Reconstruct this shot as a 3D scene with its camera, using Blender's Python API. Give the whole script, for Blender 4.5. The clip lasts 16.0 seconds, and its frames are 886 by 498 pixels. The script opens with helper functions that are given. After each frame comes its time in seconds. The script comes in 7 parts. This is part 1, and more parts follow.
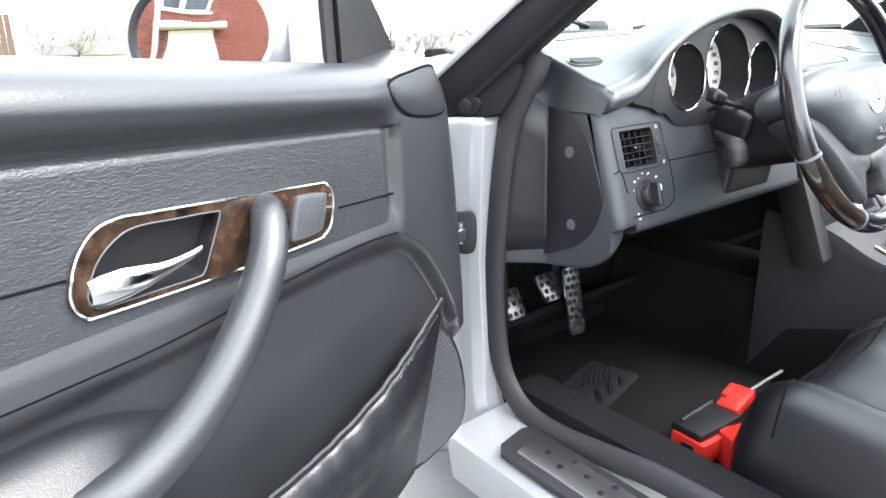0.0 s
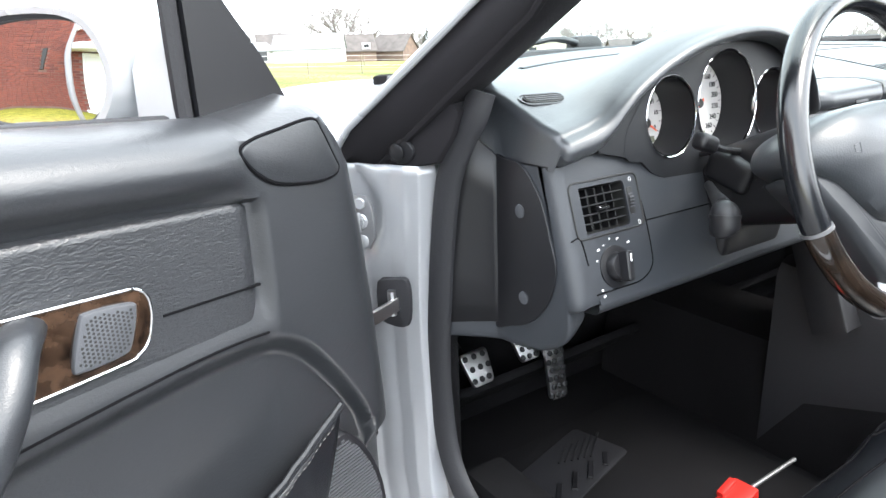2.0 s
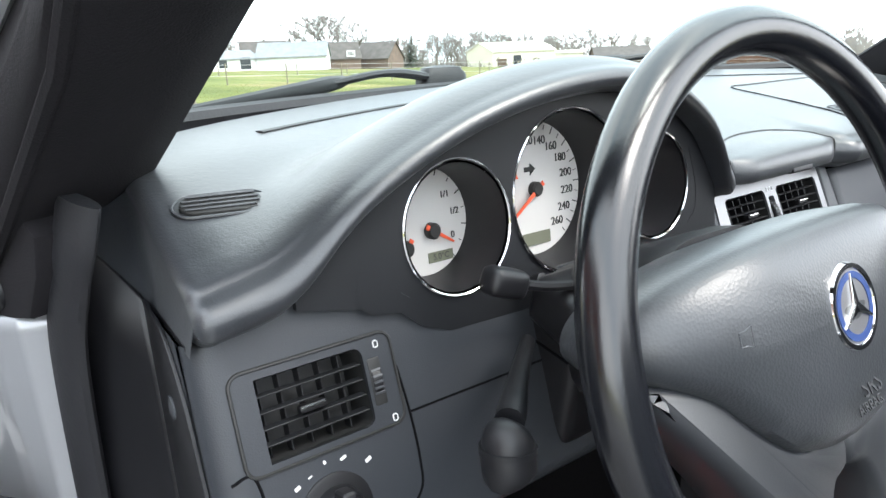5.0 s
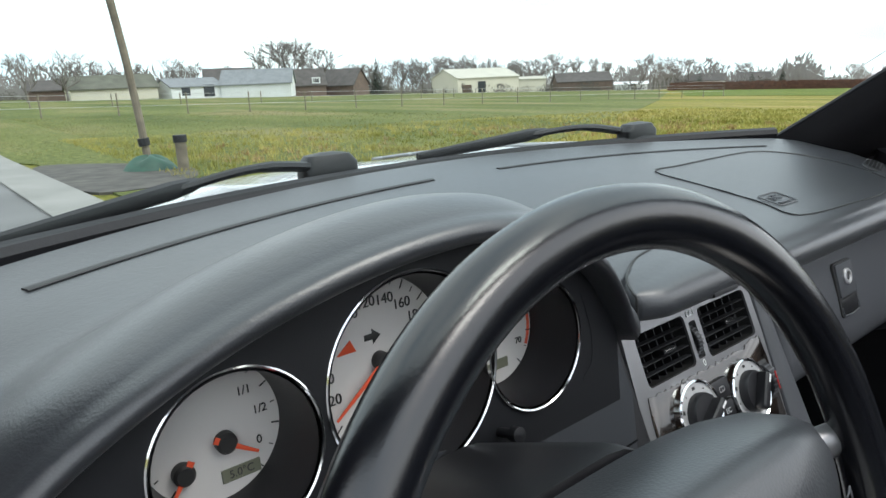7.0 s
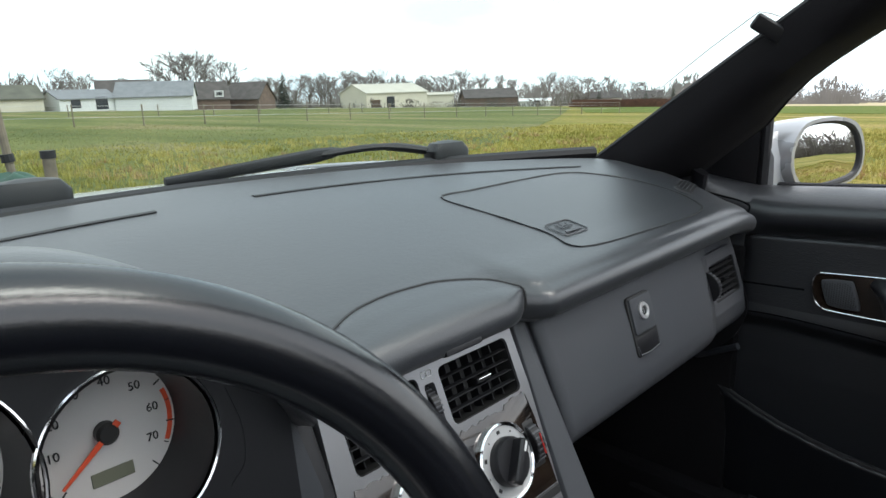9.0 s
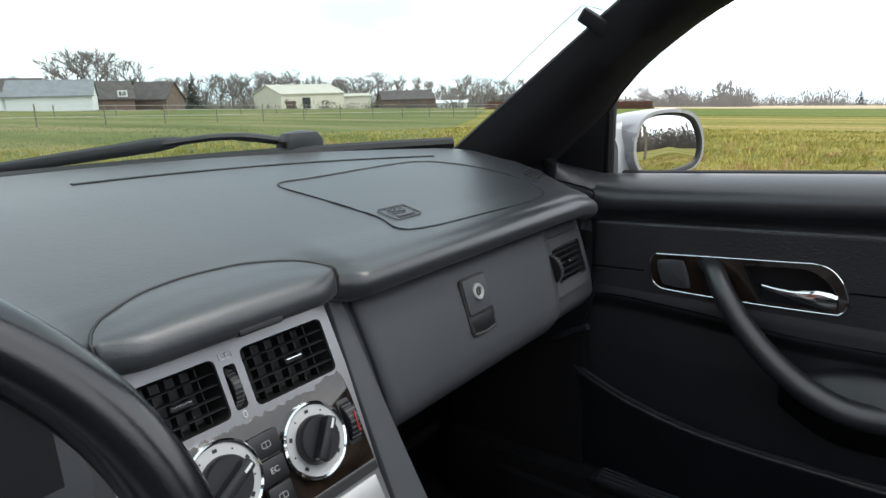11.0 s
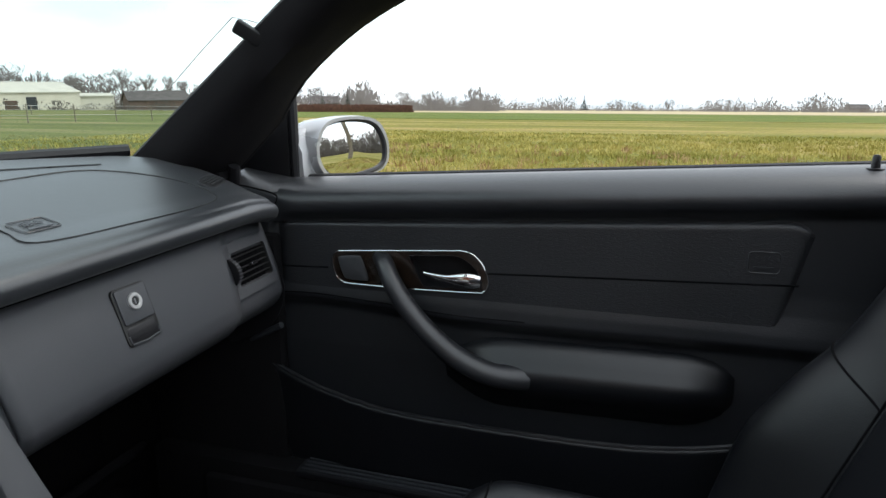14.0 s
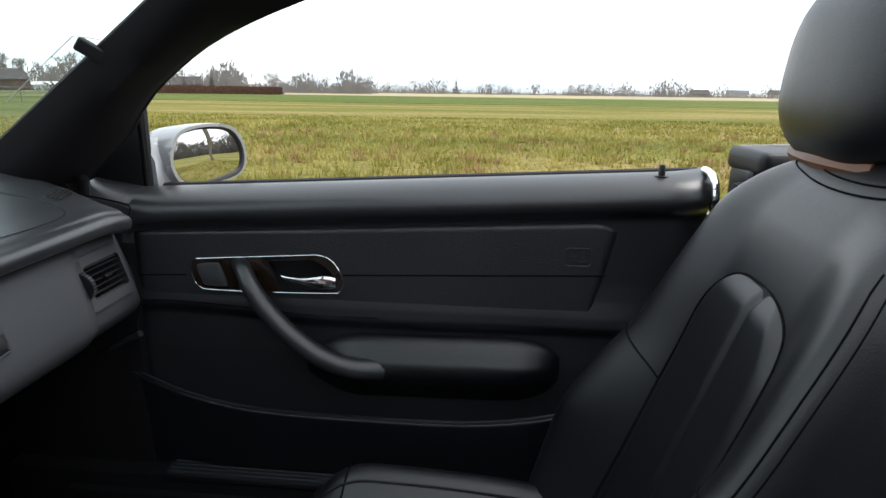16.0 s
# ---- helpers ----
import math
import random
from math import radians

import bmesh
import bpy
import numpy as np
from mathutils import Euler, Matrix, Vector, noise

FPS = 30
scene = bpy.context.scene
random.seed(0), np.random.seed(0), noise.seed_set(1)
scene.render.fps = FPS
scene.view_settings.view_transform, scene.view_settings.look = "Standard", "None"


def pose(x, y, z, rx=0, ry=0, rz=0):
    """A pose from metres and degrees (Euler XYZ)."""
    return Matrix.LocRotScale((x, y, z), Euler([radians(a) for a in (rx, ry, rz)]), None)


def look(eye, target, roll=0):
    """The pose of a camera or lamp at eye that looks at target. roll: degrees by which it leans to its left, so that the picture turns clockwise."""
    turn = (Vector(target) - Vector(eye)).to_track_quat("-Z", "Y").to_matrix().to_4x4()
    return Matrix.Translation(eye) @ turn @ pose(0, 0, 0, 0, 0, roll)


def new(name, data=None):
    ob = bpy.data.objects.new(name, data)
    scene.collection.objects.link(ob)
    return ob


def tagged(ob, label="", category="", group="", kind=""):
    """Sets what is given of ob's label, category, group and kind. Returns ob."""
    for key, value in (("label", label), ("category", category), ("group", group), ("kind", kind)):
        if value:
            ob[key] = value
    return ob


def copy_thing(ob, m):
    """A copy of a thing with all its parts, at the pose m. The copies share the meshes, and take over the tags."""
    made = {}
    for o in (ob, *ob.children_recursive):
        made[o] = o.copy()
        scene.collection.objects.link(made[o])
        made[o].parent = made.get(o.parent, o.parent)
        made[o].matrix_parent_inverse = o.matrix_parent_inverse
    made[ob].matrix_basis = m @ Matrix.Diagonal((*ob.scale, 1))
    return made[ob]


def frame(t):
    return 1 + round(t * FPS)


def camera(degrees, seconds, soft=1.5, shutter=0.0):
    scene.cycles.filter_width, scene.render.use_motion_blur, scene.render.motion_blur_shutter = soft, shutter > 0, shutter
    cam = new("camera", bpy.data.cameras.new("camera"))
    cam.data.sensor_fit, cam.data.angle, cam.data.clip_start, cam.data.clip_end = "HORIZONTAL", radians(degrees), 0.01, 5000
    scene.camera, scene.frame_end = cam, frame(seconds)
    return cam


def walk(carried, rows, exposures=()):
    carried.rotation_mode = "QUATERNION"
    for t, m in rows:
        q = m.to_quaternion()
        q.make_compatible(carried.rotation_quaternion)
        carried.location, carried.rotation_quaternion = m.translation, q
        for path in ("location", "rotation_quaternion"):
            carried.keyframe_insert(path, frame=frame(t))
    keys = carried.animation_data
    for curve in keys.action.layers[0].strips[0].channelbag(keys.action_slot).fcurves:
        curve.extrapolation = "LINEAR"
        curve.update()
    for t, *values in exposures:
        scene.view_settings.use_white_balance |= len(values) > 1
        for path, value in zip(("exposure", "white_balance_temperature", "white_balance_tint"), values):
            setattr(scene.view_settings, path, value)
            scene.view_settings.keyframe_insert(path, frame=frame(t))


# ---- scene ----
cam = camera(68.9, 16.0)
PATH = [
    (0, (-1.472, -0.636, 0.845), (-0.339, 0.899, 0.244), -2.0),
    (0.5, (-1.407, -0.604, 0.847), (-0.297, 0.947, 0.246), -1.9),
    (1, (-1.342, -0.568, 0.856), (-0.258, 1.001, 0.254), -2.0),
    (1.5, (-1.294, -0.553, 0.876), (-0.23, 1.031, 0.275), -2.1),
    (2, (-1.229, -0.557, 0.885), (-0.183, 1.037, 0.282), -2.3),
    (2.5, (-1.139, -0.52, 0.88), (-0.085, 1.069, 0.277), -2.4),
    (3, (-1.05, -0.483, 0.876), (0.014, 1.098, 0.27), -2.4),
    (3.5, (-0.976, -0.457, 0.877), (0.086, 1.128, 0.277), -2.4),
    (4, (-0.906, -0.431, 0.881), (0.16, 1.154, 0.288), -2.4),
    (4.5, (-0.833, -0.409, 0.893), (0.243, 1.17, 0.302), -2.3),
    (7, (-0.592, -0.329, 0.987), (0.584, 1.204, 0.471), -2.4),
    (7.5, (-0.519, -0.308, 0.986), (0.743, 1.155, 0.47), -2.0),
    (8, (-0.44, -0.297, 0.976), (0.865, 1.13, 0.462), -1.9),
    (8.5, (-0.391, -0.324, 0.978), (0.955, 1.07, 0.483), -1.8),
    (11, (-0.3, -0.446, 0.956), (1.244, 0.731, 0.472), -1.3),
    (11.5, (-0.29, -0.474, 0.952), (1.315, 0.618, 0.468), -1.1),
    (12, (-0.285, -0.499, 0.953), (1.379, 0.499, 0.467), -0.9),
    (12.5, (-0.284, -0.525, 0.956), (1.439, 0.368, 0.471), -0.7),
    (13, (-0.276, -0.548, 0.956), (1.505, 0.22, 0.47), -0.4),
    (13.5, (-0.27, -0.572, 0.957), (1.555, 0.083, 0.47), -0.3),
    (14, (-0.277, -0.605, 0.963), (1.58, -0.04, 0.479), -0.2),
    (14.5, (-0.281, -0.629, 0.976), (1.6, -0.156, 0.49), -0.0),
    (15, (-0.297, -0.646, 0.991), (1.604, -0.276, 0.494), 0.2),
    (15.5, (-0.324, -0.656, 1.005), (1.59, -0.385, 0.49), 0.4),
    (16, (-0.349, -0.667, 1.019), (1.569, -0.472, 0.487), 0.6),
]
EXPOSURES = [(0.0, 1.75), (2.0, 1.52), (4.0, 1.40), (4.7, 1.25), (5.4, 0.65), (6.6, -0.18), (11.0, -0.33), (16.0, -0.43)]
walk(cam, [(t, look(eye, target, roll)) for t, eye, target, roll in PATH], EXPOSURES)


# ---------------------------------------------------------------- world and sun
world = bpy.data.worlds.new("overcast_sky")
scene.world = world
world.use_nodes = True
wn, wl = world.node_tree.nodes, world.node_tree.links
wn.clear()
w_out = wn.new("ShaderNodeOutputWorld")
w_bg = wn.new("ShaderNodeBackground")
w_sky = wn.new("ShaderNodeTexSky")
w_sky.sky_type = "NISHITA"
w_sky.sun_disc = False
w_sky.sun_elevation = radians(51)
w_sky.sun_rotation = radians(149)
w_sky.dust_density = 3.0
w_co = wn.new("ShaderNodeTexCoord")
w_map = wn.new("ShaderNodeMapping")
w_map.inputs["Scale"].default_value = (1.3, 1.3, 4.0)
w_noise = wn.new("ShaderNodeTexNoise")
w_noise.inputs["Scale"].default_value = 1.7
w_noise.inputs["Detail"].default_value = 6
w_ramp = wn.new("ShaderNodeValToRGB")
w_ramp.color_ramp.elements[0].position = 0.38
w_ramp.color_ramp.elements[0].color = (6.2, 7.2, 8.0, 1)
w_ramp.color_ramp.elements[1].position = 0.6
w_ramp.color_ramp.elements[1].color = (10.5, 10.8, 11.0, 1)
w_mix = wn.new("ShaderNodeMixRGB")
w_mix.inputs[0].default_value = 0.82
wl.new(w_co.outputs["Generated"], w_map.inputs["Vector"])
wl.new(w_map.outputs["Vector"], w_noise.inputs["Vector"])
wl.new(w_noise.outputs["Fac"], w_ramp.inputs["Fac"])
wl.new(w_sky.outputs["Color"], w_mix.inputs[1])
wl.new(w_ramp.outputs["Color"], w_mix.inputs[2])
wl.new(w_mix.outputs["Color"], w_bg.inputs["Color"])
w_bg.inputs["Strength"].default_value = 0.26
wl.new(w_bg.outputs["Background"], w_out.inputs["Surface"])

sun = new("sun", bpy.data.lights.new("sun", "SUN"))
sun.data.energy = 1.9
sun.data.angle = radians(25)
sun.data.color = (1.0, 0.97, 0.92)
sun.matrix_world = look((0, 0, 10), (-0.45 * 8, 0.75 * 8, 10 - 8 * 1.1))

# ---------------------------------------------------------------- materials
def material(name, color, rough=0.5, metal=0.0, grain=0.0, grain_scale=400.0, spread=0.15, spot_scale=6.0,
             coat=0.0, spec=0.5, cells=False, second=None, sheen=0.0, wrinkle=0.0):
    """grain: fine relief; wrinkle: long shallow creases that run level, as in stretched leather."""
    m = bpy.data.materials.new(name)
    m.use_nodes = True
    nt = m.node_tree
    n, l = nt.nodes, nt.links
    b = n["Principled BSDF"]
    b.inputs["Metallic"].default_value = metal
    b.inputs["Specular IOR Level"].default_value = spec
    b.inputs["Coat Weight"].default_value = coat
    b.inputs["Sheen Weight"].default_value = sheen
    co = n.new("ShaderNodeTexCoord")
    big = n.new("ShaderNodeTexNoise")
    big.inputs["Scale"].default_value = spot_scale
    big.inputs["Detail"].default_value = 5
    l.new(co.outputs["Object"], big.inputs["Vector"])
    ramp = n.new("ShaderNodeValToRGB")
    a = [max(0.0, c * (1 - spread)) for c in color]
    c2 = second or [min(1.0, c * (1 + spread)) for c in color]
    ramp.color_ramp.elements[0].position = 0.3
    ramp.color_ramp.elements[0].color = (*a, 1)
    ramp.color_ramp.elements[1].position = 0.7
    ramp.color_ramp.elements[1].color = (*c2, 1)
    l.new(big.outputs["Fac"], ramp.inputs["Fac"])
    l.new(ramp.outputs["Color"], b.inputs["Base Color"])
    mr = n.new("ShaderNodeMapRange")
    mr.inputs["To Min"].default_value = rough * 0.85
    mr.inputs["To Max"].default_value = min(1.0, rough * 1.15)
    l.new(big.outputs["Fac"], mr.inputs["Value"])
    l.new(mr.outputs["Result"], b.inputs["Roughness"])
    if grain > 0:
        tex = n.new("ShaderNodeTexVoronoi" if cells else "ShaderNodeTexNoise")
        tex.inputs["Scale"].default_value = grain_scale
        if not cells:
            tex.inputs["Detail"].default_value = 3
        l.new(co.outputs["Object"], tex.inputs["Vector"])
        bump = n.new("ShaderNodeBump")
        bump.inputs["Strength"].default_value = grain
        bump.inputs["Distance"].default_value = 0.002
        l.new(tex.outputs["Distance" if cells else "Fac"], bump.inputs["Height"])
        l.new(bump.outputs["Normal"], b.inputs["Normal"])
        if wrinkle > 0:
            mp = n.new("ShaderNodeMapping")
            mp.inputs["Scale"].default_value = (1.0, 1.0, 2.4)
            l.new(co.outputs["Object"], mp.inputs["Vector"])
            fold = n.new("ShaderNodeTexNoise")
            fold.inputs["Scale"].default_value = 170.0
            fold.inputs["Detail"].default_value = 4
            fold.inputs["Distortion"].default_value = 0.8
            l.new(mp.outputs["Vector"], fold.inputs["Vector"])
            crease = n.new("ShaderNodeBump")
            crease.inputs["Strength"].default_value = wrinkle
            crease.inputs["Distance"].default_value = 0.004
            l.new(fold.outputs["Fac"], crease.inputs["Height"])
            l.new(bump.outputs["Normal"], crease.inputs["Normal"])
            l.new(crease.outputs["Normal"], b.inputs["Normal"])
    return m


AIRBAG = material("airbag_skin", (0.034, 0.037, 0.042), 0.38, grain=0.09, grain_scale=520, cells=True, spread=0.1, spec=0.8)
HUB_COVER = material("hub_cover", (0.024, 0.026, 0.030), 0.42, grain=0.04, grain_scale=900, spread=0.1, spec=0.8)
WHEEL_LEATHER = material("polished_leather", (0.0045, 0.005, 0.007), 0.21, grain=0.025, grain_scale=900, cells=True, spread=0.25, spec=0.85)
LEATHER = material("dark_leather", (0.0062, 0.0070, 0.0092), 0.35, grain=0.10, grain_scale=900, cells=True, spread=0.2, spec=0.6, wrinkle=0.05)
DASH = material("dash_vinyl", (0.0235, 0.026, 0.031), 0.36, grain=0.06, grain_scale=700, cells=True, spread=0.18, spec=1.0, sheen=0.06, wrinkle=0.07)
DOORSKIN = material("door_vinyl", (0.020, 0.0215, 0.025), 0.37, grain=0.05, grain_scale=900, cells=True, spread=0.15, spec=0.8, wrinkle=0.10)
INSERT = material("wrinkled_vinyl", (0.022, 0.0235, 0.027), 0.37, grain=0.07, grain_scale=650, cells=True, spread=0.15, spec=0.8, wrinkle=0.28)
GREY = material("grey_plastic", (0.064, 0.067, 0.075), 0.5, grain=0.15, grain_scale=900, spread=0.08)
FASCIA_GREY = material("fascia_plastic", (0.032, 0.035, 0.041), 0.42, grain=0.12, grain_scale=900, spread=0.08)
PANEL = material("dial_panel", (0.012, 0.0127, 0.015), 0.5, grain=0.08, grain_scale=900, spread=0.1, spec=0.35)
BLACK = material("black_plastic", (0.008, 0.008, 0.010), 0.45, grain=0.05, grain_scale=900, spread=0.2)
RUBBER = material("black_rubber", (0.013, 0.013, 0.016), 0.6, grain=0.2, grain_scale=300)
FABRIC = material("pillar_fabric", (0.013, 0.012, 0.014), 0.85, grain=0.4, grain_scale=700, spec=0.2)
CARPET = material("black_carpet", (0.0085, 0.0082, 0.0092), 0.95, grain=0.9, grain_scale=600, spread=0.3, spec=0.15)
PAINT = material("silver_paint", (0.35, 0.355, 0.37), 0.32, metal=0.35, coat=0.6, spread=0.04)
WHITE_BODY = material("pale_silver_paint", (0.44, 0.45, 0.465), 0.27, metal=0.3, coat=0.7, spread=0.03)
CHROME = material("chrome", (0.82, 0.82, 0.83), 0.1, metal=1.0, spread=0.03)
STEEL = material("brushed_steel", (0.55, 0.55, 0.56), 0.32, metal=1.0, grain=0.2, grain_scale=300, spread=0.1)
SATIN = material("satin_silver", (0.27, 0.27, 0.28), 0.36, metal=0.7, spread=0.05)
BURL = material("burl_wood", (0.024, 0.014, 0.010), 0.18, coat=0.8, spread=0.8, spot_scale=70, second=(0.062, 0.036, 0.023))
WOOD_DARK = material("dark_burl_wood", (0.015, 0.010, 0.008), 0.14, coat=0.9, spread=0.7, spot_scale=40, second=(0.030, 0.020, 0.014))
PLATE = material("satin_plate", (0.55, 0.55, 0.55), 0.40, metal=0.5, spread=0.05)
RED = material("red_plastic", (0.48, 0.022, 0.016), 0.35, spread=0.1)
ORANGE = material("needle_orange", (0.75, 0.10, 0.04), 0.4, spread=0.05)
DIAL = material("dial_face", (0.62, 0.60, 0.58), 0.5, spread=0.04)
WHITE = material("white_print", (0.75, 0.75, 0.75), 0.5, spread=0.03)
INK = material("black_print", (0.02, 0.02, 0.02), 0.5, spread=0.05)
SEAM = material("seam_shadow_line", (0.004, 0.004, 0.005), 0.9, spec=0.1, spread=0.1)
LCD = material("grey_display", (0.17, 0.175, 0.13), 0.25, spread=0.1)
BLUE = material("blue_enamel", (0.04, 0.07, 0.20), 0.25, spread=0.1)
TAN = material("tan_leather", (0.15, 0.060, 0.026), 0.45, grain=0.3, grain_scale=400, spread=0.15)
MIRROR = material("mirror_glass", (0.86, 0.87, 0.88), 0.008, metal=1.0, spread=0.01)

GLASS = bpy.data.materials.new("windscreen_glass")
GLASS.use_nodes = True
gn, gl = GLASS.node_tree.nodes, GLASS.node_tree.links
gn.clear()
g_out = gn.new("ShaderNodeOutputMaterial")
g_tr = gn.new("ShaderNodeBsdfTransparent")
g_tr.inputs["Color"].default_value = (0.85, 0.92, 0.90, 1)
g_gl = gn.new("ShaderNodeBsdfGlossy")
g_gl.inputs["Roughness"].default_value = 0.02
g_lw = gn.new("ShaderNodeLayerWeight")
g_pw = gn.new("ShaderNodeMath")
g_pw.operation = "POWER"
g_pw.inputs[1].default_value = 5.0
g_fr = gn.new("ShaderNodeMath")
g_fr.operation = "MULTIPLY_ADD"
g_fr.inputs[1].default_value = 0.35
g_fr.inputs[2].default_value = 0.02
gl.new(g_lw.outputs["Facing"], g_pw.inputs[0])
gl.new(g_pw.outputs["Value"], g_fr.inputs[0])
g_mx = gn.new("ShaderNodeMixShader")
gl.new(g_fr.outputs["Value"], g_mx.inputs["Fac"])
gl.new(g_tr.outputs["BSDF"], g_mx.inputs[1])
gl.new(g_gl.outputs["BSDF"], g_mx.inputs[2])
gl.new(g_mx.outputs["Shader"], g_out.inputs["Surface"])


# ---------------------------------------------------------------- mesh helpers
from mathutils.geometry import delaunay_2d_cdt


def thing(name, label, category, group="", at=(0, 0, 0)):
    ob = new(name)
    ob.location = at
    ob.empty_display_size = 0.02
    return tagged(ob, label, category, group)


def part(name, bm, mat, parent=None, label="", smooth=35, thick=0.0, offset=-1.0):
    me = bpy.data.meshes.new(name)
    bmesh.ops.recalc_face_normals(bm, faces=bm.faces[:])
    bm.to_mesh(me)
    bm.free()
    me.materials.append(mat)
    if smooth:
        me.polygons.foreach_set("use_smooth", [True] * len(me.polygons))
        me.set_sharp_from_angle(angle=radians(smooth))
    ob = new(name, me)
    if parent is not None:
        ob.parent = parent
        ob.matrix_parent_inverse = Matrix.Translation(-Vector(parent_place(parent)))
    if thick:
        mod = ob.modifiers.new("thickness", "SOLIDIFY")
        mod.thickness = thick
        mod.offset = offset
    if label:
        tagged(ob, label)
    return ob


def parent_place(ob):
    return Vector((0, 0, 0)) if ob.parent is not None else ob.location.copy()


def spline(pts, n=6, closed=False):
    pts = [Vector(p) for p in pts]
    k = len(pts)
    out = []
    for i in range(k if closed else k - 1):
        if closed:
            a, b, c, d = (pts[(i + j) % k] for j in (-1, 0, 1, 2))
        else:
            b, c = pts[i], pts[i + 1]
            a = pts[i - 1] if i else b + (b - c)
            d = pts[i + 2] if i + 2 < k else c + (c - b)
        for j in range(n):
            t = j / n
            out.append(0.5 * (2 * b + (c - a) * t + (2 * a - 5 * b + 4 * c - d) * t * t + (3 * b - a - 3 * c + d) * t ** 3))
    if not closed:
        out.append(pts[-1])
    return out


def loft(rings, closed=True, caps=True, loop=False):
    bm = bmesh.new()
    return add_loft(bm, rings, closed, caps, loop)


def add_loft(bm, rings, closed=True, caps=True, loop=False):
    vs = [[bm.verts.new(p) for p in r] for r in rings]
    m = len(vs[0])
    count = len(vs)
    for i in range(count if loop else count - 1):
        a, b = vs[i], vs[(i + 1) % count]
        for j in range(m if closed else m - 1):
            k = (j + 1) % m
            bm.faces.new((a[j], a[k], b[k], b[j]))
    if closed and caps and not loop:
        bm.faces.new(list(reversed(vs[0])))
        bm.faces.new(vs[-1])
    return bm


def add_tube(bm, pts, radius, seg=10, closed=False, flat=1.0, up=(0, 0, 1)):
    pts = [Vector(p) for p in pts]
    k = len(pts)
    rings = []
    side = None
    for i, p in enumerate(pts):
        if closed:
            d = pts[(i + 1) % k] - pts[i - 1]
        else:
            d = pts[min(i + 1, k - 1)] - pts[max(i - 1, 0)]
        d = d.normalized()
        if side is None:
            side = d.cross(Vector(up))
            if side.length < 1e-3:
                side = d.cross(Vector((1, 0, 0)))
        side = (side - d * side.dot(d)).normalized()
        top = side.cross(d)
        r = radius[i] if isinstance(radius, (list, tuple)) else radius
        rings.append([p + side * math.cos(2 * math.pi * j / seg) * r + top * math.sin(2 * math.pi * j / seg) * r * flat for j in range(seg)])
    return add_loft(bm, rings, True, True, closed)


def tube(pts, radius, seg=10, closed=False, flat=1.0, up=(0, 0, 1)):
    return add_tube(bmesh.new(), pts, radius, seg, closed, flat, up)


def add_box(bm, m, size, bevel=0.003, seg=2):
    tmp = bmesh.new()
    bmesh.ops.create_cube(tmp, size=1.0, matrix=Matrix.Diagonal((*size, 1)))
    if bevel > 0:
        bmesh.ops.bevel(tmp, geom=tmp.edges[:], offset=min(bevel, min(size) * 0.45), segments=seg, profile=0.6, affect="EDGES")
    tmp.transform(m)
    me = bpy.data.meshes.new("tmp")
    tmp.to_mesh(me)
    tmp.free()
    bm.from_mesh(me)
    bpy.data.meshes.remove(me)
    return bm


def box(m, size, bevel=0.003, seg=2):
    return add_box(bmesh.new(), m, size, bevel, seg)


def frame_of(origin, ex, ey):
    ex = Vector(ex).normalized()
    ez = ex.cross(Vector(ey)).normalized()
    ey = ez.cross(ex)
    m = Matrix((ex, ey, ez)).transposed().to_4x4()
    m.translation = Vector(origin)
    return m


def rrect(w, h, r, n=5, cx=0.0, cy=0.0):
    out = []
    r = min(r, w / 2, h / 2)
    for qx, qy, a0 in ((1, 1, 0), (-1, 1, 90), (-1, -1, 180), (1, -1, 270)):
        for i in range(n + 1):
            a = radians(a0 + 90 * i / n)
            out.append((cx + qx * (w / 2 - r) + r * math.cos(a), cy + qy * (h / 2 - r) + r * math.sin(a)))
    return out


def oval(rx, ry, n=40, cx=0.0, cy=0.0):
    return [(cx + rx * math.cos(2 * math.pi * i / n), cy + ry * math.sin(2 * math.pi * i / n)) for i in range(n)]


def soft2d(pts, n=5, closed=True):
    return [(p.x, p.y) for p in spline([(a, b, 0) for a, b in pts], n, closed)]


def area2d(pts):
    return 0.5 * sum(pts[i - 1][0] * pts[i][1] - pts[i][0] * pts[i - 1][1] for i in range(len(pts)))


def grown(pts, d):
    if area2d(pts) < 0:
        d = -d
    out = []
    k = len(pts)
    for i in range(k):
        a, b, c = Vector(pts[i - 1]), Vector(pts[i]), Vector(pts[(i + 1) % k])
        t = (c - a)
        if t.length < 1e-9:
            out.append(tuple(b))
            continue
        t.normalize()
        out.append((b.x + t.y * d, b.y - t.x * d))
    return out


def add_plate(bm, m, outline, depth, bevel=0.002, base=0.0):
    """A plate on the local xy plane that rises to depth, with a rounded rim."""
    if area2d(outline) < 0:
        outline = outline[::-1]
    rings = [[m @ Vector((x, y, base)) for x, y in outline],
             [m @ Vector((x, y, depth - bevel)) for x, y in outline],
             [m @ Vector((x, y, depth - bevel * 0.3)) for x, y in grown(outline, -bevel * 0.45)],
             [m @ Vector((x, y, depth)) for x, y in grown(outline, -bevel * 1.2)]]
    return add_loft(bm, rings, True, True)


def plate(m, outline, depth, bevel=0.002, base=0.0):
    return add_plate(bmesh.new(), m, outline, depth, bevel, base)


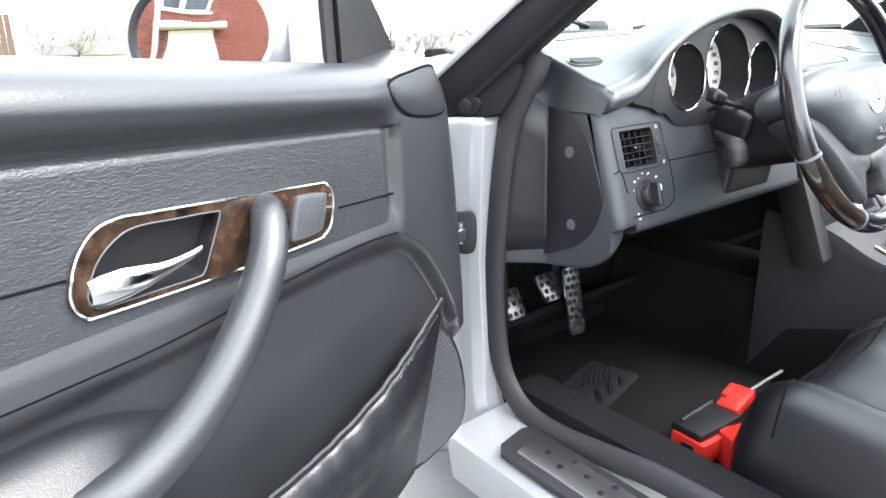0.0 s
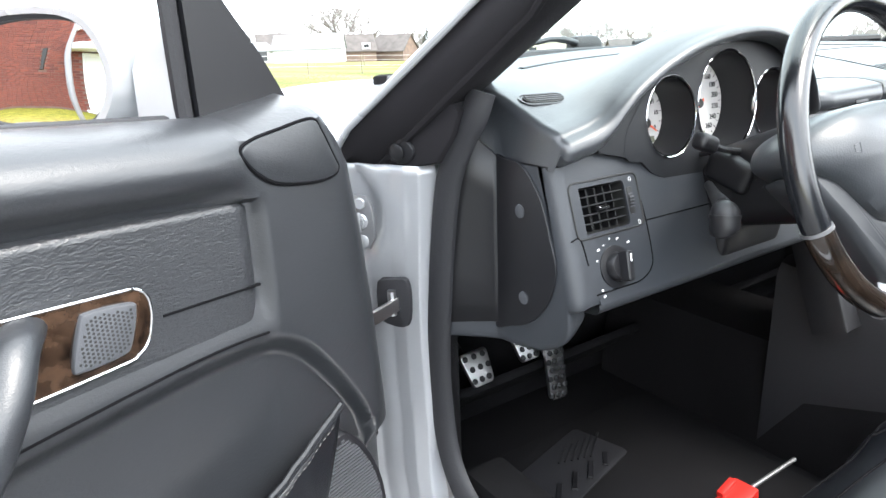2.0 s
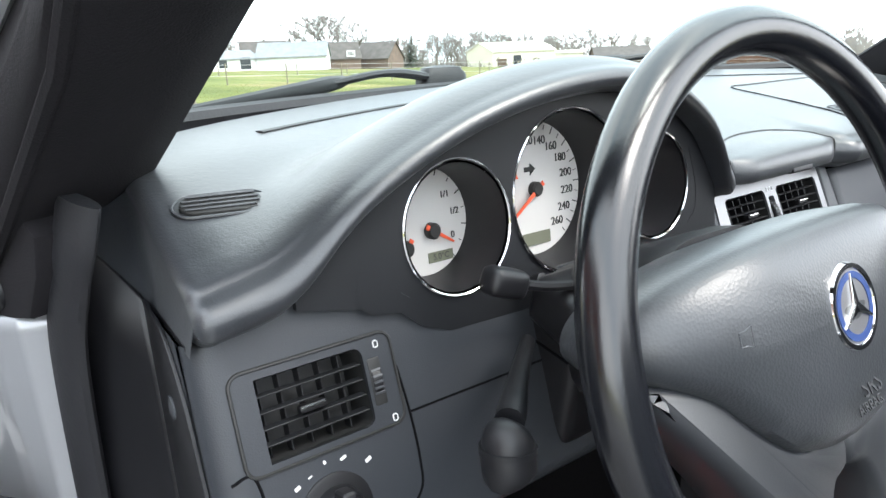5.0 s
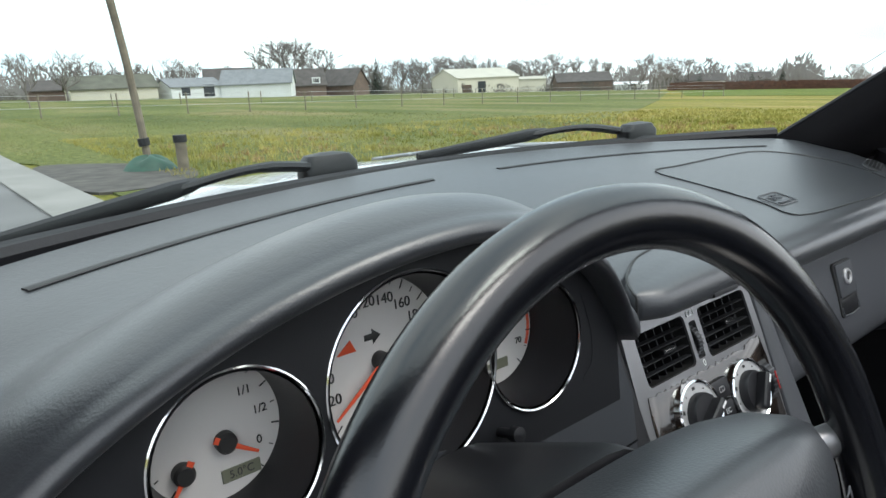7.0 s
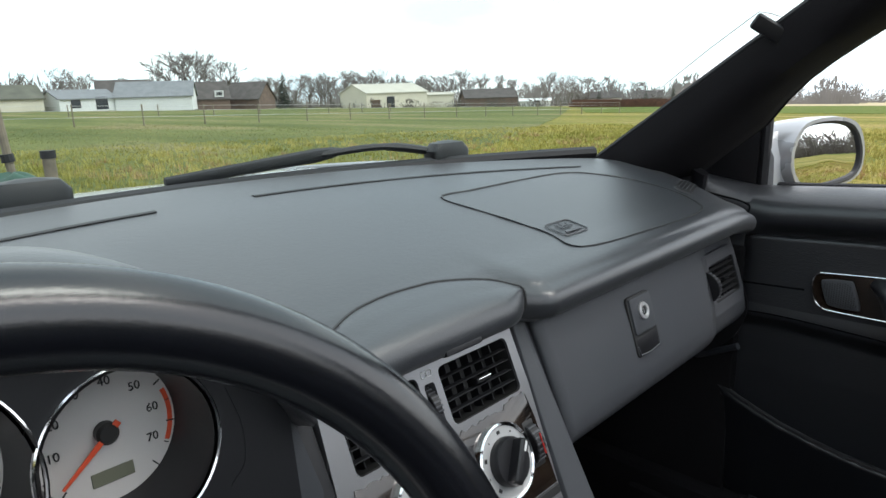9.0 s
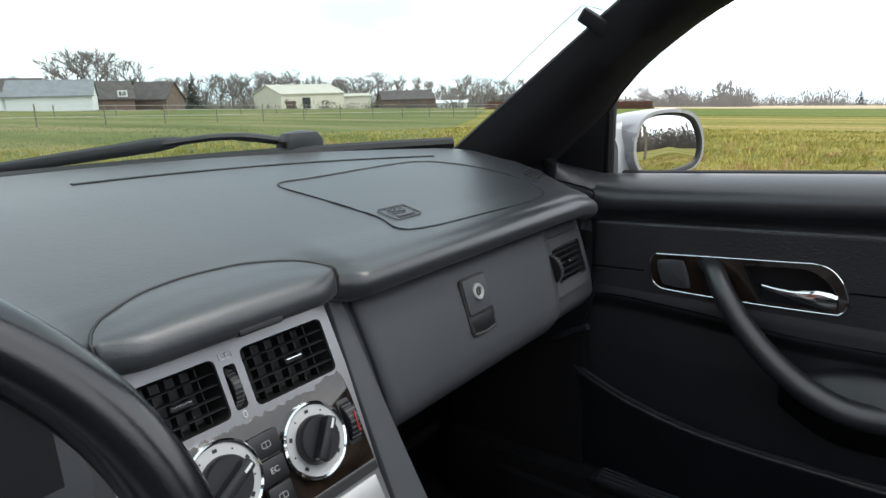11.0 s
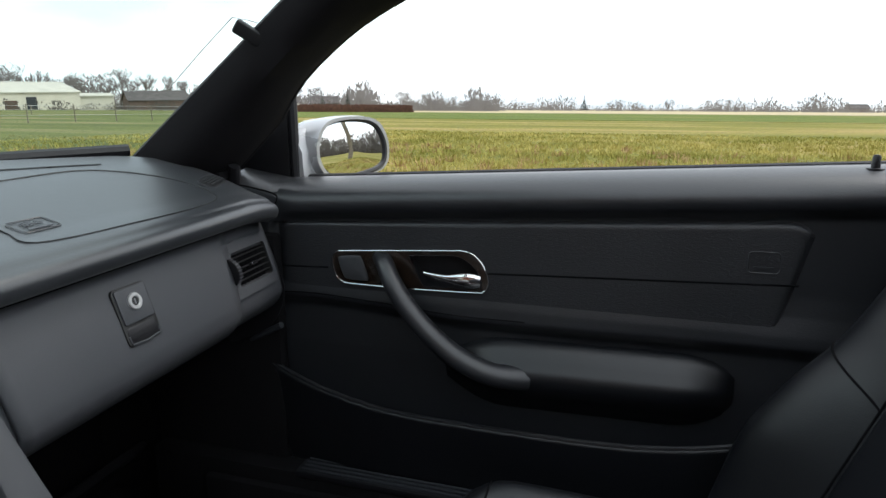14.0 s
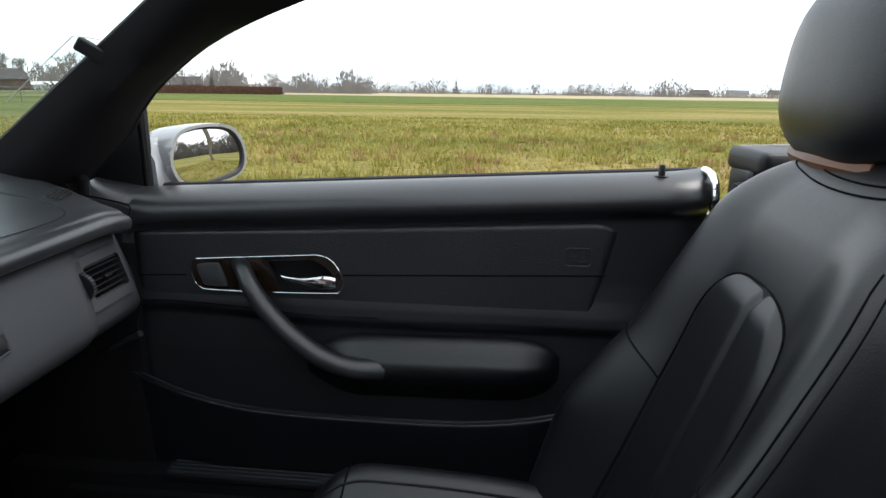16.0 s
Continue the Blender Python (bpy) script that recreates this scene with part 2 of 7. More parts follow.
def add_holed(bm, m, outline, holes, depth, wall=None):
    """A plate with openings through it; top at local z = 0, body below it."""
    loops = [outline] + list(holes)
    verts, edges = [], []
    for lp in loops:
        s = len(verts)
        verts += [Vector(p) for p in lp]
        edges += [(s + i, s + (i + 1) % len(lp)) for i in range(len(lp))]
    v, e, fcs, *_ = delaunay_2d_cdt(verts, edges, [], 4, 1e-6)
    from_hole = []
    top = [bm.verts.new(m @ Vector((p.x, p.y, 0))) for p in v]
    for fc in fcs:
        c = sum((v[i] for i in fc), Vector((0, 0))) / len(fc)
        if not inside(c, outline) or any(inside(c, h) for h in holes):
            continue
        bm.faces.new([top[i] for i in fc])
    for lp in loops:
        rings = [[m @ Vector((x, y, 0)) for x, y in lp], [m @ Vector((x, y, -depth)) for x, y in lp]]
        add_loft(bm, rings, True, False)
    bmesh.ops.remove_doubles(bm, verts=bm.verts[:], dist=1e-5)
    return bm


def holed(m, outline, holes, depth):
    return add_holed(bmesh.new(), m, outline, holes, depth)


def inside(p, poly):
    x, y = p
    hit = False
    for i in range(len(poly)):
        (ax, ay), (bx, by) = poly[i - 1], poly[i]
        if (ay > y) != (by > y) and x < (bx - ax) * (y - ay) / (by - ay) + ax:
            hit = not hit
    return hit


def band(m, outline, r, seg=6):
    """A rounded bead that follows an outline on the local xy plane."""
    return tube([m @ Vector((x, y, 0)) for x, y in outline], r, seg, True)


def ring_body(m, prof, n=48):
    """A turned ring: a closed (radius, height) section about the local z axis."""
    return loft([[m @ Vector((r * math.cos(2 * math.pi * i / n), r * math.sin(2 * math.pi * i / n), h)) for i in range(n)] for r, h in prof], loop=True)


def disc_rings(m, prof, n=32):
    """A turned body: (radius, height) pairs about the local z axis."""
    return loft([[m @ Vector((r * math.cos(2 * math.pi * i / n), r * math.sin(2 * math.pi * i / n), h)) for i in range(n)] for r, h in prof])


def sheet(fn, us, vs):
    bm = bmesh.new()
    g = [[bm.verts.new(fn(u, v)) for v in vs] for u in us]
    for i in range(len(us) - 1):
        for j in range(len(vs) - 1):
            bm.faces.new((g[i][j], g[i + 1][j], g[i + 1][j + 1], g[i][j + 1]))
    return bm


def lerp(a, b, t):
    return a + (b - a) * t


def interp(x, pts):
    if x <= pts[0][0]:
        return pts[0][1]
    for (a, fa), (b, fb) in zip(pts, pts[1:]):
        if x <= b:
            t = (x - a) / (b - a)
            return lerp(fa, fb, t * t * (3 - 2 * t))
    return pts[-1][1]


def linear(x, pts):
    if x <= pts[0][0]:
        return pts[0][1]
    for (a, fa), (b, fb) in zip(pts, pts[1:]):
        if x <= b:
            return lerp(fa, fb, (x - a) / (b - a))
    return pts[-1][1]


def curve(x, pts):
    """A smooth line through the points, which never overshoots them."""
    if x <= pts[0][0]:
        return pts[0][1]
    if x >= pts[-1][0]:
        return pts[-1][1]
    sl = [(q[1] - p[1]) / (q[0] - p[0]) for p, q in zip(pts, pts[1:])]
    i = next(k for k in range(len(sl)) if x <= pts[k + 1][0])

    def tan(k):
        if k == 0 or k == len(sl):
            return sl[0] if k == 0 else sl[-1]
        return 0.0 if sl[k - 1] * sl[k] <= 0 else 2 * sl[k - 1] * sl[k] / (sl[k - 1] + sl[k])
    h = pts[i + 1][0] - pts[i][0]
    t = (x - pts[i][0]) / h
    return ((2 * t ** 3 - 3 * t * t + 1) * pts[i][1] + (t ** 3 - 2 * t * t + t) * h * tan(i)
            + (3 * t * t - 2 * t ** 3) * pts[i + 1][1] + (t ** 3 - t * t) * h * tan(i + 1))


def soft_max(a, b, w):
    return 0.5 * (a + b + math.sqrt((a - b) ** 2 + w * w))


def span(a, b, n):
    return [lerp(a, b, i / n) for i in range(n + 1)]


def writing(name, text, m, size, mat, parent, depth=0.0004, align="CENTER"):
    cu = bpy.data.curves.new(name, "FONT")
    cu.body = text
    cu.size = size
    cu.align_x = align
    cu.align_y = "CENTER"
    cu.extrude = depth
    tmp = bpy.data.objects.new(name, cu)
    scene.collection.objects.link(tmp)
    bpy.context.view_layer.update()
    me = bpy.data.meshes.new_from_object(tmp.evaluated_get(bpy.context.evaluated_depsgraph_get()))
    bpy.data.objects.remove(tmp)
    me.transform(m)
    me.materials.clear()
    me.materials.append(mat)
    ob = new(name, me)
    ob.parent = parent
    ob.matrix_parent_inverse = Matrix.Translation(-Vector(parent_place(parent)))
    return ob


# ================================================================ the land
TILT = Matrix.Rotation(radians(1.8), 4, "Y")   # the car leans a little to its left on the verge


def land(x, y, z=0.0):
    return TILT @ Vector((x, y, z))


def field_material(name, low, mid_tone, high):
    m = bpy.data.materials.new(name)
    m.use_nodes = True
    n, l = m.node_tree.nodes, m.node_tree.links
    b = n["Principled BSDF"]
    b.inputs["Roughness"].default_value = 0.9
    b.inputs["Specular IOR Level"].default_value = 0.15
    co = n.new("ShaderNodeTexCoord")
    big = n.new("ShaderNodeTexNoise")
    big.inputs["Scale"].default_value = 0.16
    big.inputs["Detail"].default_value = 7
    mp = n.new("ShaderNodeMapping")
    mp.inputs["Scale"].default_value = (1.1, 0.32, 1.0)
    l.new(co.outputs["Object"], mp.inputs["Vector"])
    l.new(mp.outputs["Vector"], big.inputs["Vector"])
    r1 = n.new("ShaderNodeValToRGB")
    e = r1.color_ramp.elements
    e[0].position, e[0].color = 0.37, (*low, 1)
    e[1].position, e[1].color = 0.66, (*high, 1)
    mid = e.new(0.52)
    mid.color = (*mid_tone, 1)
    l.new(big.outputs["Fac"], r1.inputs["Fac"])
    fine = n.new("ShaderNodeTexNoise")
    fine.inputs["Scale"].default_value = 9.0
    fine.inputs["Detail"].default_value = 8
    l.new(co.outputs["Object"], fine.inputs["Vector"])
    r2 = n.new("ShaderNodeValToRGB")
    e = r2.color_ramp.elements
    e[0].position, e[0].color = 0.36, (0.60, 0.64, 0.55, 1)
    e[1].position, e[1].color = 0.62, (1.35, 1.25, 1.15, 1)
    l.new(fine.outputs["Fac"], r2.inputs["Fac"])
    mx = n.new("ShaderNodeMixRGB")
    mx.blend_type = "MULTIPLY"
    mx.inputs[0].default_value = 1.0
    l.new(r1.outputs["Color"], mx.inputs[1])
    l.new(r2.outputs["Color"], mx.inputs[2])
    l.new(mx.outputs["Color"], b.inputs["Base Color"])
    bp = n.new("ShaderNodeBump")
    bp.inputs["Strength"].default_value = 0.6
    bp.inputs["Distance"].default_value = 0.08
    l.new(fine.outputs["Fac"], bp.inputs["Height"])
    l.new(bp.outputs["Normal"], b.inputs["Normal"])
    return m


FIELD = field_material("winter_field", (0.125, 0.132, 0.022), (0.190, 0.185, 0.036), (0.300, 0.235, 0.090))
PADDOCK = field_material("paddock_grass", (0.080, 0.105, 0.030), (0.130, 0.150, 0.048), (0.215, 0.190, 0.100))
GREENBAND = field_material("far_green_crop", (0.085, 0.125, 0.020), (0.105, 0.145, 0.024), (0.160, 0.170, 0.045))
CONCRETE = material("pale_concrete", (0.24, 0.235, 0.22), 0.85, grain=0.5, grain_scale=60, spread=0.2, spot_scale=1.2)
ASPHALT = material("worn_asphalt", (0.16, 0.16, 0.16), 0.9, grain=0.6, grain_scale=90, spread=0.25, spot_scale=0.8)
DIRT = material("dark_gravel", (0.075, 0.068, 0.06), 0.95, grain=0.9, grain_scale=30, spread=0.5, spot_scale=4)
BARK = material("pale_bark", (0.15, 0.132, 0.118), 0.9, grain=0.6, grain_scale=25, spread=0.3)
# twigs coloured paler than bare wood, to stand in for distance haze
TWIG = material("bare_twigs", (0.22, 0.203, 0.19), 0.9, spread=0.2)
FIRGREEN = material("fir_needles", (0.022, 0.034, 0.020), 0.9, spread=0.4)
STRAW = material("pale_straw", (0.42, 0.34, 0.20), 0.95, spread=0.2, spot_scale=0.02)
HEDGE = material("russet_hedge", (0.13, 0.062, 0.042), 0.95, spread=0.35, spot_scale=1.5)
# far wood's haze is painted: a pale grey base colour, no mist
FARWOOD = material("haze_tinted_wood", (0.25, 0.235, 0.228), 0.95, spread=0.2, spot_scale=0.2)
POST = material("weathered_wood", (0.20, 0.17, 0.13), 0.9, grain=0.5, grain_scale=60, spread=0.3)
CREAM = material("cream_cladding", (0.60, 0.56, 0.46), 0.8, spread=0.06, spot_scale=0.4)
OFFWHITE = material("white_render", (0.68, 0.69, 0.69), 0.8, spread=0.06, spot_scale=0.4)
ROOF_GREY = material("grey_roof", (0.19, 0.20, 0.21), 0.8, spread=0.15, spot_scale=0.8)
ROOF_DARK = material("dark_tiles", (0.085, 0.075, 0.07), 0.85, spread=0.25, spot_scale=0.8)
ROOF_MOSS = material("mossy_roof", (0.11, 0.11, 0.085), 0.85, spread=0.25, spot_scale=0.5)
ROOF_CREAM = material("pale_sheet_roof", (0.47, 0.45, 0.38), 0.7, spread=0.1, spot_scale=0.4)
BRICK = material("red_brick", (0.16, 0.045, 0.032), 0.85, grain=0.4, grain_scale=80, spread=0.35, spot_scale=9)
MORTAR = material("mortar", (0.17, 0.11, 0.095), 0.9, grain=0.5, grain_scale=60, spread=0.15)
DARKGLASS = material("dark_window", (0.03, 0.035, 0.04), 0.08, spread=0.2)
TARP = material("green_tarp", (0.03, 0.085, 0.06), 0.6, spread=0.3)
HEDGEGREEN = material("evergreen_hedge", (0.035, 0.05, 0.018), 0.95, spread=0.4, spot_scale=5)
BROWNPANEL = material("brown_panel", (0.10, 0.062, 0.042), 0.85, spread=0.2)


def ground_sheet():
    def fn(u, v):
        return land(u, v, 0.0)
    steps = [-3500, -900, -300, -120, -60, -30, -15, -8, -4, -2, 0, 2, 4, 8, 15, 30, 60, 120, 300, 900, 3500]
    ob = part("ground", sheet(fn, steps, steps), FIELD)
    tagged(ob, "green winter field with straw-coloured patches reaching the horizon", "field", kind="structure")


ground_sheet()


def flat_patch(name, pts, mat, z, label, category):
    bm = bmesh.new()
    lo = [bm.verts.new(land(x, y, z - 0.08)) for x, y in pts]
    hi = [bm.verts.new(land(x, y, z)) for x, y in pts]
    bm.faces.new(hi)
    for i in range(len(pts)):
        bm.faces.new((lo[i - 1], lo[i], hi[i], hi[i - 1]))
    return tagged(part(name, bm, mat, smooth=0), label, category, kind="structure")


flat_patch("road", [(-6.5, -40), (1.3, -40), (1.2, 3), (0.55, 6.0), (0.1, 11), (-0.2, 60), (-6.5, 60)], ASPHALT, 0.012, "grey worn asphalt lane beside the field", "road")
flat_patch("pavement", [(0.05, 5.4), (0.55, 5.6), (0.28, 11.2), (0.1, 16), (-0.35, 16), (-0.2, 11)], CONCRETE, 0.035, "pale concrete edging strip along the lane", "kerb")
flat_patch("gravel_verge", soft2d([(0.6, 6.8), (1.6, 7.2), (2.0, 8.4), (1.5, 9.6), (0.5, 10.2), (0.32, 8.5)], 4), DIRT, 0.03, "dark gravel patch on the verge", "gravel")
flat_patch("paddock", [(0.75, 6.2), (6, 6.6), (14, 11), (40, 27), (110, 72), (150, 104), (130, 260), (-90, 260), (-90, 62), (-0.3, 62), (0.05, 11.6), (0.5, 10.6)], PADDOCK, 0.022, "muted green paddock with bare patches before the farm", "paddock")
flat_patch("green_band", [(58, -330), (139, -330), (149, 60), (152, 100), (112, 71), (58, 36)], GREENBAND, 0.03, "brighter green band of crop across the field", "crop")
flat_patch("straw_strip", [(140, -330), (900, -900), (900, 500), (170, 190), (150, 60)], STRAW, 0.05, "pale strip of stubble along the far edge of the field", "stubble")

# ================================================================ the car's shell
def A_pillar(side):
    """Windscreen pillar: dark lining inside, painted outside. side: -1 driver, 1 passenger."""
    p = thing("windscreen_pillar", "black lined windscreen pillar between glass and door", "pillar", "windscreen pillars", (side * 0.72, 0.2, 0.80))
    rings, outer, rear, front = [], [], [], []
    for y in (0.30, 0.24, 0.18, 0.12, 0.06, 0.0, -0.03, -0.06, -0.09, -0.12, -0.15, -0.18, -0.21, -0.24, -0.27, -0.30, -0.33, -0.36):
        k = -y / 0.1
        gx, gz = 0.620 - 0.0253 * k, 1.015 + 0.0636 * k
        ix, iz = 0.633 - 0.0248 * k, 0.945 + 0.0717 * k
        rx, rz = 0.735 - 0.030 * k, 0.905 + 0.078 * k if y > -0.03 else curve(k, [(0.0, 0.910), (0.6, 0.973), (1.2, 1.016), (1.8, 1.051), (2.4, 1.077), (3.0, 1.098), (3.6, 1.116)])
        ox, oz = min(0.85, 0.727 - 0.050 * k), 0.986 + 0.086 * k
        if y > 0.0:
            rz, iz = max(rz, 0.712), max(iz, 0.735)
        q = [(gx, gz), (lerp(gx, ix, 0.5) - 0.006, lerp(gz, iz, 0.5)), (ix, iz), (lerp(ix, rx, 0.35) - 0.002, lerp(iz, rz, 0.35) - 0.004), (lerp(ix, rx, 0.75), lerp(iz, rz, 0.75) - 0.004), (rx, rz), (rx + 0.012, rz + 0.012), (lerp(rx, ox, 0.5) + 0.014, lerp(rz, oz, 0.5)), (ox, oz), (lerp(ox, gx, 0.5), lerp(oz, gz, 0.5) + 0.012)]
        rings.append([Vector((side * a, y, b)) for a, b in q])
        outer.append(Vector((side * (ox + 0.004), y, oz + 0.004)))
        rear.append(Vector((side * (rx + 0.004), y, rz + 0.006)))
        front.append(Vector((side * (gx + 0.006), y, gz + 0.004)))
    part("lining", loft(rings), FABRIC, p, smooth=55)
    part("painted_cover", tube(outer, 0.006, 10), WHITE_BODY, p, "pale silver painted outer strip")
    part("door_seal", tube(rear, 0.006, 8), FABRIC, p, "black cloth-faced door seal")
    part("glass_seal", tube(front, 0.006, 8), RUBBER, p, "black rubber glass seal")
    m = frame_of((side * 0.792, 0.194, 0), (0.35, 0.94 * side, 0), (0, 0, 1))
    pts = [(0.055, 0.722), (0.04, 0.720), (-0.055, 0.738), (-0.082, 0.775), (-0.092, 0.805), (-0.080, 0.815), (0.0, 0.785), (0.055, 0.774)]
    part("foot", plate(m, [(a * side, b) for a, b in pts], 0.004, 0.003, -0.035), FABRIC, p)
    return p


pillars = {s: A_pillar(s) for s in (-1, 1)}
bm = tube(spline([(-0.565, -0.335, 1.16), (-0.3, -0.365, 1.20), (0, -0.375, 1.21), (0.3, -0.365, 1.20), (0.565, -0.335, 1.16)], 6), 0.032, 10, flat=0.7)
hdr = thing("windscreen_header", "black lined header rail above the windscreen", "windscreen frame", at=(0, -0.3, 1.23))
part("rail", bm, FABRIC, hdr)

# windscreen
def glass_at(u, v):
    x = lerp(-0.70, 0.70, u) * lerp(1.0, 0.85, v)
    k = (2 * u - 1) ** 2
    y0, z0 = 0.47 - 0.20 * k, 0.845
    y1, z1 = -0.345 + 0.04 * k, 1.215 - 0.03 * k
    b = math.sin(v * math.pi) * 0.02
    return Vector((x, lerp(y0, y1, v) + b, lerp(z0, z1, v) + b))


ws = part("windscreen", sheet(glass_at, span(0, 1, 24), span(0, 1, 16)), GLASS)
ws.visible_shadow = False
tagged(ws, "clear raked windscreen glass", "windscreen")


def cowl():
    c = thing("windscreen_cowl", "black plastic cowl along the foot of the windscreen", "cowl", at=(0, 0.5, 0.83))
    def fn(u, v):
        x = lerp(-0.72, 0.72, u)
        y = 0.425 - 0.44 * x * x + lerp(0, 0.16, v)
        return Vector((x, y, lerp(0.845, 0.842, v) - 0.02 * math.sin(v * math.pi)))
    part("tray", sheet(fn, span(0, 1, 30), span(0, 1, 6)), BLACK, c, thick=0.006)
    part("lip", tube([(x, 0.452 - 0.44 * x * x, 0.858) for x in span(-0.66, 0.66, 24)], 0.011, 8), RUBBER, c, "black rubber lip under the glass")


cowl()


def bonnet():
    b = thing("car_front", "pale silver bonnet and front wings of the car", "car body", at=(0, 1.1, 0.4))
    def fn(u, v):
        x = lerp(-0.62, 0.62, u)
        k = (x / 0.62) ** 2
        y = lerp(0.585 - 0.26 * k, 1.60 - 0.22 * k, v)
        z = 0.842 - 0.17 * v ** 1.6 - 0.035 * k + 0.018 * math.exp(-((abs(x) - 0.3) / 0.07) ** 2) * (1 - v)
        return Vector((x, y, z))
    part("bonnet", sheet(fn, span(0, 1, 30), span(0, 1, 16)), WHITE_BODY, b, thick=0.01)
    for s in (-1, 1):
        def wing(u, v, s=s):
            y = lerp(0.32, 1.62, u)
            a = v * math.pi * 0.55
            arch = max(0.0, 0.30 ** 2 - (y - 1.02) ** 2) ** 0.5
            x = 0.635 + 0.215 * math.sin(a) - 0.03 * u * u
            z = 0.655 + 0.175 * math.cos(a) - 0.13 * max(0, u - 0.1) ** 1.7
            if v > 0.85:
                z = lerp(z, max(0.24, 0.32 + arch * 0.9 if arch else 0.24), (v - 0.85) / 0.15)
            return Vector((s * x, y, z))
        part("front_wing", sheet(wing, span(0, 1, 28), span(0, 1, 18)), WHITE_BODY, b, thick=0.01)
        bm = bmesh.new()
        m = pose(s * 0.74, 1.02, 0.30, 0, 90, 0)
        w = part("wheel", disc_rings(m, [(0.20, -0.09), (0.295, -0.1), (0.31, -0.07), (0.31, 0.07), (0.295, 0.1), (0.20, 0.09)], 40), RUBBER, b, "black tyre")
        part("rim", disc_rings(pose(s * 0.745, 1.02, 0.30, 0, 90, 0), [(0.05, -0.096), (0.19, -0.098), (0.205, -0.08), (0.205, 0.08), (0.19, 0.1), (0.05, 0.09)], 32), SATIN, w, "silver alloy rim")
    # nose
    def nose(u, v):
        x = lerp(-0.80, 0.80, u)
        k = (x / 0.8) ** 2
        return Vector((x, 1.60 - 0.24 * k + 0.06 * math.sin(v * math.pi), lerp(0.665 - 0.03 * k, 0.22, v)))
    part("nose", sheet(nose, span(0, 1, 20), span(0, 1, 8)), WHITE_BODY, b, thick=0.01)


bonnet()


def shell():
    """Floor pan, bulkhead, sills, jambs and the rear part that closes the cabin."""
    c = thing("car_shell", "silver painted car shell with black carpeted floor", "car body", at=(0, -0.3, 0.0))
    part("floor_pan", box(pose(0, -0.44, 0.10), (1.46, 1.80, 0.03), 0.005), CARPET, c, "black carpet over the floor")
    part("bulkhead", box(pose(0, 0.455, 0.44), (1.38, 0.03, 0.80), 0.01), CARPET, c, "black carpeted bulkhead")
    part("toe_board", box(pose(-0.38, 0.42, 0.18, 50, 0, 0), (0.62, 0.02, 0.24), 0.01), CARPET, c, "black carpeted toe board")
    part("toe_board", box(pose(0.38, 0.42, 0.18, 50, 0, 0), (0.62, 0.02, 0.24), 0.01), CARPET, c, "black carpeted toe board")
    tun = [(-0.14, 0.10), (-0.13, 0.24), (-0.10, 0.32), (0.10, 0.32), (0.13, 0.24), (0.14, 0.10)]
    part("tunnel", loft([[Vector((x, y, z)) for x, z in tun] for y in (0.42, -1.3)]), CARPET, c, "black carpeted tunnel")
    for s in (-1, 1):
        part("kick_panel", box(pose(s * 0.732, 0.335, 0.43), (0.02, 0.31, 0.70), 0.008), CARPET, c, "black kick panel")
        if s > 0:
            part("kick_trim", box(pose(0.722, 0.16, 0.40), (0.03, 0.30, 0.62), 0.01), CARPET, c, "black carpeted kick panel")
            part("sill_trim", box(pose(0.712, -0.50, 0.185), (0.085, 1.60, 0.16), 0.015), CARPET, c, "black carpeted sill trim")
        part("rear_side_lining", box(pose(s * 0.735, -1.21, 0.47), (0.04, 0.36, 0.76), 0.015), BLACK, c, "black rear side lining")
        # sill with a shallow step
        sec = [(0.66, 0.10), (0.66, 0.205), (0.70, 0.212), (0.735, 0.203), (0.80, 0.200), (0.862, 0.197), (0.882, 0.185), (0.888, 0.165), (0.88, 0.10), (0.80, 0.04), (0.70, 0.05)]
        part("sill", loft([[Vector((s * x, y, z)) for x, z in sec] for y in span(0.16, -1.35, 6)]), PAINT, c, "silver painted door sill")
        # added black cover: gives the inner sill its deep shade by colour
        part("sill_lining", box(pose(s * 0.692, -0.58, 0.165), (0.075, 1.50, 0.135), 0.012), CARPET, c, "black cover added over the inner sill in place of its deep shade")
        # jamb: post in front of the door, hollowed for the hinge
        def jamb(u, v, s=s):
            z = lerp(0.10, 0.732, v)
            bow = interp(z, [(0.10, 0.03), (0.25, 0.0), (0.5, -0.012), (0.765, 0.0)])
            prof = [(-0.73, 0.19), (-0.762, 0.170), (-0.785, 0.176), (-0.80, 0.192), (-0.808, 0.216), (-0.828, 0.246), (-0.85, 0.258), (-0.872, 0.29)]
            i = u * (len(prof) - 1)
            k = min(int(i), len(prof) - 2)
            x, y = (lerp(prof[k][q], prof[k + 1][q], i - k) for q in (0, 1))
            step = linear(z, [(0.45, -0.880), (0.50, -0.858), (0.563, -0.842), (0.602, -0.818), (0.649, -0.809), (0.686, -0.811), (0.722, -0.828), (0.74, -0.840)])
            q = min(1.0, max(0.0, (step - x) / 0.016))
            cut = 0.013 * q * q * (3 - 2 * q)
            rim = 0.003 * math.exp(-((x - step - 0.006) / 0.006) ** 2)
            return Vector((-s * (x + 0.81 * (cut - rim)), y - bow + 0.02 * (0.45 - z) + 0.58 * (cut - rim), z))
        part("door_jamb", sheet(jamb, span(0, 1, 56), span(0, 1, 44)), PAINT, c, "silver painted front door jamb", thick=0.004)
        # rear quarter that closes the cabin
        part("quarter_panel", box(pose(s * 0.79, -1.62, 0.45), (0.13, 1.05, 0.80), 0.05, 4), WHITE_BODY, c, "pale silver rear quarter")
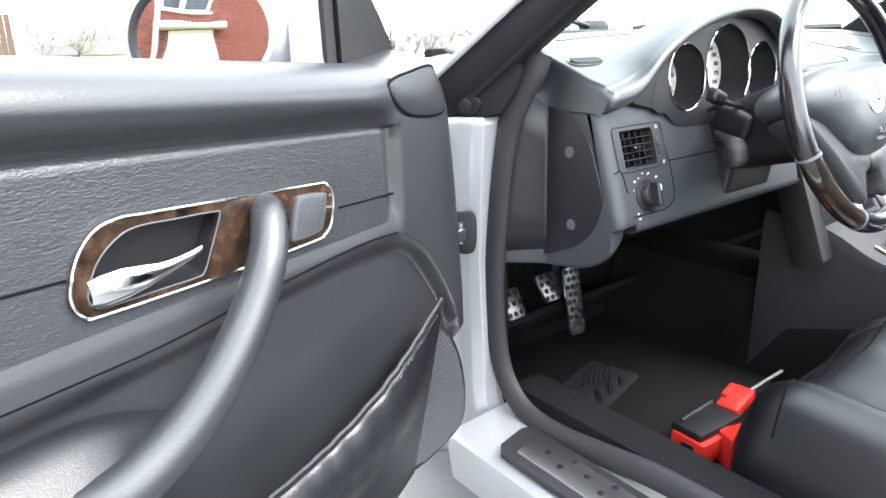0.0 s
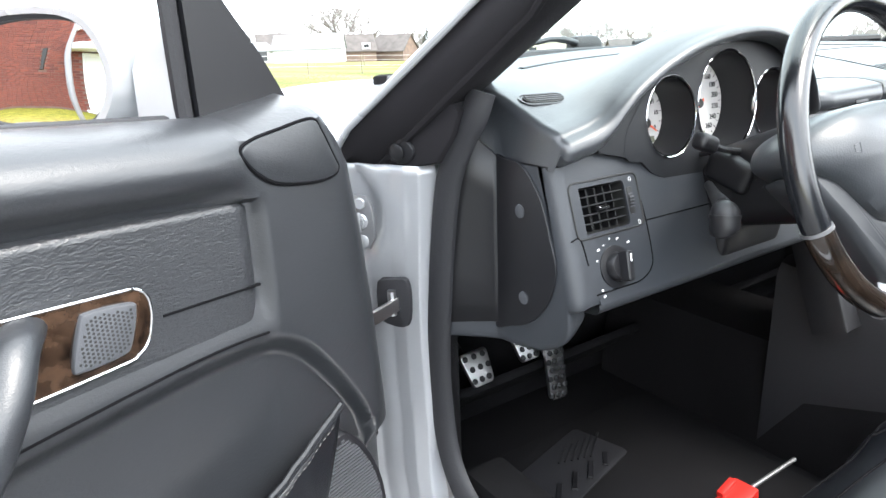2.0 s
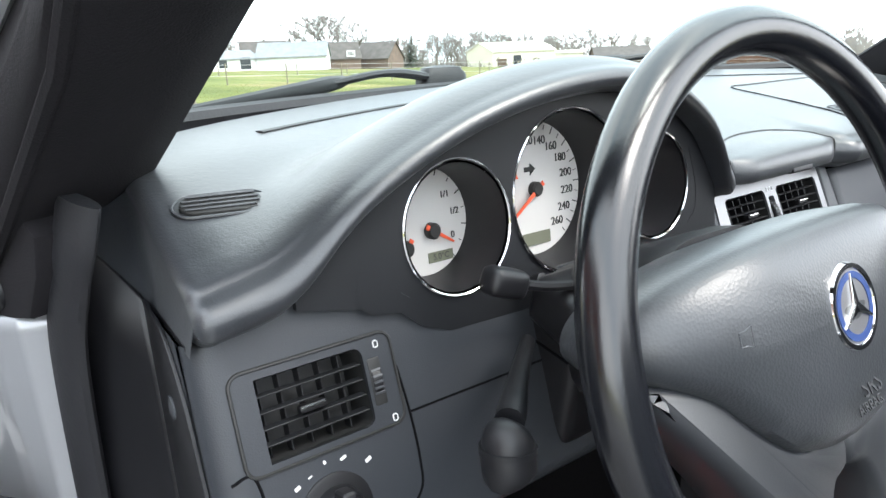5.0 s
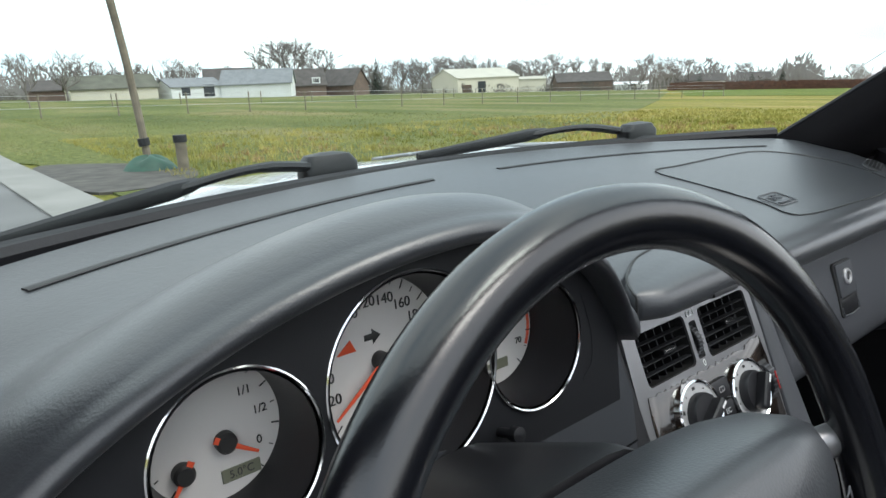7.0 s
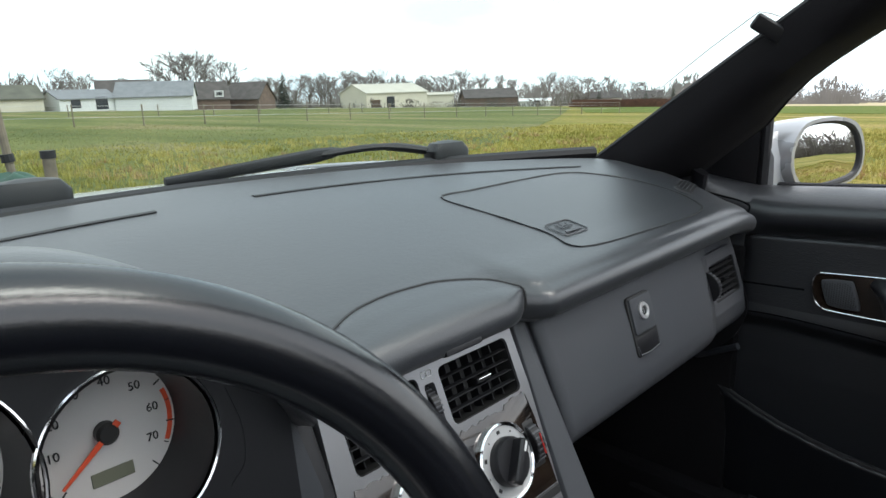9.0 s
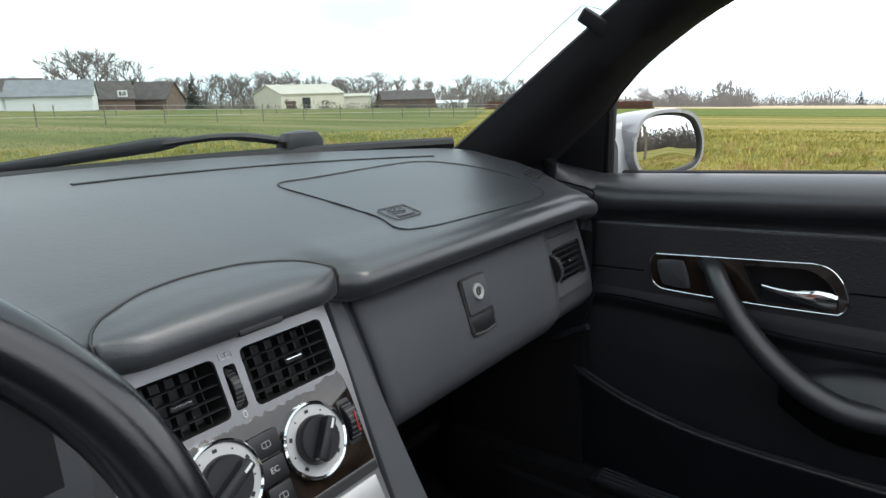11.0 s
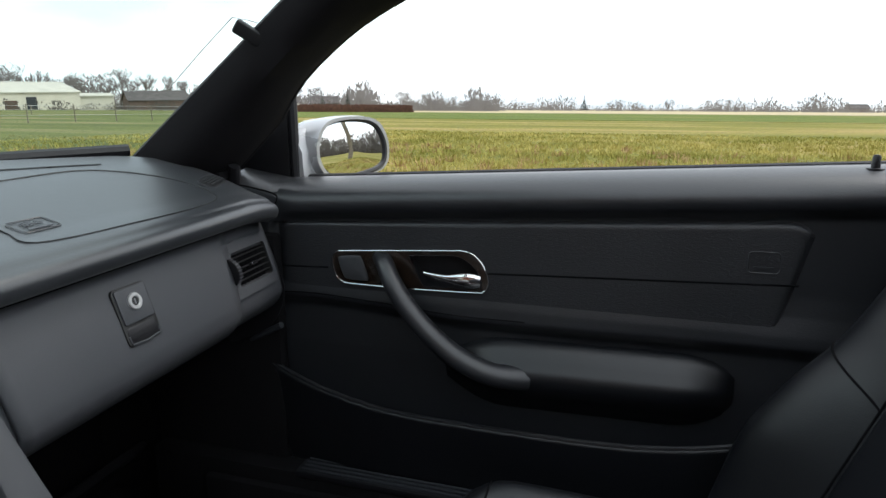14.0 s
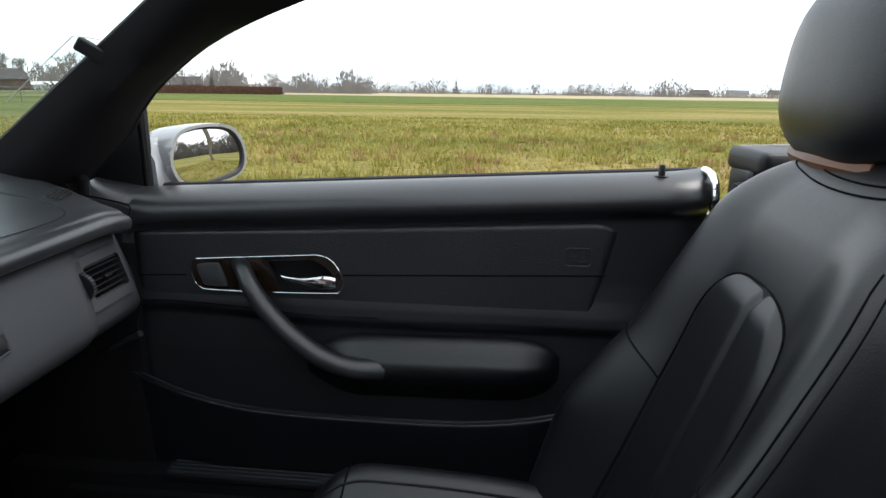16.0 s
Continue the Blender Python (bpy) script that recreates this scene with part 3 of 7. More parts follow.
        part("rear_wheel", disc_rings(pose(s * 0.74, -1.42, 0.30, 0, 90, 0), [(0.02, -0.1), (0.295, -0.1), (0.31, -0.07), (0.31, 0.07), (0.295, 0.1), (0.02, 0.1)], 32), RUBBER, c, "black rear tyre")
    part("rear_bulkhead", box(pose(0, -1.32, 0.48, -8, 0, 0), (1.45, 0.05, 0.74), 0.03), CARPET, c, "black carpeted rear wall")
    part("boot_lid", box(pose(0, -1.80, 0.83, 3, 0, 0), (1.50, 0.90, 0.06), 0.028, 3), WHITE_BODY, c, "pale silver boot lid")
    part("tail", box(pose(0, -2.22, 0.52), (1.58, 0.12, 0.62), 0.05, 4), WHITE_BODY, c, "pale silver tail")


shell()

# ================================================================ dashboard
HOOD = [(-0.76, 0.752), (-0.72, 0.756), (-0.68, 0.768), (-0.625, 0.799), (-0.562, 0.8415), (-0.495, 0.8725), (-0.428, 0.891), (-0.365, 0.900), (-0.305, 0.900), (-0.25, 0.888), (-0.19, 0.850), (-0.15, 0.795), (-0.12, 0.757), (-0.08, 0.757)]
HOOD_LINE = spline([(x, z, 0) for x, z in HOOD], 8)


def hood_z(x):
    if not -0.72 < x < -0.12:
        return 0.757
    return linear(x, [(p.x, p.y) for p in HOOD_LINE])


def dash_front(x):
    return 0.425 - 0.44 * x * x


# along the section: share of the depth, height, height over the cowl's lip, share of the cowl
DASH_SECTION = [(0.0, 1.0, 0.866, 0.0, 0.0), (0.15, 0.84, 0.857, 0.0, 0.0), (0.30, 0.64, 0.846, 0.0, 0.10), (0.42, 0.45, 0.831, -0.010, 0.42), (0.52, 0.30, 0.817, 0.003, 0.78), (0.62, 0.165, 0.804, 0.0075, 0.96), (0.70, 0.075, 0.797, 0.0060, 1.0), (0.78, 0.015, 0.790, 0.001, 1.0), (0.85, -0.012, 0.779, -0.006, 1.0), (0.90, -0.016, 0.768, -0.014, 1.0), (0.95, -0.012, 0.756, -0.021, 1.0), (1.0, 0.020, 0.747, -0.027, 1.0)]


def dash_surface(x, v):
    """v: 0 at the glass, 1 under the rear lip."""
    h = hood_z(x)
    g = min(1.0, max(0.0, (h - 0.757) / 0.06))
    g = g * g * (3 - 2 * g)
    f, base, off, k = (curve(v, [(r[0], r[i]) for r in DASH_SECTION]) for i in (1, 2, 3, 4))
    y = f * dash_front(x) if f > 0 else f
    base -= 0.035 * x * x * (1 - v)
    back = interp(abs(x), [(0.112, 1.0), (0.140, 0.0)]) * interp(v, [(0.55, 0.0), (0.80, 1.0)])
    rise = lerp(soft_max(base, h + off, 0.030) - 0.004, h + off, interp(v, [(0.80, 0.0), (0.90, 1.0)]))
    z = lerp(base, rise, k * g)
    end = max(0.0, abs(x) - 0.62) / 0.09
    z -= 0.010 * end * end
    lip = min(1.0, max(0.0, (v - 0.5) / 0.35))
    return Vector((x, y - 0.004 * g * lip + 0.030 * back, z))


def drawn_in(p):
    """The ends draw in towards the rear, to a rounded nose."""
    k = abs(p.x)
    if k <= 0.58:
        return p
    end = 0.684
    q = (k - 0.58) / 0.12
    return Vector((math.copysign(0.58 + (end - 0.58) * q, p.x), p.y, p.z))


def dash_ends(x, v):
    """The sheet with its two ends rolled over a fillet into an upright end face that flares out to the door seal."""
    if abs(x) <= 0.70:
        return drawn_in(dash_surface(x, v))
    s = 1 if x > 0 else -1
    t = (abs(x) - 0.70) / 0.03
    p = drawn_in(dash_surface(s * 0.70, v))
    along = dash_surface(s * 0.70, min(1.0, v + 0.01)) - dash_surface(s * 0.70, max(0.0, v - 0.01))
    out = Vector((0, along.z, -along.y)).normalized()
    r = 0.012
    turn = min(1.0, t / 0.6) * math.pi / 2
    q = p - out * (r * (1 - math.cos(turn))) + Vector((s * r * math.sin(turn), 0, 0))
    fall = max(0.0, (t - 0.6) / 0.4)
    flare = min(1.0, max(0.0, (q.y - 0.105) / 0.062))
    foot = Vector((s * (0.6990 + 0.052 * flare ** 1.2), max(q.y, 0.004), 0.735 + 0.068 * flare))
    return q.lerp(foot, fall)


dash = thing("dashboard", "black grained dashboard with raised instrument cowl", "dashboard", at=(0, 0.2, 0.5))
roll = span(0.7, 0.718, 8) + [0.722, 0.726, 0.73]
top_xs = [-x for x in roll[:0:-1]] + span(-0.70, 0.70, 140) + roll[1:]
top_vs = span(0, 0.60, 16) + span(0.62, 1.0, 32)
part("padded_top", sheet(dash_ends, top_xs, top_vs), DASH, dash, "black grained padded top", smooth=60)

# fascia plane: tilted back at its top
FASCIA = frame_of((0, -0.012, 0.68), (1, 0, 0), (0, 0.305, 0.952))


def fz(z):
    return (z - 0.68) / 0.952


CLUSTER = frame_of((0, -0.0078, 0.68), (1, 0, 0), (0, 0.0993, 1))   # the dials stand steeper than the fascia
GAUGES = [(-0.4887, 0.1020, 0.0515), (-0.3629, 0.1115, 0.0700), (-0.2495, 0.1008, 0.0505)]
hood_line = [(x, fz(hood_z(x)) - 0.013) for x in span(-0.66, -0.145, 40)]
dial_hole = [(-0.545, fz(0.725)), (-0.19, fz(0.725)), (-0.19, fz(0.80))] + [(x, fz(hood_z(x)) - 0.035) for x in span(-0.20, -0.585, 18)] + [(-0.588, fz(0.750))]
vent_hole = rrect(0.092, 0.058, 0.007, 4, -0.6300, 0.003)
outline = [(-0.664, fz(0.571)), (-0.16, fz(0.571)), (-0.132, fz(0.70)), *hood_line[::-1], (-0.664, fz(0.757))]
part("fascia", holed(FASCIA, outline, [dial_hole, vent_hole], 0.012), FASCIA_GREY, dash, "dark grey plastic fascia", smooth=20)
for seam in ([(-0.557, fz(0.655)), (-0.36, fz(0.655)), (-0.14, fz(0.660))],
             [(-0.559, fz(0.690)), (-0.556, fz(0.655)), (-0.556, fz(0.620)), (-0.561, fz(0.598)), (-0.585, fz(0.585)), (-0.63, fz(0.584)), (-0.668, fz(0.584))],
             [(-0.692, fz(0.652)), (-0.677, fz(0.652)), (-0.672, fz(0.620))]):
    part("seam", tube([FASCIA @ Vector((x, v, 0.0)) for x, v in soft2d(seam, 6, False)], 0.0011, 5), SEAM, dash)
scoop = soft2d([(-0.541, fz(0.812)), (-0.560, fz(0.792)), (-0.578, fz(0.766)), (-0.581, fz(0.746)), (-0.572, fz(0.733)), (-0.543, fz(0.730)), (-0.538, fz(0.736)), (-0.549, fz(0.747)), (-0.551, fz(0.770)), (-0.546, fz(0.792))], 4)
SCOOPS = [[(x, v * 0.957) for x, v in scoop], [(-0.735 - x, v * 0.957) for x, v in scoop]]
for hollow in SCOOPS:
    mx = sum(a for a, b in hollow) / len(hollow)
    mv = sum(b for a, b in hollow) / len(hollow)
    rings = [[CLUSTER @ Vector((lerp(mx, a, k), lerp(mv, b, k), h)) for a, b in hollow] for k, h in ((1.03, 0.0005), (0.98, -0.001), (0.86, -0.005), (0.66, -0.0085), (0.40, -0.0105), (0.12, -0.011))]
    part("scoop", loft(rings, True, True), PANEL, dash, "dark hollow beside the dial", smooth=70)
FASCIA_SIDE = [(-0.030, 0.562), (-0.012, 0.541), (0.020, 0.516), (0.067, 0.488), (0.110, 0.478), (0.17, 0.476)]


def fascia_y(z):
    return -0.012 + 0.3204 * (z - 0.68)


def fascia_wrap(u, v):
    """The fascia's outer end: it rolls round the corner and runs on to the door seal, with a curled foot."""
    if u <= 1:
        x, y0, inward, low = lerp(-0.664, -0.680, u), 0.0, (0, 1), 0.571
    elif u <= 2:
        a = (u - 1) * math.pi / 2
        x, y0, inward, low = -0.680 - 0.022 * math.sin(a), 0.022 * (1 - math.cos(a)), (math.sin(a), math.cos(a)), lerp(0.571, 0.562, u - 1)
    else:
        x, y0, inward, low = -0.702, None, (1, 0), 0.5
    if y0 is None:
        k = u - 2
        side_y = lerp(-0.020, 0.105, min(1.0, k))
        if k > 1:
            side_y = 0.105 + 0.062 * (k - 1)
            x = -0.702 - 0.049 * (k - 1) ** 1.2
        low = curve(side_y, FASCIA_SIDE)
    top = 0.752 if u <= 1 else 0.738
    z = low + [0.016, 0.004, 0.0, 0.001, 0.005, 0.012][v] if v < 6 else lerp(low + 0.012, top, (v - 5) / 8)
    d = [0.030, 0.014, 0.007, 0.0025, 0.0005, 0.0][min(v, 5)]
    if y0 is None:
        y = lerp(fascia_y(z) + 0.022, side_y, min(1.0, k) ** 0.8) if k <= 1 else side_y
    else:
        y = fascia_y(z) + y0
    return Vector((x + inward[0] * d, y + inward[1] * d, z))


part("fascia_end", sheet(fascia_wrap, [0, 0.5] + span(1, 2, 10) + span(2.1, 3, 10) + span(3.1, 4, 8), range(14)), FASCIA_GREY, dash, "rounded outer end of the fascia", smooth=60)


def fascia_foot(u, v):
    y, z = [(-0.0469, 0.5712), (-0.0480, 0.566), (-0.0455, 0.560), (-0.038, 0.556), (-0.02, 0.555), (0.05, 0.553), (0.16, 0.556), (0.30, 0.57)][v]
    return Vector((lerp(-0.668, -0.15, u), y, z))


part("end_underside", box(pose(-0.655, 0.095, 0.7375), (0.088, 0.165, 0.008), 0.002, 1), BLACK, dash)
part("fascia_foot", sheet(fascia_foot, span(0, 1, 12), range(8)), FASCIA_GREY, dash, "rolled foot of the fascia", smooth=60)
brow = [(x, (hood_z(x) - 0.68) * 1.005 - 0.012) for x in span(-0.628, -0.150, 40)]
panel = [(-0.628, 0.070), (-0.585, 0.060), (-0.548, 0.048), (-0.530, 0.032), (-0.505, 0.022), (-0.40, 0.018), (-0.150, 0.020)] + brow[::-1]
part("cluster_panel", holed(CLUSTER, panel, [oval(r + 0.0004, (r + 0.0004) * 1.05, 48, x, v) for x, v, r in GAUGES] + SCOOPS, 0.006), PANEL, dash, "dark panel round the dials", smooth=20)
# curved side panels between the fascia's end and the door seal
for s in (-1, 1):
    def side(u, v, s=s):
        return Vector((s * (0.705 + 0.049 * u ** 1.2), 0.105 + 0.062 * u, lerp(0.508 - 0.009 * u, 0.742 + 0.065 * u, v)))
    part("side_panel", sheet(side, span(0, 1, 10), span(0, 1, 4)), BLACK, dash, "curved dark side panel", thick=0.004)
    if s > 0:
        part("side_rail", tube(spline([(0.752, 0.165, 0.472), (0.722, 0.105, 0.488), (0.706, 0.045, 0.520), (0.698, 0.0, 0.545)], 6), 0.006, 10), FASCIA_GREY, dash)
# end panels with two screws
for s in (-1, 1):
    pts = soft2d([(0.055, 0.736), (0.085, 0.742), (0.118, 0.735), (0.122, 0.62), (0.12, 0.505), (0.078, 0.511), (0.038, 0.530), (0.006, 0.565), (-0.008, 0.612), (0.004, 0.655), (0.022, 0.70)], 5)
    m = frame_of((s * 0.703, 0, 0), (0, 1, 0) if s > 0 else (0, -1, 0), (0, 0, 1))
    ep = part("end_panel", plate(m, pts if s > 0 else [(-a, b) for a, b in pts], 0.0022, 0.001, -0.0005), BLACK, dash, "black plastic end panel")
    for (y, z) in ((0.058, 0.678), (0.051, 0.561)):
        mm = frame_of((s * 0.7055, y, z), (0, s, 0), (0, 0, 1))
        part("screw", disc_rings(mm, [(0.009, -0.002), (0.009, 0.001), (0.006, 0.0016), (0.001, 0.0016)], 20), GREY, ep)

# passenger side lower board behind the glove box, and its side vent board
def lower_board(x, z):
    t = (0.735 - z) / 0.14
    y = 0.022 - 0.040 * math.sin(min(1, t) * 1.4) + 0.10 * max(0, t - 0.9) + 22.0 * max(0.0, 0.592 - z) ** 2
    return Vector((x, y, z))


glove = thing("glove_box", "grey plastic glove box lid with latch", "glove box", at=(0.37, 0.05, 0.60))
zs = [0.737, 0.725, 0.70, 0.675, 0.65, 0.63, 0.612, 0.602, 0.594, 0.588, 0.580, 0.572, 0.565, 0.559, 0.554]
def glove_face(u, v):
    z = zs[v]
    x0 = lerp(0.158, 0.172, (0.737 - z) / 0.14)
    x1 = lerp(0.585, 0.560, (0.737 - z) / 0.14)
    return lower_board(lerp(x0, x1, u), z) + Vector((0, 0.007, 0))
part("lid", sheet(glove_face, span(0, 1, 24), range(len(zs))), GREY, glove, thick=0.010, offset=0)


def board_face(u, v):
    z = zs[v]
    return lower_board(lerp(0.135, 0.702, u), z) + Vector((0, 0.010, 0))
bm = sheet(board_face, span(0, 1, 70), range(len(zs)))
gone = [fc for fc in bm.faces if 0.580 < fc.calc_center_median().x < 0.688 and 0.645 < fc.calc_center_median().z < 0.708]
bmesh.ops.delete(bm, geom=gone, context="FACES")
part("lower_board", bm, GREY, dash, thick=0.008)
lm = frame_of((0.362, 0.0060, 0.692), (1, 0, 0), (0, 0.30, 0.95))
latch = part("latch", plate(lm, rrect(0.058, 0.076, 0.007, 4, 0, -0.010), 0.0012, 0.0006, -0.004), INK, glove, "dark latch opening")
part("latch_flap", plate(lm, rrect(0.052, 0.046, 0.003, 3, 0, 0.003), 0.0040, 0.0012), GREY, latch, "grey latch flap")
part("recess", plate(lm, rrect(0.050, 0.021, 0.004, 3, 0, -0.034), 0.0016, 0.0008, -0.006), BLACK, latch)
part("recess_lip", tube([lm @ Vector((a, b, 0.0015)) for a, b in ((-0.026, -0.034), (-0.024, -0.045), (0.0, -0.0475), (0.024, -0.045), (0.026, -0.034))], 0.0016, 6), GREY, latch)
part("lock", ring_body(lm @ pose(0, 0.006, 0.004), [(0.0058, 0), (0.0058, 0.0022), (0.0070, 0.0034), (0.0100, 0.0034), (0.0112, 0.0020), (0.0112, 0.0)], 28), PLATE, latch, "round bright lock")
part("keyhole", disc_rings(lm @ pose(0, 0.006, 0.004), [(0.0058, 0.0), (0.0056, 0.0012), (0.0005, 0.0012)], 20), INK, latch)
part("key_slot", box(lm @ pose(0, 0.006, 0.0056), (0.0022, 0.0068, 0.0008), 0.0002, 1), SATIN, latch)


def louvre_vent(name, m, w, h, nx, nz, parent_label, deep=0.030):
    """A face vent: tapered duct, upright and level blades, a bright tab, a thumb wheel."""
    v = thing(name, parent_label, "air vent", "air vents", tuple(m.translation))
    duct = [[m @ Vector((a, b, 0)) for a, b in rrect(w, h, 0.006, 3)], [m @ Vector((a, b, -deep)) for a, b in rrect(w * 0.94, h * 0.9, 0.005, 3)]]
    bm = add_loft(bmesh.new(), duct, True, False)
    bm.faces.new([bm.verts.new(p) for p in duct[1]])
    part("duct", bm, INK, v)
    for i in range(nx):
        x = lerp(-w / 2, w / 2, (i + 1) / (nx + 1))
        part("upright_blade", box(m @ pose(x, 0, -0.012), (0.0011, h * 0.96, 0.012), 0.0004, 1), BLACK, v)
    for i in range(nz):
        y = lerp(-h / 2, h / 2, (i + 1) / (nz + 1))
        part("level_blade", box(m @ pose(0, y, -0.004, 8, 0, 0), (w * 0.98, 0.0012, 0.008), 0.0004, 1), PANEL, v)
    tab = part("tab", box(m @ pose(0.002, 0, 0.001), (0.020, 0.0055, 0.008), 0.002, 2), BLACK, v)
    part("tab_trim", box(m @ pose(0.002, 0.0012, 0.0054), (0.018, 0.0022, 0.0016), 0.0007, 1), CHROME, tab, "bright tab trim")
    return v


def thumb_wheel(m, parent, r=0.016, w=0.010, stripe=None):
    tw = part("thumb_wheel", disc_rings(m @ pose(-w / 2, 0, 0, 0, 90, 0), [(r * 0.5, 0), (r * 0.95, 0), (r, 0.001), (r, w - 0.001), (r * 0.95, w), (r * 0.5, w)], 40), BLACK, parent, "ribbed black thumb wheel")
    bm = bmesh.new()
    for i in range(26):
        a = 2 * math.pi * i / 26
        add_box(bm, m @ pose(0, math.sin(a) * r, math.cos(a) * r, -math.degrees(a), 0, 0), (w * 0.96, 0.0016, 0.0016), 0.0, 1)
    part("ribs", bm, stripe or GREY, tw)


vm = FASCIA @ pose(-0.6300, 0.003, -0.002)
vl = louvre_vent("side_vent", vm, 0.090, 0.056, 5, 4, "black louvred side vent beside the steering wheel")
part("bezel", band(FASCIA @ pose(-0.6205, 0.004, 0.0006), rrect(0.121, 0.070, 0.009, 4), 0.0013), INK, vl, "dark groove round the vent")
part("wheel_slot", box(FASCIA @ pose(-0.5765, 0.004, -0.004), (0.0105, 0.036, 0.010), 0.002, 2), INK, vl)
thumb_wheel(FASCIA @ pose(-0.5765, 0.004, -0.015), vl, 0.018, 0.008)
for a, b in ((-0.572, 0.031), (-0.5685, -0.026)):
    part("symbol", band(FASCIA @ pose(a, b, 0.0004), rrect(0.0036, 0.0050, 0.0012, 2), 0.0005, 4), WHITE, vl, "small white symbol")
vrm = frame_of((0.632, 0.0075, 0.678), (1, 0.02, 0), (0, 0.30, 0.95))
vr = louvre_vent("side_vent", vrm, 0.100, 0.058, 7, 5, "black louvred side vent beside the passenger door")
part("bezel", holed(vrm @ pose(-0.006, 0, 0.002), rrect(0.130, 0.092, 0.012, 4), [rrect(0.100, 0.058, 0.006, 3, 0.006, 0)], 0.008), GREY, vr, "dark grey bezel")
thumb_wheel(vrm @ pose(-0.060, 0, -0.006), vr, 0.024, 0.009)

# light switch
sm = FASCIA @ pose(-0.627, fz(0.612) - 0.002, 0.0)
sw = thing("light_switch", "black rotary light switch on the fascia", "switch", at=tuple(sm.translation))
part("dish", disc_rings(sm, [(0.027, -0.001), (0.027, 0.0015), (0.024, 0.0022), (0.002, 0.0022)], 36), BLACK, sw)
part("knob", disc_rings(sm, [(0.0185, 0.002), (0.0175, 0.011), (0.016, 0.013), (0.001, 0.013)], 32), BLACK, sw)
grip = part("grip", box(sm @ pose(0, 0, 0.018, 0, 0, -6), (0.0115, 0.038, 0.018), 0.004, 3), BLACK, sw)
part("mark", box(sm @ pose(0.001, 0.010, 0.0273, 0, 0, -6), (0.002, 0.010, 0.0004), 0, 1), WHITE, grip, "white mark")
for a, b, w, h in ((0.030, 0.026, 0.008, 0.005), (0.012, 0.034, 0.008, 0.004), (-0.002, 0.036, 0.003, 0.005), (-0.014, 0.030, 0.005, 0.002), (-0.024, 0.026, 0.007, 0.005), (-0.030, 0.013, 0.005, 0.002), (-0.030, -0.024, 0.004, 0.006), (-0.028, -0.032, 0.007, 0.005)):
    part("symbol", box(sm @ pose(a, b, 0.0004, 0, 0, 20), (w * 0.6, h * 0.5, 0.0006), 0, 1), WHITE, sw, "small white symbol")

# ================================================================ instruments
cluster = thing("instrument_cluster", "three round white dials with orange needles in chrome rings", "instruments", at=(-0.36, 0.03, 0.70))
DIALS = [dict(nums=[("1/1", 40, 0.62), ("1/2", 8, 0.66), ("0", -28, 0.66)], needles=[(-32, 0.80, 0.0), (-125, 0.62, 0.0)], lcd=(-66, 0.72), text="5.0°C"),
         dict(nums=[(str(20 * i), 225 - i * 21.2, 0.66) for i in range(1, 14)], needles=[(215, 0.88, 0.0)], lcd=(-90, 0.72), lamps=True),
         dict(nums=[(str(10 * i), 225 - i * 36, 0.64) for i in range(1, 8)], needles=[(218, 0.86, 0.0)], lcd=(-90, 0.6), red=(20, -28))]
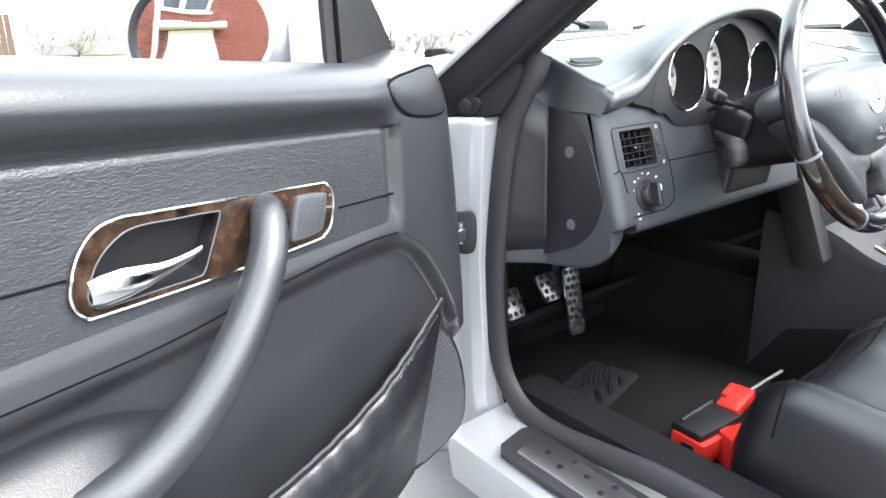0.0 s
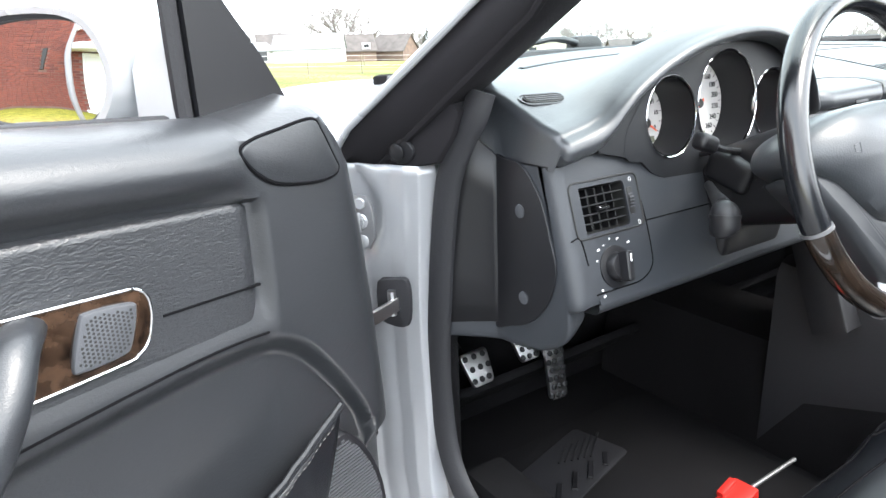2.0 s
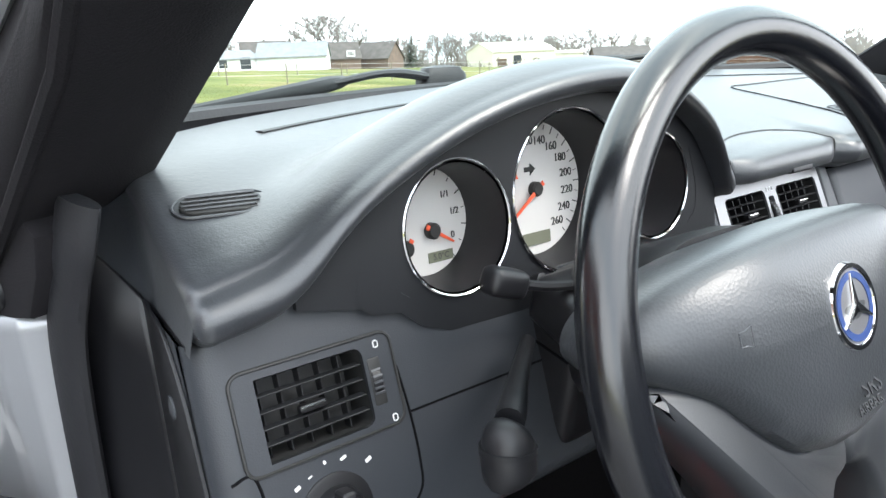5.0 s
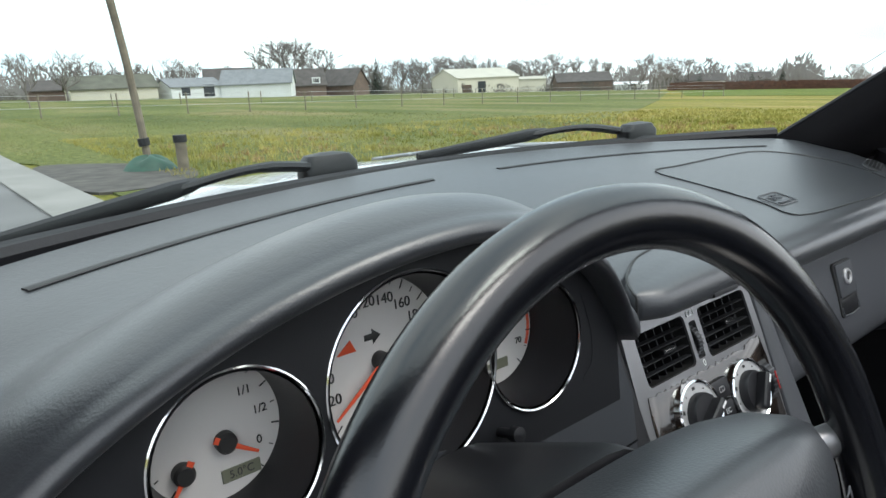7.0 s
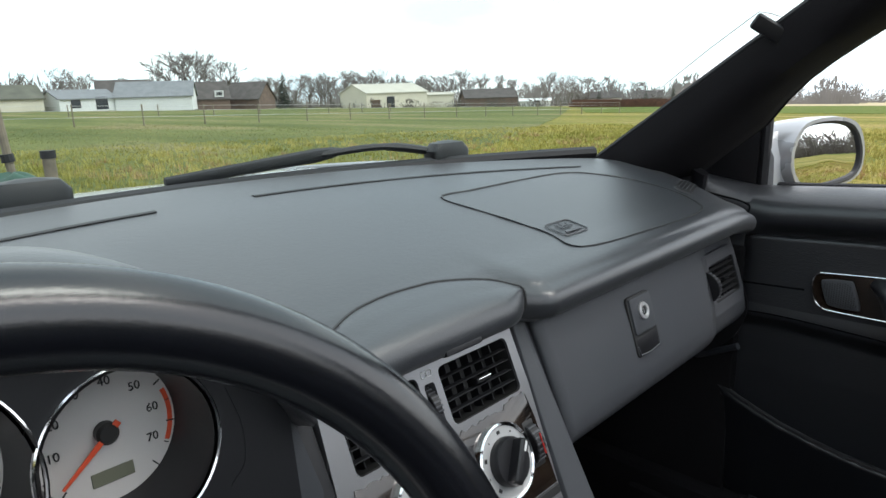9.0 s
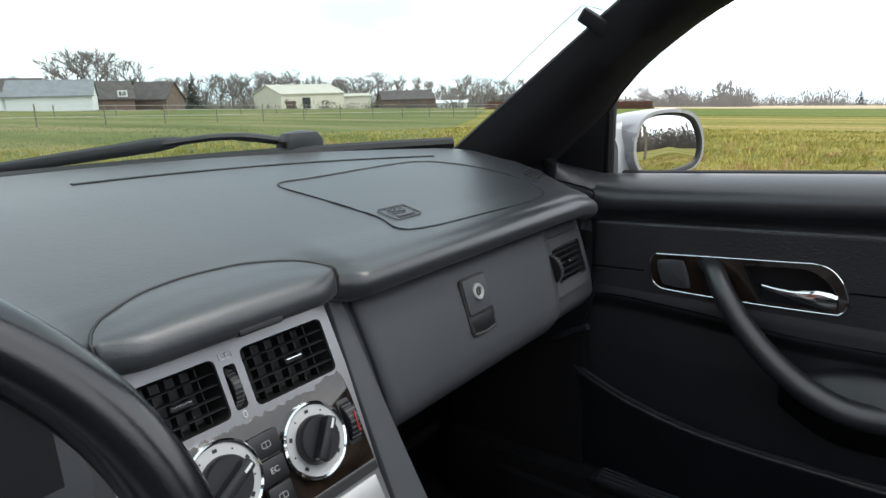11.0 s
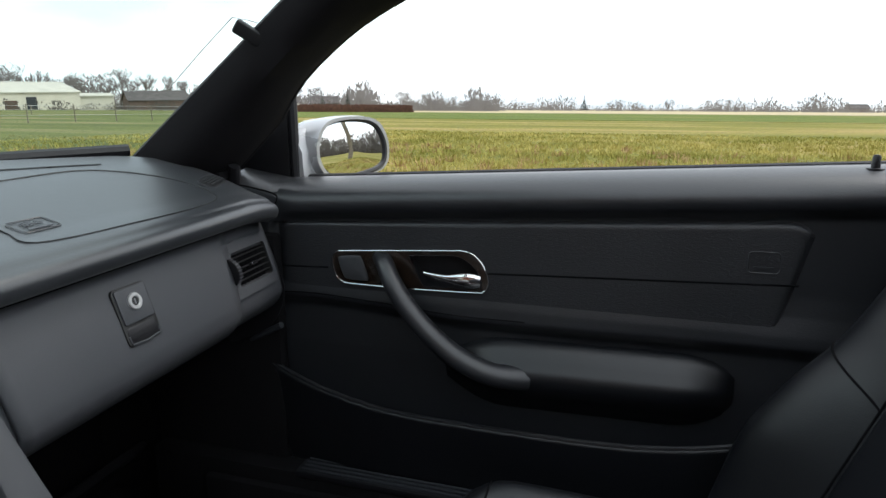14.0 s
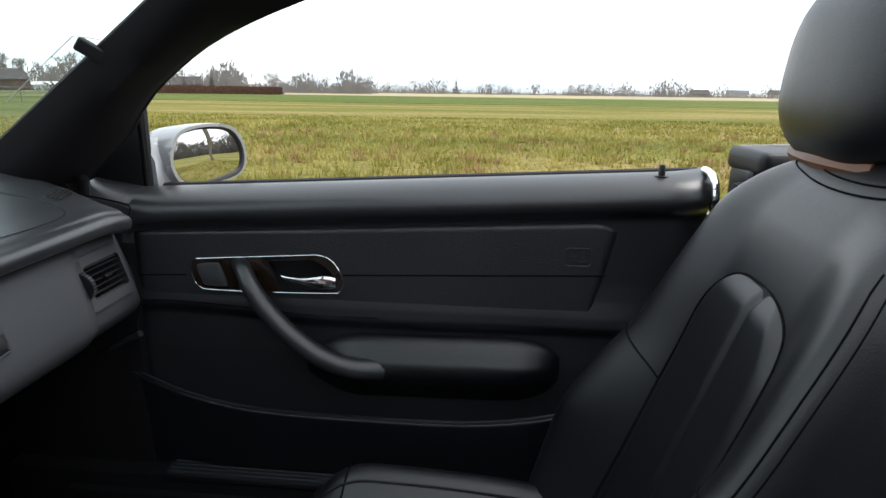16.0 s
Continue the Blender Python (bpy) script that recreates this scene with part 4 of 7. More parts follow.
for (gx, gv, gr), spec in zip(GAUGES, DIALS):
    gm = CLUSTER @ pose(gx, gv, 0) @ Matrix.Diagonal((1, 1.05, 1, 1))
    ring = part("chrome_ring", ring_body(gm, [(gr - 0.0016, -0.001), (gr - 0.0014, 0.0018), (gr - 0.0004, 0.0026), (gr + 0.0006, 0.0020), (gr + 0.0008, -0.001)], 64), CHROME, cluster, "chrome dial ring")
    bm = bmesh.new()
    add_loft(bm, [[gm @ Vector((r * math.cos(a), r * math.sin(a), h)) for a in [2 * math.pi * i / 48 for i in range(48)]] for r, h in ((gr - 0.003, 0.0), (gr * 0.86, -0.050))], True, False)
    part("shroud", bm, BLACK, cluster, "black dial shroud")
    dm = gm @ pose(0, 0, -0.050)
    dial = part("dial", disc_rings(dm, [(gr * 0.86, -0.002), (gr * 0.86, 0.0), (0.001, 0.0)], 48), DIAL, cluster, "white dial face")
    for i in range(28 if gr > 0.06 else 15):
        n = 27 if gr > 0.06 else 14
        a = radians(225 - 275 * i / n)
        big = i % 2 == 0
        part("tick", box(dm @ pose(math.cos(a) * gr * 0.80, math.sin(a) * gr * 0.80, 0.0003, 0, 0, math.degrees(a)), (gr * (0.10 if big else 0.06), 0.0009 if big else 0.0006, 0.0005), 0, 1), INK, dial)
    for text, ang, rad in spec["nums"]:
        a = radians(ang)
        writing("numeral", text, dm @ pose(math.cos(a) * gr * rad * 0.94, math.sin(a) * gr * rad * 0.94, 0.0005), gr * 0.15, INK, dial)
    for k, (ang, ln, off) in enumerate(spec["needles"]):
        c = Vector((0, 0, 0)) if len(spec["needles"]) == 1 else Vector(((0.006, -0.008, 0), (-0.022, -0.018, 0))[k])
        hub = dm @ Matrix.Translation(c)
        L = gr * ln * 0.86 * (0.62 if len(spec["needles"]) == 2 else 1)
        nd = part("needle", plate(hub @ pose(0, 0, 0.006, 0, 0, ang), [(-0.009, -0.0022), (L, -0.0009), (L, 0.0009), (-0.009, 0.0022)], 0.001, 0.0003), ORANGE, cluster, "orange needle")
        part("hub", disc_rings(hub, [(0.0068, 0.0), (0.0068, 0.006), (0.005, 0.008), (0.0005, 0.008)], 20), INK, nd, "black needle hub")
    la, lr = radians(spec["lcd"][0]), spec["lcd"][1]
    part("display", box(dm @ pose(math.cos(la) * gr * lr * 0.9, math.sin(la) * gr * lr * 0.9, 0.0006), (gr * 0.5, gr * 0.17, 0.001), 0.0003, 1), LCD, dial, "grey trip display")
    if spec.get("text"):
        writing("display_text", spec["text"], dm @ pose(math.cos(la) * gr * lr * 0.9, math.sin(la) * gr * lr * 0.9, 0.0013), gr * 0.14, INK, dial, 0.0001)
    if spec.get("red"):
        a0, a1 = spec["red"]
        arc = [(gr * r * math.cos(radians(a)), gr * r * math.sin(radians(a))) for r, seq in ((0.83, span(a0, a1, 12)), (0.77, span(a1, a0, 12))) for a in seq]
        part("red_zone", plate(dm, arc, 0.0005, 0.0001), ORANGE, dial, "red zone of the scale")
    if spec.get("lamps"):
        part("warning_mark", plate(dm @ pose(-gr * 0.36, gr * 0.22, 0), [(-0.009, -0.004), (0.007, -0.004), (0.003, 0.005)], 0.0005, 0.0001), ORANGE, dial, "orange warning mark")
        part("turn_arrow", plate(dm @ pose(-gr * 0.05, gr * 0.26, 0), [(-0.007, -0.0022), (0.0, -0.0022), (0.0, -0.0055), (0.007, 0.0), (0.0, 0.0055), (0.0, 0.0022), (-0.007, 0.0022)], 0.0005, 0.0001), INK, dial)
for gx, gv in ((-0.425, fz(0.722)), (-0.295, fz(0.722))):
    part("reset_stalk", disc_rings(FASCIA @ pose(gx, gv, 0), [(0.004, 0), (0.004, 0.020), (0.006, 0.021), (0.006, 0.028), (0.001, 0.029)], 16), BLACK, cluster)

# ================================================================ centre stack
STACK = frame_of((0.008, 0.0, 0.690), (1, 0, 0), (0, 0.40, 0.92))
stack = thing("centre_stack", "centre stack with satin frame and dark wood face", "centre console", at=(0.0, 0.0, 0.45))
so = [(-0.122, 0.066), (0.109, 0.064), (0.111, 0.0), (0.106, -0.11), (0.110, -0.24), (-0.140, -0.24), (-0.128, -0.03)]
VENTS = ((-0.0635, 0.025, 0.083, 0.053), (0.0510, 0.025, 0.095, 0.054))
slot = rrect(0.0125, 0.040, 0.003, 3, -0.0105, 0.022)
part("satin_frame", holed(STACK, so, [rrect(w, h, 0.006, 3, a, b) for a, b, w, h in VENTS] + [slot], 0.010), SATIN, stack, "satin silver frame", smooth=20)
torn = random.Random(31)
edge = [(x, -0.0075 + (0.0045 if 0.068 < x < 0.098 else 0.0) - 0.0035 * torn.random()) for x in span(-0.112, 0.100, 60)]
wood = edge + [(0.103, -0.030), (0.104, -0.098), (-0.118, -0.098), (-0.116, -0.03)]
part("wood_face", plate(STACK, wood, 0.0012, 0.0004), WOOD_DARK, stack, "dark burl wood face under worn silver film")
part("lower_slot", box(STACK @ pose(0.03, -0.104, -0.002), (0.150, 0.009, 0.008), 0.001, 1), INK, stack)
part("lower_face", plate(STACK, [(-0.124, -0.112), (0.098, -0.112), (0.100, -0.146), (-0.126, -0.146)], 0.0022, 0.001), PLATE, stack, "satin lower panel")
part("radio_face", plate(STACK, [(-0.126, -0.150), (0.101, -0.150), (0.104, -0.235), (-0.130, -0.235)], 0.003, 0.001), BLACK, stack)
for s, x0, wd in ((-1, -0.128, 0.030), (1, 0.114, 0.034)):
    cheek = [(0.0, 0.070), (s * wd * 0.55, 0.072), (s * wd * 1.05, -0.12), (s * wd * 1.6, -0.30), (-s * 0.004, -0.30), (-s * 0.003, -0.05)]
    part("cheek", plate(STACK @ pose(x0, 0, -0.006), cheek, 0.008, 0.004, -0.05), GREY if s > 0 else BLACK, stack, "dark side cheek")
for cx, cy, w, h in VENTS:
    louvre_vent("centre_vent", STACK @ pose(cx, cy, -0.002), w - 0.002, h - 0.002, 5, 4, "black louvred centre vent with bright tab")
thumb_wheel(STACK @ pose(-0.0105, 0.021, -0.014), stack, 0.018, 0.0085)
for k in (-1, 1):
    part("symbol", band(STACK @ pose(-0.0105 + 0.0032 * k, 0.0505, 0.0004), rrect(0.0058, 0.0050, 0.0008, 2), 0.0005, 4), WHITE, stack)
part("symbol", band(STACK @ pose(-0.0105, -0.003, 0.0004), oval(0.0018, 0.0030, 12), 0.0006, 4), WHITE, stack)
for kx, kv, turn in ((-0.051, -0.0455, -62), (0.043, -0.0515, -38)):
    km = STACK @ pose(kx, kv, 0.0015)
    kb = thing("heater_knob", "round heater knob with chrome ring", "knob", "heater knobs", tuple(km.translation))
    part("dial_plate", disc_rings(km, [(0.0345, 0), (0.0345, 0.004), (0.033, 0.0055), (0.001, 0.0055)], 48), PLATE, kb, "satin dial plate")
    part("chrome_ring", ring_body(km, [(0.0320, 0.004), (0.0320, 0.0068), (0.0336, 0.0082), (0.0352, 0.0068), (0.0354, 0.0)], 48), CHROME, kb)
    part("knob", disc_rings(km, [(0.0222, 0.005), (0.0222, 0.012), (0.0205, 0.0145), (0.001, 0.0145)], 40), BLACK, kb)
    gp = part("grip", box(km @ pose(0, 0, 0.019, 0, 0, turn), (0.0105, 0.041, 0.014), 0.004, 3), BLACK, kb)
    part("mark", box(km @ pose(0, 0, 0.0262, 0, 0, turn) @ pose(0, 0.0135, 0), (0.0022, 0.009, 0.0005), 0, 1), WHITE, gp)
    for i in range(9):
        a = radians(225 - 270 * i / 8)
        big = i % 2 == 0
        part("symbol", box(km @ pose(math.cos(a) * 0.0272, math.sin(a) * 0.0272, 0.0058, 0, 0, math.degrees(a)), (0.0030, 0.0040, 0.0005) if big else (0.0014, 0.0014, 0.0005), 0, 1), INK, kb)
for i, bv in enumerate((-0.0335, -0.0565, -0.0795)):
    bt = part("push_button", box(STACK @ pose(-0.006, bv, 0.0035, 0, 0, 0), (0.031 - 0.003 * i, 0.0215, 0.007), 0.003, 2), BLACK, stack, "black push button")
    if i == 1:
        writing("button_letters", "EC", STACK @ pose(-0.006, bv, 0.0073), 0.0075, PLATE, bt)
    else:
        part("symbol", band(STACK @ pose(-0.006, bv, 0.0072), rrect(0.0085, 0.0048, 0.001, 2), 0.0004, 4), PLATE, bt)
        part("symbol", box(STACK @ pose(-0.006, bv, 0.0072), (0.0004, 0.0070, 0.0004), 0, 1), PLATE, bt)
part("wheel_well", box(STACK @ pose(0.0895, -0.053, -0.0015), (0.0165, 0.046, 0.008), 0.003, 2), INK, stack)
thumb_wheel(STACK @ pose(0.0895, -0.053, -0.012), stack, 0.0235, 0.0125)
part("red_scale", box(STACK @ pose(0.0905, -0.054, 0.0118), (0.0010, 0.020, 0.0012), 0, 1), RED, stack)

# console between the seats
cons = thing("centre_console", "black centre console between the seats", "centre console", at=(0, -0.5, 0.12))
prof = spline([(0, 0.02, 0.50), (0, -0.10, 0.475), (0, -0.20, 0.425), (0, -0.34, 0.405), (0, -0.60, 0.40), (0, -0.95, 0.42), (0, -1.22, 0.43)], 4)
part("body", loft([[Vector((a * lerp(0.138, 0.105, min(1, (0.02 - p.y) / 0.3)), p.y, b)) for a, b in ((-1.0, 0.12), (-1.0, p.z - 0.03), (-0.93, p.z - 0.008), (-0.8, p.z), (0.8, p.z), (0.93, p.z - 0.008), (1.0, p.z - 0.03), (1.0, 0.12))] for p in prof]), RUBBER, cons)
part("wood_inlay", loft([[Vector((a * 0.07, p.y, p.z + b)) for a, b in ((-1, 0.0), (-0.96, 0.004), (0.96, 0.004), (1, 0.0))] for p in prof[7:17]]), WOOD_DARK, cons, "dark burl wood inlay")
for k in (-1, 1):
    part("chrome_edge", tube([p + Vector((k * 0.074, 0, 0.003)) for p in prof[7:17]], 0.0035, 8), CHROME, cons, "chrome edge")
# padded lid above the centre vents
def pod():
    p = thing("storage_lid", "black leather padded lid above the centre vents", "lid", at=(0.015, 0.05, 0.77))
    def dash_z(y):
        return linear(y, [(-0.010, 0.770), (0.0, 0.779), (0.0085, 0.785), (0.032, 0.794), (0.07, 0.802), (0.08, 0.804)])

    rings, rim = [], []
    edge = [(-0.112, 0.010), (-0.106, 0.022), (-0.085, 0.038), (-0.04, 0.057), (0.0, 0.062), (0.04, 0.060), (0.08, 0.047), (0.108, 0.028), (0.120, 0.014)]
    xs = span(-0.112, 0.120, 48)
    for i, x in enumerate(xs):
        t = i / 48
        e = math.sin(min(1.0, 6 * t, 6 * (1 - t)) * math.pi / 2)
        rear = curve(x, edge)
        front = lerp(0.006, -0.008, e)
        sec = [(rear + 0.002, dash_z(rear) - 0.012), (rear, dash_z(rear) + 0.0006)]
        for k in (0.12, 0.25, 0.4, 0.55):
            y = lerp(rear, front, k)
            swell = 0.0010 + e * 0.0050 * k ** 1.3
            sec.append((y, dash_z(max(y, -0.010)) + swell))
        y4, z4 = sec[-1]
        for a in (0.35, 0.7, 1.0, 1.3, 1.5708):
            sec.append((y4 + (front - y4) * math.sin(a), 0.766 + (z4 - 0.766) * max(0.0, math.cos(a)) ** 0.85))
        sec += [(front + 0.002, 0.7605), (front + 0.010, 0.757), (0.030, 0.757)]
        rings.append([Vector((x, p, q)) for p, q in sec])
    part("padding", loft(rings), DASH, p, smooth=85)
    rim = [v + Vector((-0.0015, 0, 0)) for v in rings[0][10:1:-1]] + [r[1] for r in rings[1:-1]] + [v + Vector((0.0015, 0, 0)) for v in rings[-1][2:11]]
    part("lid_groove", tube(rim, 0.0015, 6), INK, p)
    part("finger_tab", box(pose(0.018, -0.0035, 0.7635, 66, 0, 0), (0.046, 0.010, 0.010), 0.003), BLACK, p)


pod()

# ================================================================ steering wheel
WHEEL = frame_of((-0.3562, -0.2044, 0.7417), (1, 0, 0), (0, math.sin(0.3294), math.cos(0.3294)))
RIM = 0.1878


def steering_wheel():
    w = thing("steering_wheel", "black leather steering wheel with dark wood lower rim", "steering wheel", at=(-0.354, -0.21, 0.742))

    def arc(a0, a1, n):
        return [WHEEL @ Vector((RIM * math.cos(radians(a)), RIM * math.sin(radians(a)), 0)) for a in span(a0, a1, n)]
    axis = WHEEL.to_3x3() @ Vector((0, 0, 1))
    part("leather_rim", tube(arc(-12, 200, 72), 0.0165, 16, flat=0.92, up=axis), WHEEL_LEATHER, w, "black leather rim")
    part("wood_rim", tube(arc(200, 246, 22), 0.0158, 16, up=axis), WOOD_DARK, w, "dark burl wood rim section")
    part("wood_rim", tube(arc(-58, -12, 22), 0.0158, 16, up=axis), WOOD_DARK, w, "dark burl wood rim section")
    part("leather_rim", tube(arc(246, 302, 24), 0.0165, 16, up=axis), WHEEL_LEATHER, w, "black leather rim")
    for a in (200, 246, -12, -58):
        part("rim_joint", tube(arc(a - 0.6, a + 0.6, 2), 0.0171, 16, up=axis), SATIN, w)
    # airbag pad
    pad = soft2d([(-0.166, 0.020), (-0.148, 0.042), (-0.10, 0.056), (-0.04, 0.061), (0.04, 0.061), (0.10, 0.056), (0.148, 0.042), (0.166, 0.020), (0.156, 0.0), (0.115, -0.026), (0.085, -0.055), (0.05, -0.078), (0, -0.085), (-0.05, -0.078), (-0.085, -0.055), (-0.115, -0.026), (-0.156, 0.0)], 5)
    rings = [[WHEEL @ Vector((x * s, y * s, h - 0.024 * max(0.0, (abs(x * s) - 0.085) / 0.08) ** 1.4)) for x, y in pad] for s, h in ((0.92, -0.055), (1.0, -0.028), (1.0, 0.0), (0.96, 0.012), (0.85, 0.020), (0.55, 0.026), (0.2, 0.028), (0.02, 0.0285))]
    pd = part("airbag_pad", loft(rings), AIRBAG, w, "black leather airbag pad")
    part("badge_ring", ring_body(WHEEL @ pose(0, 0.002, 0.026), [(0.022, 0), (0.024, 0.003), (0.027, 0.003), (0.0285, 0.0)], 40), CHROME, pd, "round chrome badge ring")
    part("badge_field", disc_rings(WHEEL @ pose(0, 0.002, 0.026), [(0.025, 0.0), (0.0245, 0.0022), (0.019, 0.0023), (0.001, 0.0024)], 40), SATIN, pd, "silver badge field")
    part("badge_band", ring_body(WHEEL @ pose(0, 0.002, 0.028), [(0.0175, 0), (0.0175, 0.0009), (0.022, 0.0009), (0.022, 0.0)], 40), BLUE, pd, "blue band of the badge")
    for k in range(3):
        part("badge_bar", plate(WHEEL @ pose(0, 0.002, 0.028, 0, 0, 90 + 120 * k), [(0, -0.004), (0.021, -0.0006), (0.021, 0.0006), (0, 0.004)], 0.0018, 0.0006), CHROME, pd)
    writing("embossed_letters", "SRS", WHEEL @ pose(0.004, -0.050, 0.0262, -10, 0, 0), 0.016, HUB_COVER, pd)
    writing("embossed_letters", "AIRBAG", WHEEL @ pose(0.004, -0.063, 0.0235, -14, 0, 0), 0.009, HUB_COVER, pd)
    for s in (-1, 1):
        hm = WHEEL @ pose(s * 0.110, 0.012, 0.0245, 0, s * 12, 0)
        part("horn_mark", band(hm, [(-0.004, -0.004), (0.0, -0.004), (0.005, -0.006), (0.005, 0.006), (0.0, 0.004), (-0.004, 0.004)], 0.0005, 4), GREY, pd)
    # smooth lower cover that reaches down to the rim in two legs, and the metal spokes behind it
    half = [(0.0, -0.080), (0.0, -0.104), (0.018, -0.112), (0.027, -0.130), (0.033, -0.152), (0.052, -0.152), (0.083, -0.116), (0.108, -0.077), (0.134, -0.044), (0.153, -0.020), (0.156, -0.004), (0.118, -0.016), (0.088, -0.045), (0.052, -0.070)]
    for s in (-1, 1):
        leg = soft2d([(s * a, b) for a, b in half], 4)
        rings = [[WHEEL @ Vector((x, y, h - 0.016 * max(0.0, (abs(x) - 0.085) / 0.08) ** 1.4)) for x, y in grown(leg, d)] for d, h in ((-0.006, -0.05), (0.0, -0.030), (0.0, -0.004), (-0.003, 0.003), (-0.008, 0.006))]
        part("lower_cover", loft(rings), HUB_COVER, w, "smooth black lower cover", smooth=60)
        foot = spline([WHEEL @ Vector((s * a, b, h)) for a, b, h in ((0.040, -0.138, -0.012), (0.046, -0.158, -0.008), (0.060, -0.180, -0.004))], 4)
        part("spoke", tube(foot, [0.010, 0.010, 0.011, 0.012, 0.012, 0.013, 0.014, 0.015, 0.016], 12, flat=0.6, up=axis), SATIN, w, "satin metal spoke")
        arm = [WHEEL @ Vector((s * a, b, h)) for a, b, h in ((0.120, 0.016, -0.020), (0.150, 0.018, -0.018), (0.186, 0.018, -0.006))]
        part("spoke", tube(spline(arm, 4), 0.011, 12, flat=0.7, up=axis), SATIN, w, "satin metal spoke")
    part("hub", disc_rings(WHEEL, [(0.045, -0.075), (0.055, -0.060), (0.057, -0.035), (0.052, -0.020), (0.001, -0.020)], 32), BLACK, w)


steering_wheel()


def column():
    c = thing("steering_column", "black steering column shroud with stalks", "steering column", at=(-0.354, -0.06, 0.68))
    prof = [(0.072, -0.058, 0.066), (0.074, -0.075, 0.068), (0.070, -0.12, 0.064), (0.062, -0.19, 0.058)]
    rings = [[WHEEL @ Vector((a * x, b * y - 0.006, h)) for a, b in rrect(1, 1, 0.32, 5)] for x, h, y in [(2 * r, h, 2 * r2) for r, h, r2 in prof]]
    part("shroud", loft(rings), BLACK, c)
    # long thin stalk, and the thick light stalk below it
    part("cruise_stalk", tube(spline([(-0.40, -0.055, 0.730), (-0.445, -0.054, 0.738), (-0.472, -0.054, 0.746)], 4), 0.0042, 8), BLACK, c)
    part("stalk_tip", box(pose(-0.490, -0.054, 0.752, 0, 20, 0), (0.036, 0.022, 0.022), 0.009, 4), BLACK, c, "black stalk tip")
    part("light_stalk", tube(spline([(-0.455, -0.040, 0.690), (-0.50, -0.080, 0.690), (-0.543, -0.120, 0.690)], 4), [0.006, 0.006, 0.0065, 0.007, 0.0075, 0.008, 0.009, 0.010, 0.010], 12), BLACK, c, "black light stalk")
    part("stalk_end", tube(spline([(-0.546, -0.127, 0.693), (-0.551, -0.129, 0.688), (-0.554, -0.131, 0.680), (-0.554, -0.133, 0.666), (-0.552, -0.134, 0.660)], 3), [0.009, 0.013, 0.015, 0.016, 0.0165, 0.0165, 0.0168, 0.0172, 0.0175, 0.0172, 0.016, 0.013, 0.008], 16), BLACK, c, "rounded stalk end")
    part("stalk_collar", tube([(-0.5535, -0.1305, 0.683), (-0.554, -0.131, 0.679)], 0.0182, 16), BLACK, c)
    part("stalk_housing", box(pose(-0.390, -0.050, 0.706, 18, 0, 0), (0.090, 0.070, 0.046), 0.014, 4), BLACK, c)
    part("lower_shroud", box(pose(-0.345, -0.004, 0.646, 10, 0, 0), (0.152, 0.105, 0.128), 0.014, 4), BLACK, c)
    part("shroud_seam", tube([(-0.4215, -0.052, 0.664), (-0.4215, 0.0, 0.673)], 0.0012, 5), SEAM, c)
    bm = bmesh.new()
    for i in range(5):
        for j in range(3):
            add_box(bm, pose(-0.424 + 0.008 * i, -0.0895, 0.700 + 0.007 * j, 18, 0, 0), (0.0045, 0.002, 0.0045), 0.0008, 1)
    tagged(part("grip_stud", bm, FASCIA_GREY, c), kind="stuff")


column()

# ================================================================ pedals and floor
def pedal(label, centre, size, tilt, turn, rows, cols, taper=0.75):
    m = pose(*centre, tilt, 0, turn)
    p = thing("pedal", label, "pedal", "pedals", tuple(centre))

    def wide(y):
        return lerp(taper, 1.0, min(1.0, max(0.0, y / size[1] + 0.5)))
    shape = [(x * wide(y), y) for x, y in rrect(size[0], size[1], 0.010, 4)]
    part("plate", plate(m, shape, 0.004, 0.0015, -0.004), STEEL, p, "brushed steel pedal plate")
    for i in range(rows):
        for j in range(cols):
            y = (i - (rows - 1) / 2) * size[1] / rows
            x = (j - (cols - 1) / 2) * size[0] / cols * wide(y) + (0.003 if i % 2 else -0.003)
            part("rubber_stud", disc_rings(m @ pose(x, y, 0.003), [(0.0058, 0), (0.0058, 0.003), (0.004, 0.0042), (0.0005, 0.0042)], 12), RUBBER, p)
    back = [m @ Vector((0, 0, -0.004)), m @ Vector((0, 0.02, -0.04)), m @ Vector((0, 0.20, -0.075))]
    part("arm", tube(back, 0.010, 8, flat=0.5), BLACK, p)


pedal("brushed steel clutch pedal with black rubber studs", (-0.584, 0.323, 0.304), (0.066, 0.066), 58, 4, 3, 3)
pedal("brushed steel brake pedal with black rubber studs", (-0.449, 0.344, 0.304), (0.064, 0.066), 58, 0, 4, 3)
pedal("tall brushed steel throttle pedal with black rubber studs", (-0.409, 0.302, 0.272), (0.044, 0.158), 78, -6, 9, 3, 0.95)

mat = part("floor_mat", plate(pose(-0.405, 0.03, 0.117), rrect(0.46, 0.50, 0.03, 4), 0.012, 0.004), CARPET)
tagged(mat, "black carpet floor mat before the driver's seat", "mat")
pad = thing("heel_pad", "black ribbed rubber heel pad on the floor mat", "heel pad", at=(-0.49, 0.12, 0.13))
hm = pose(-0.515, 0.165, 0.130, 0, 0, 14)
part("pad", plate(hm, rrect(0.28, 0.12, 0.012, 3), 0.003, 0.0015), RUBBER, pad)
for i in range(6):
    part("rib", box(hm @ pose(0.045 + 0.014 * i, 0.030 - 0.006 * i, 0.004, 0, 0, 20), (0.055 + 0.006 * i, 0.004, 0.003), 0.001, 1), BLACK, pad)
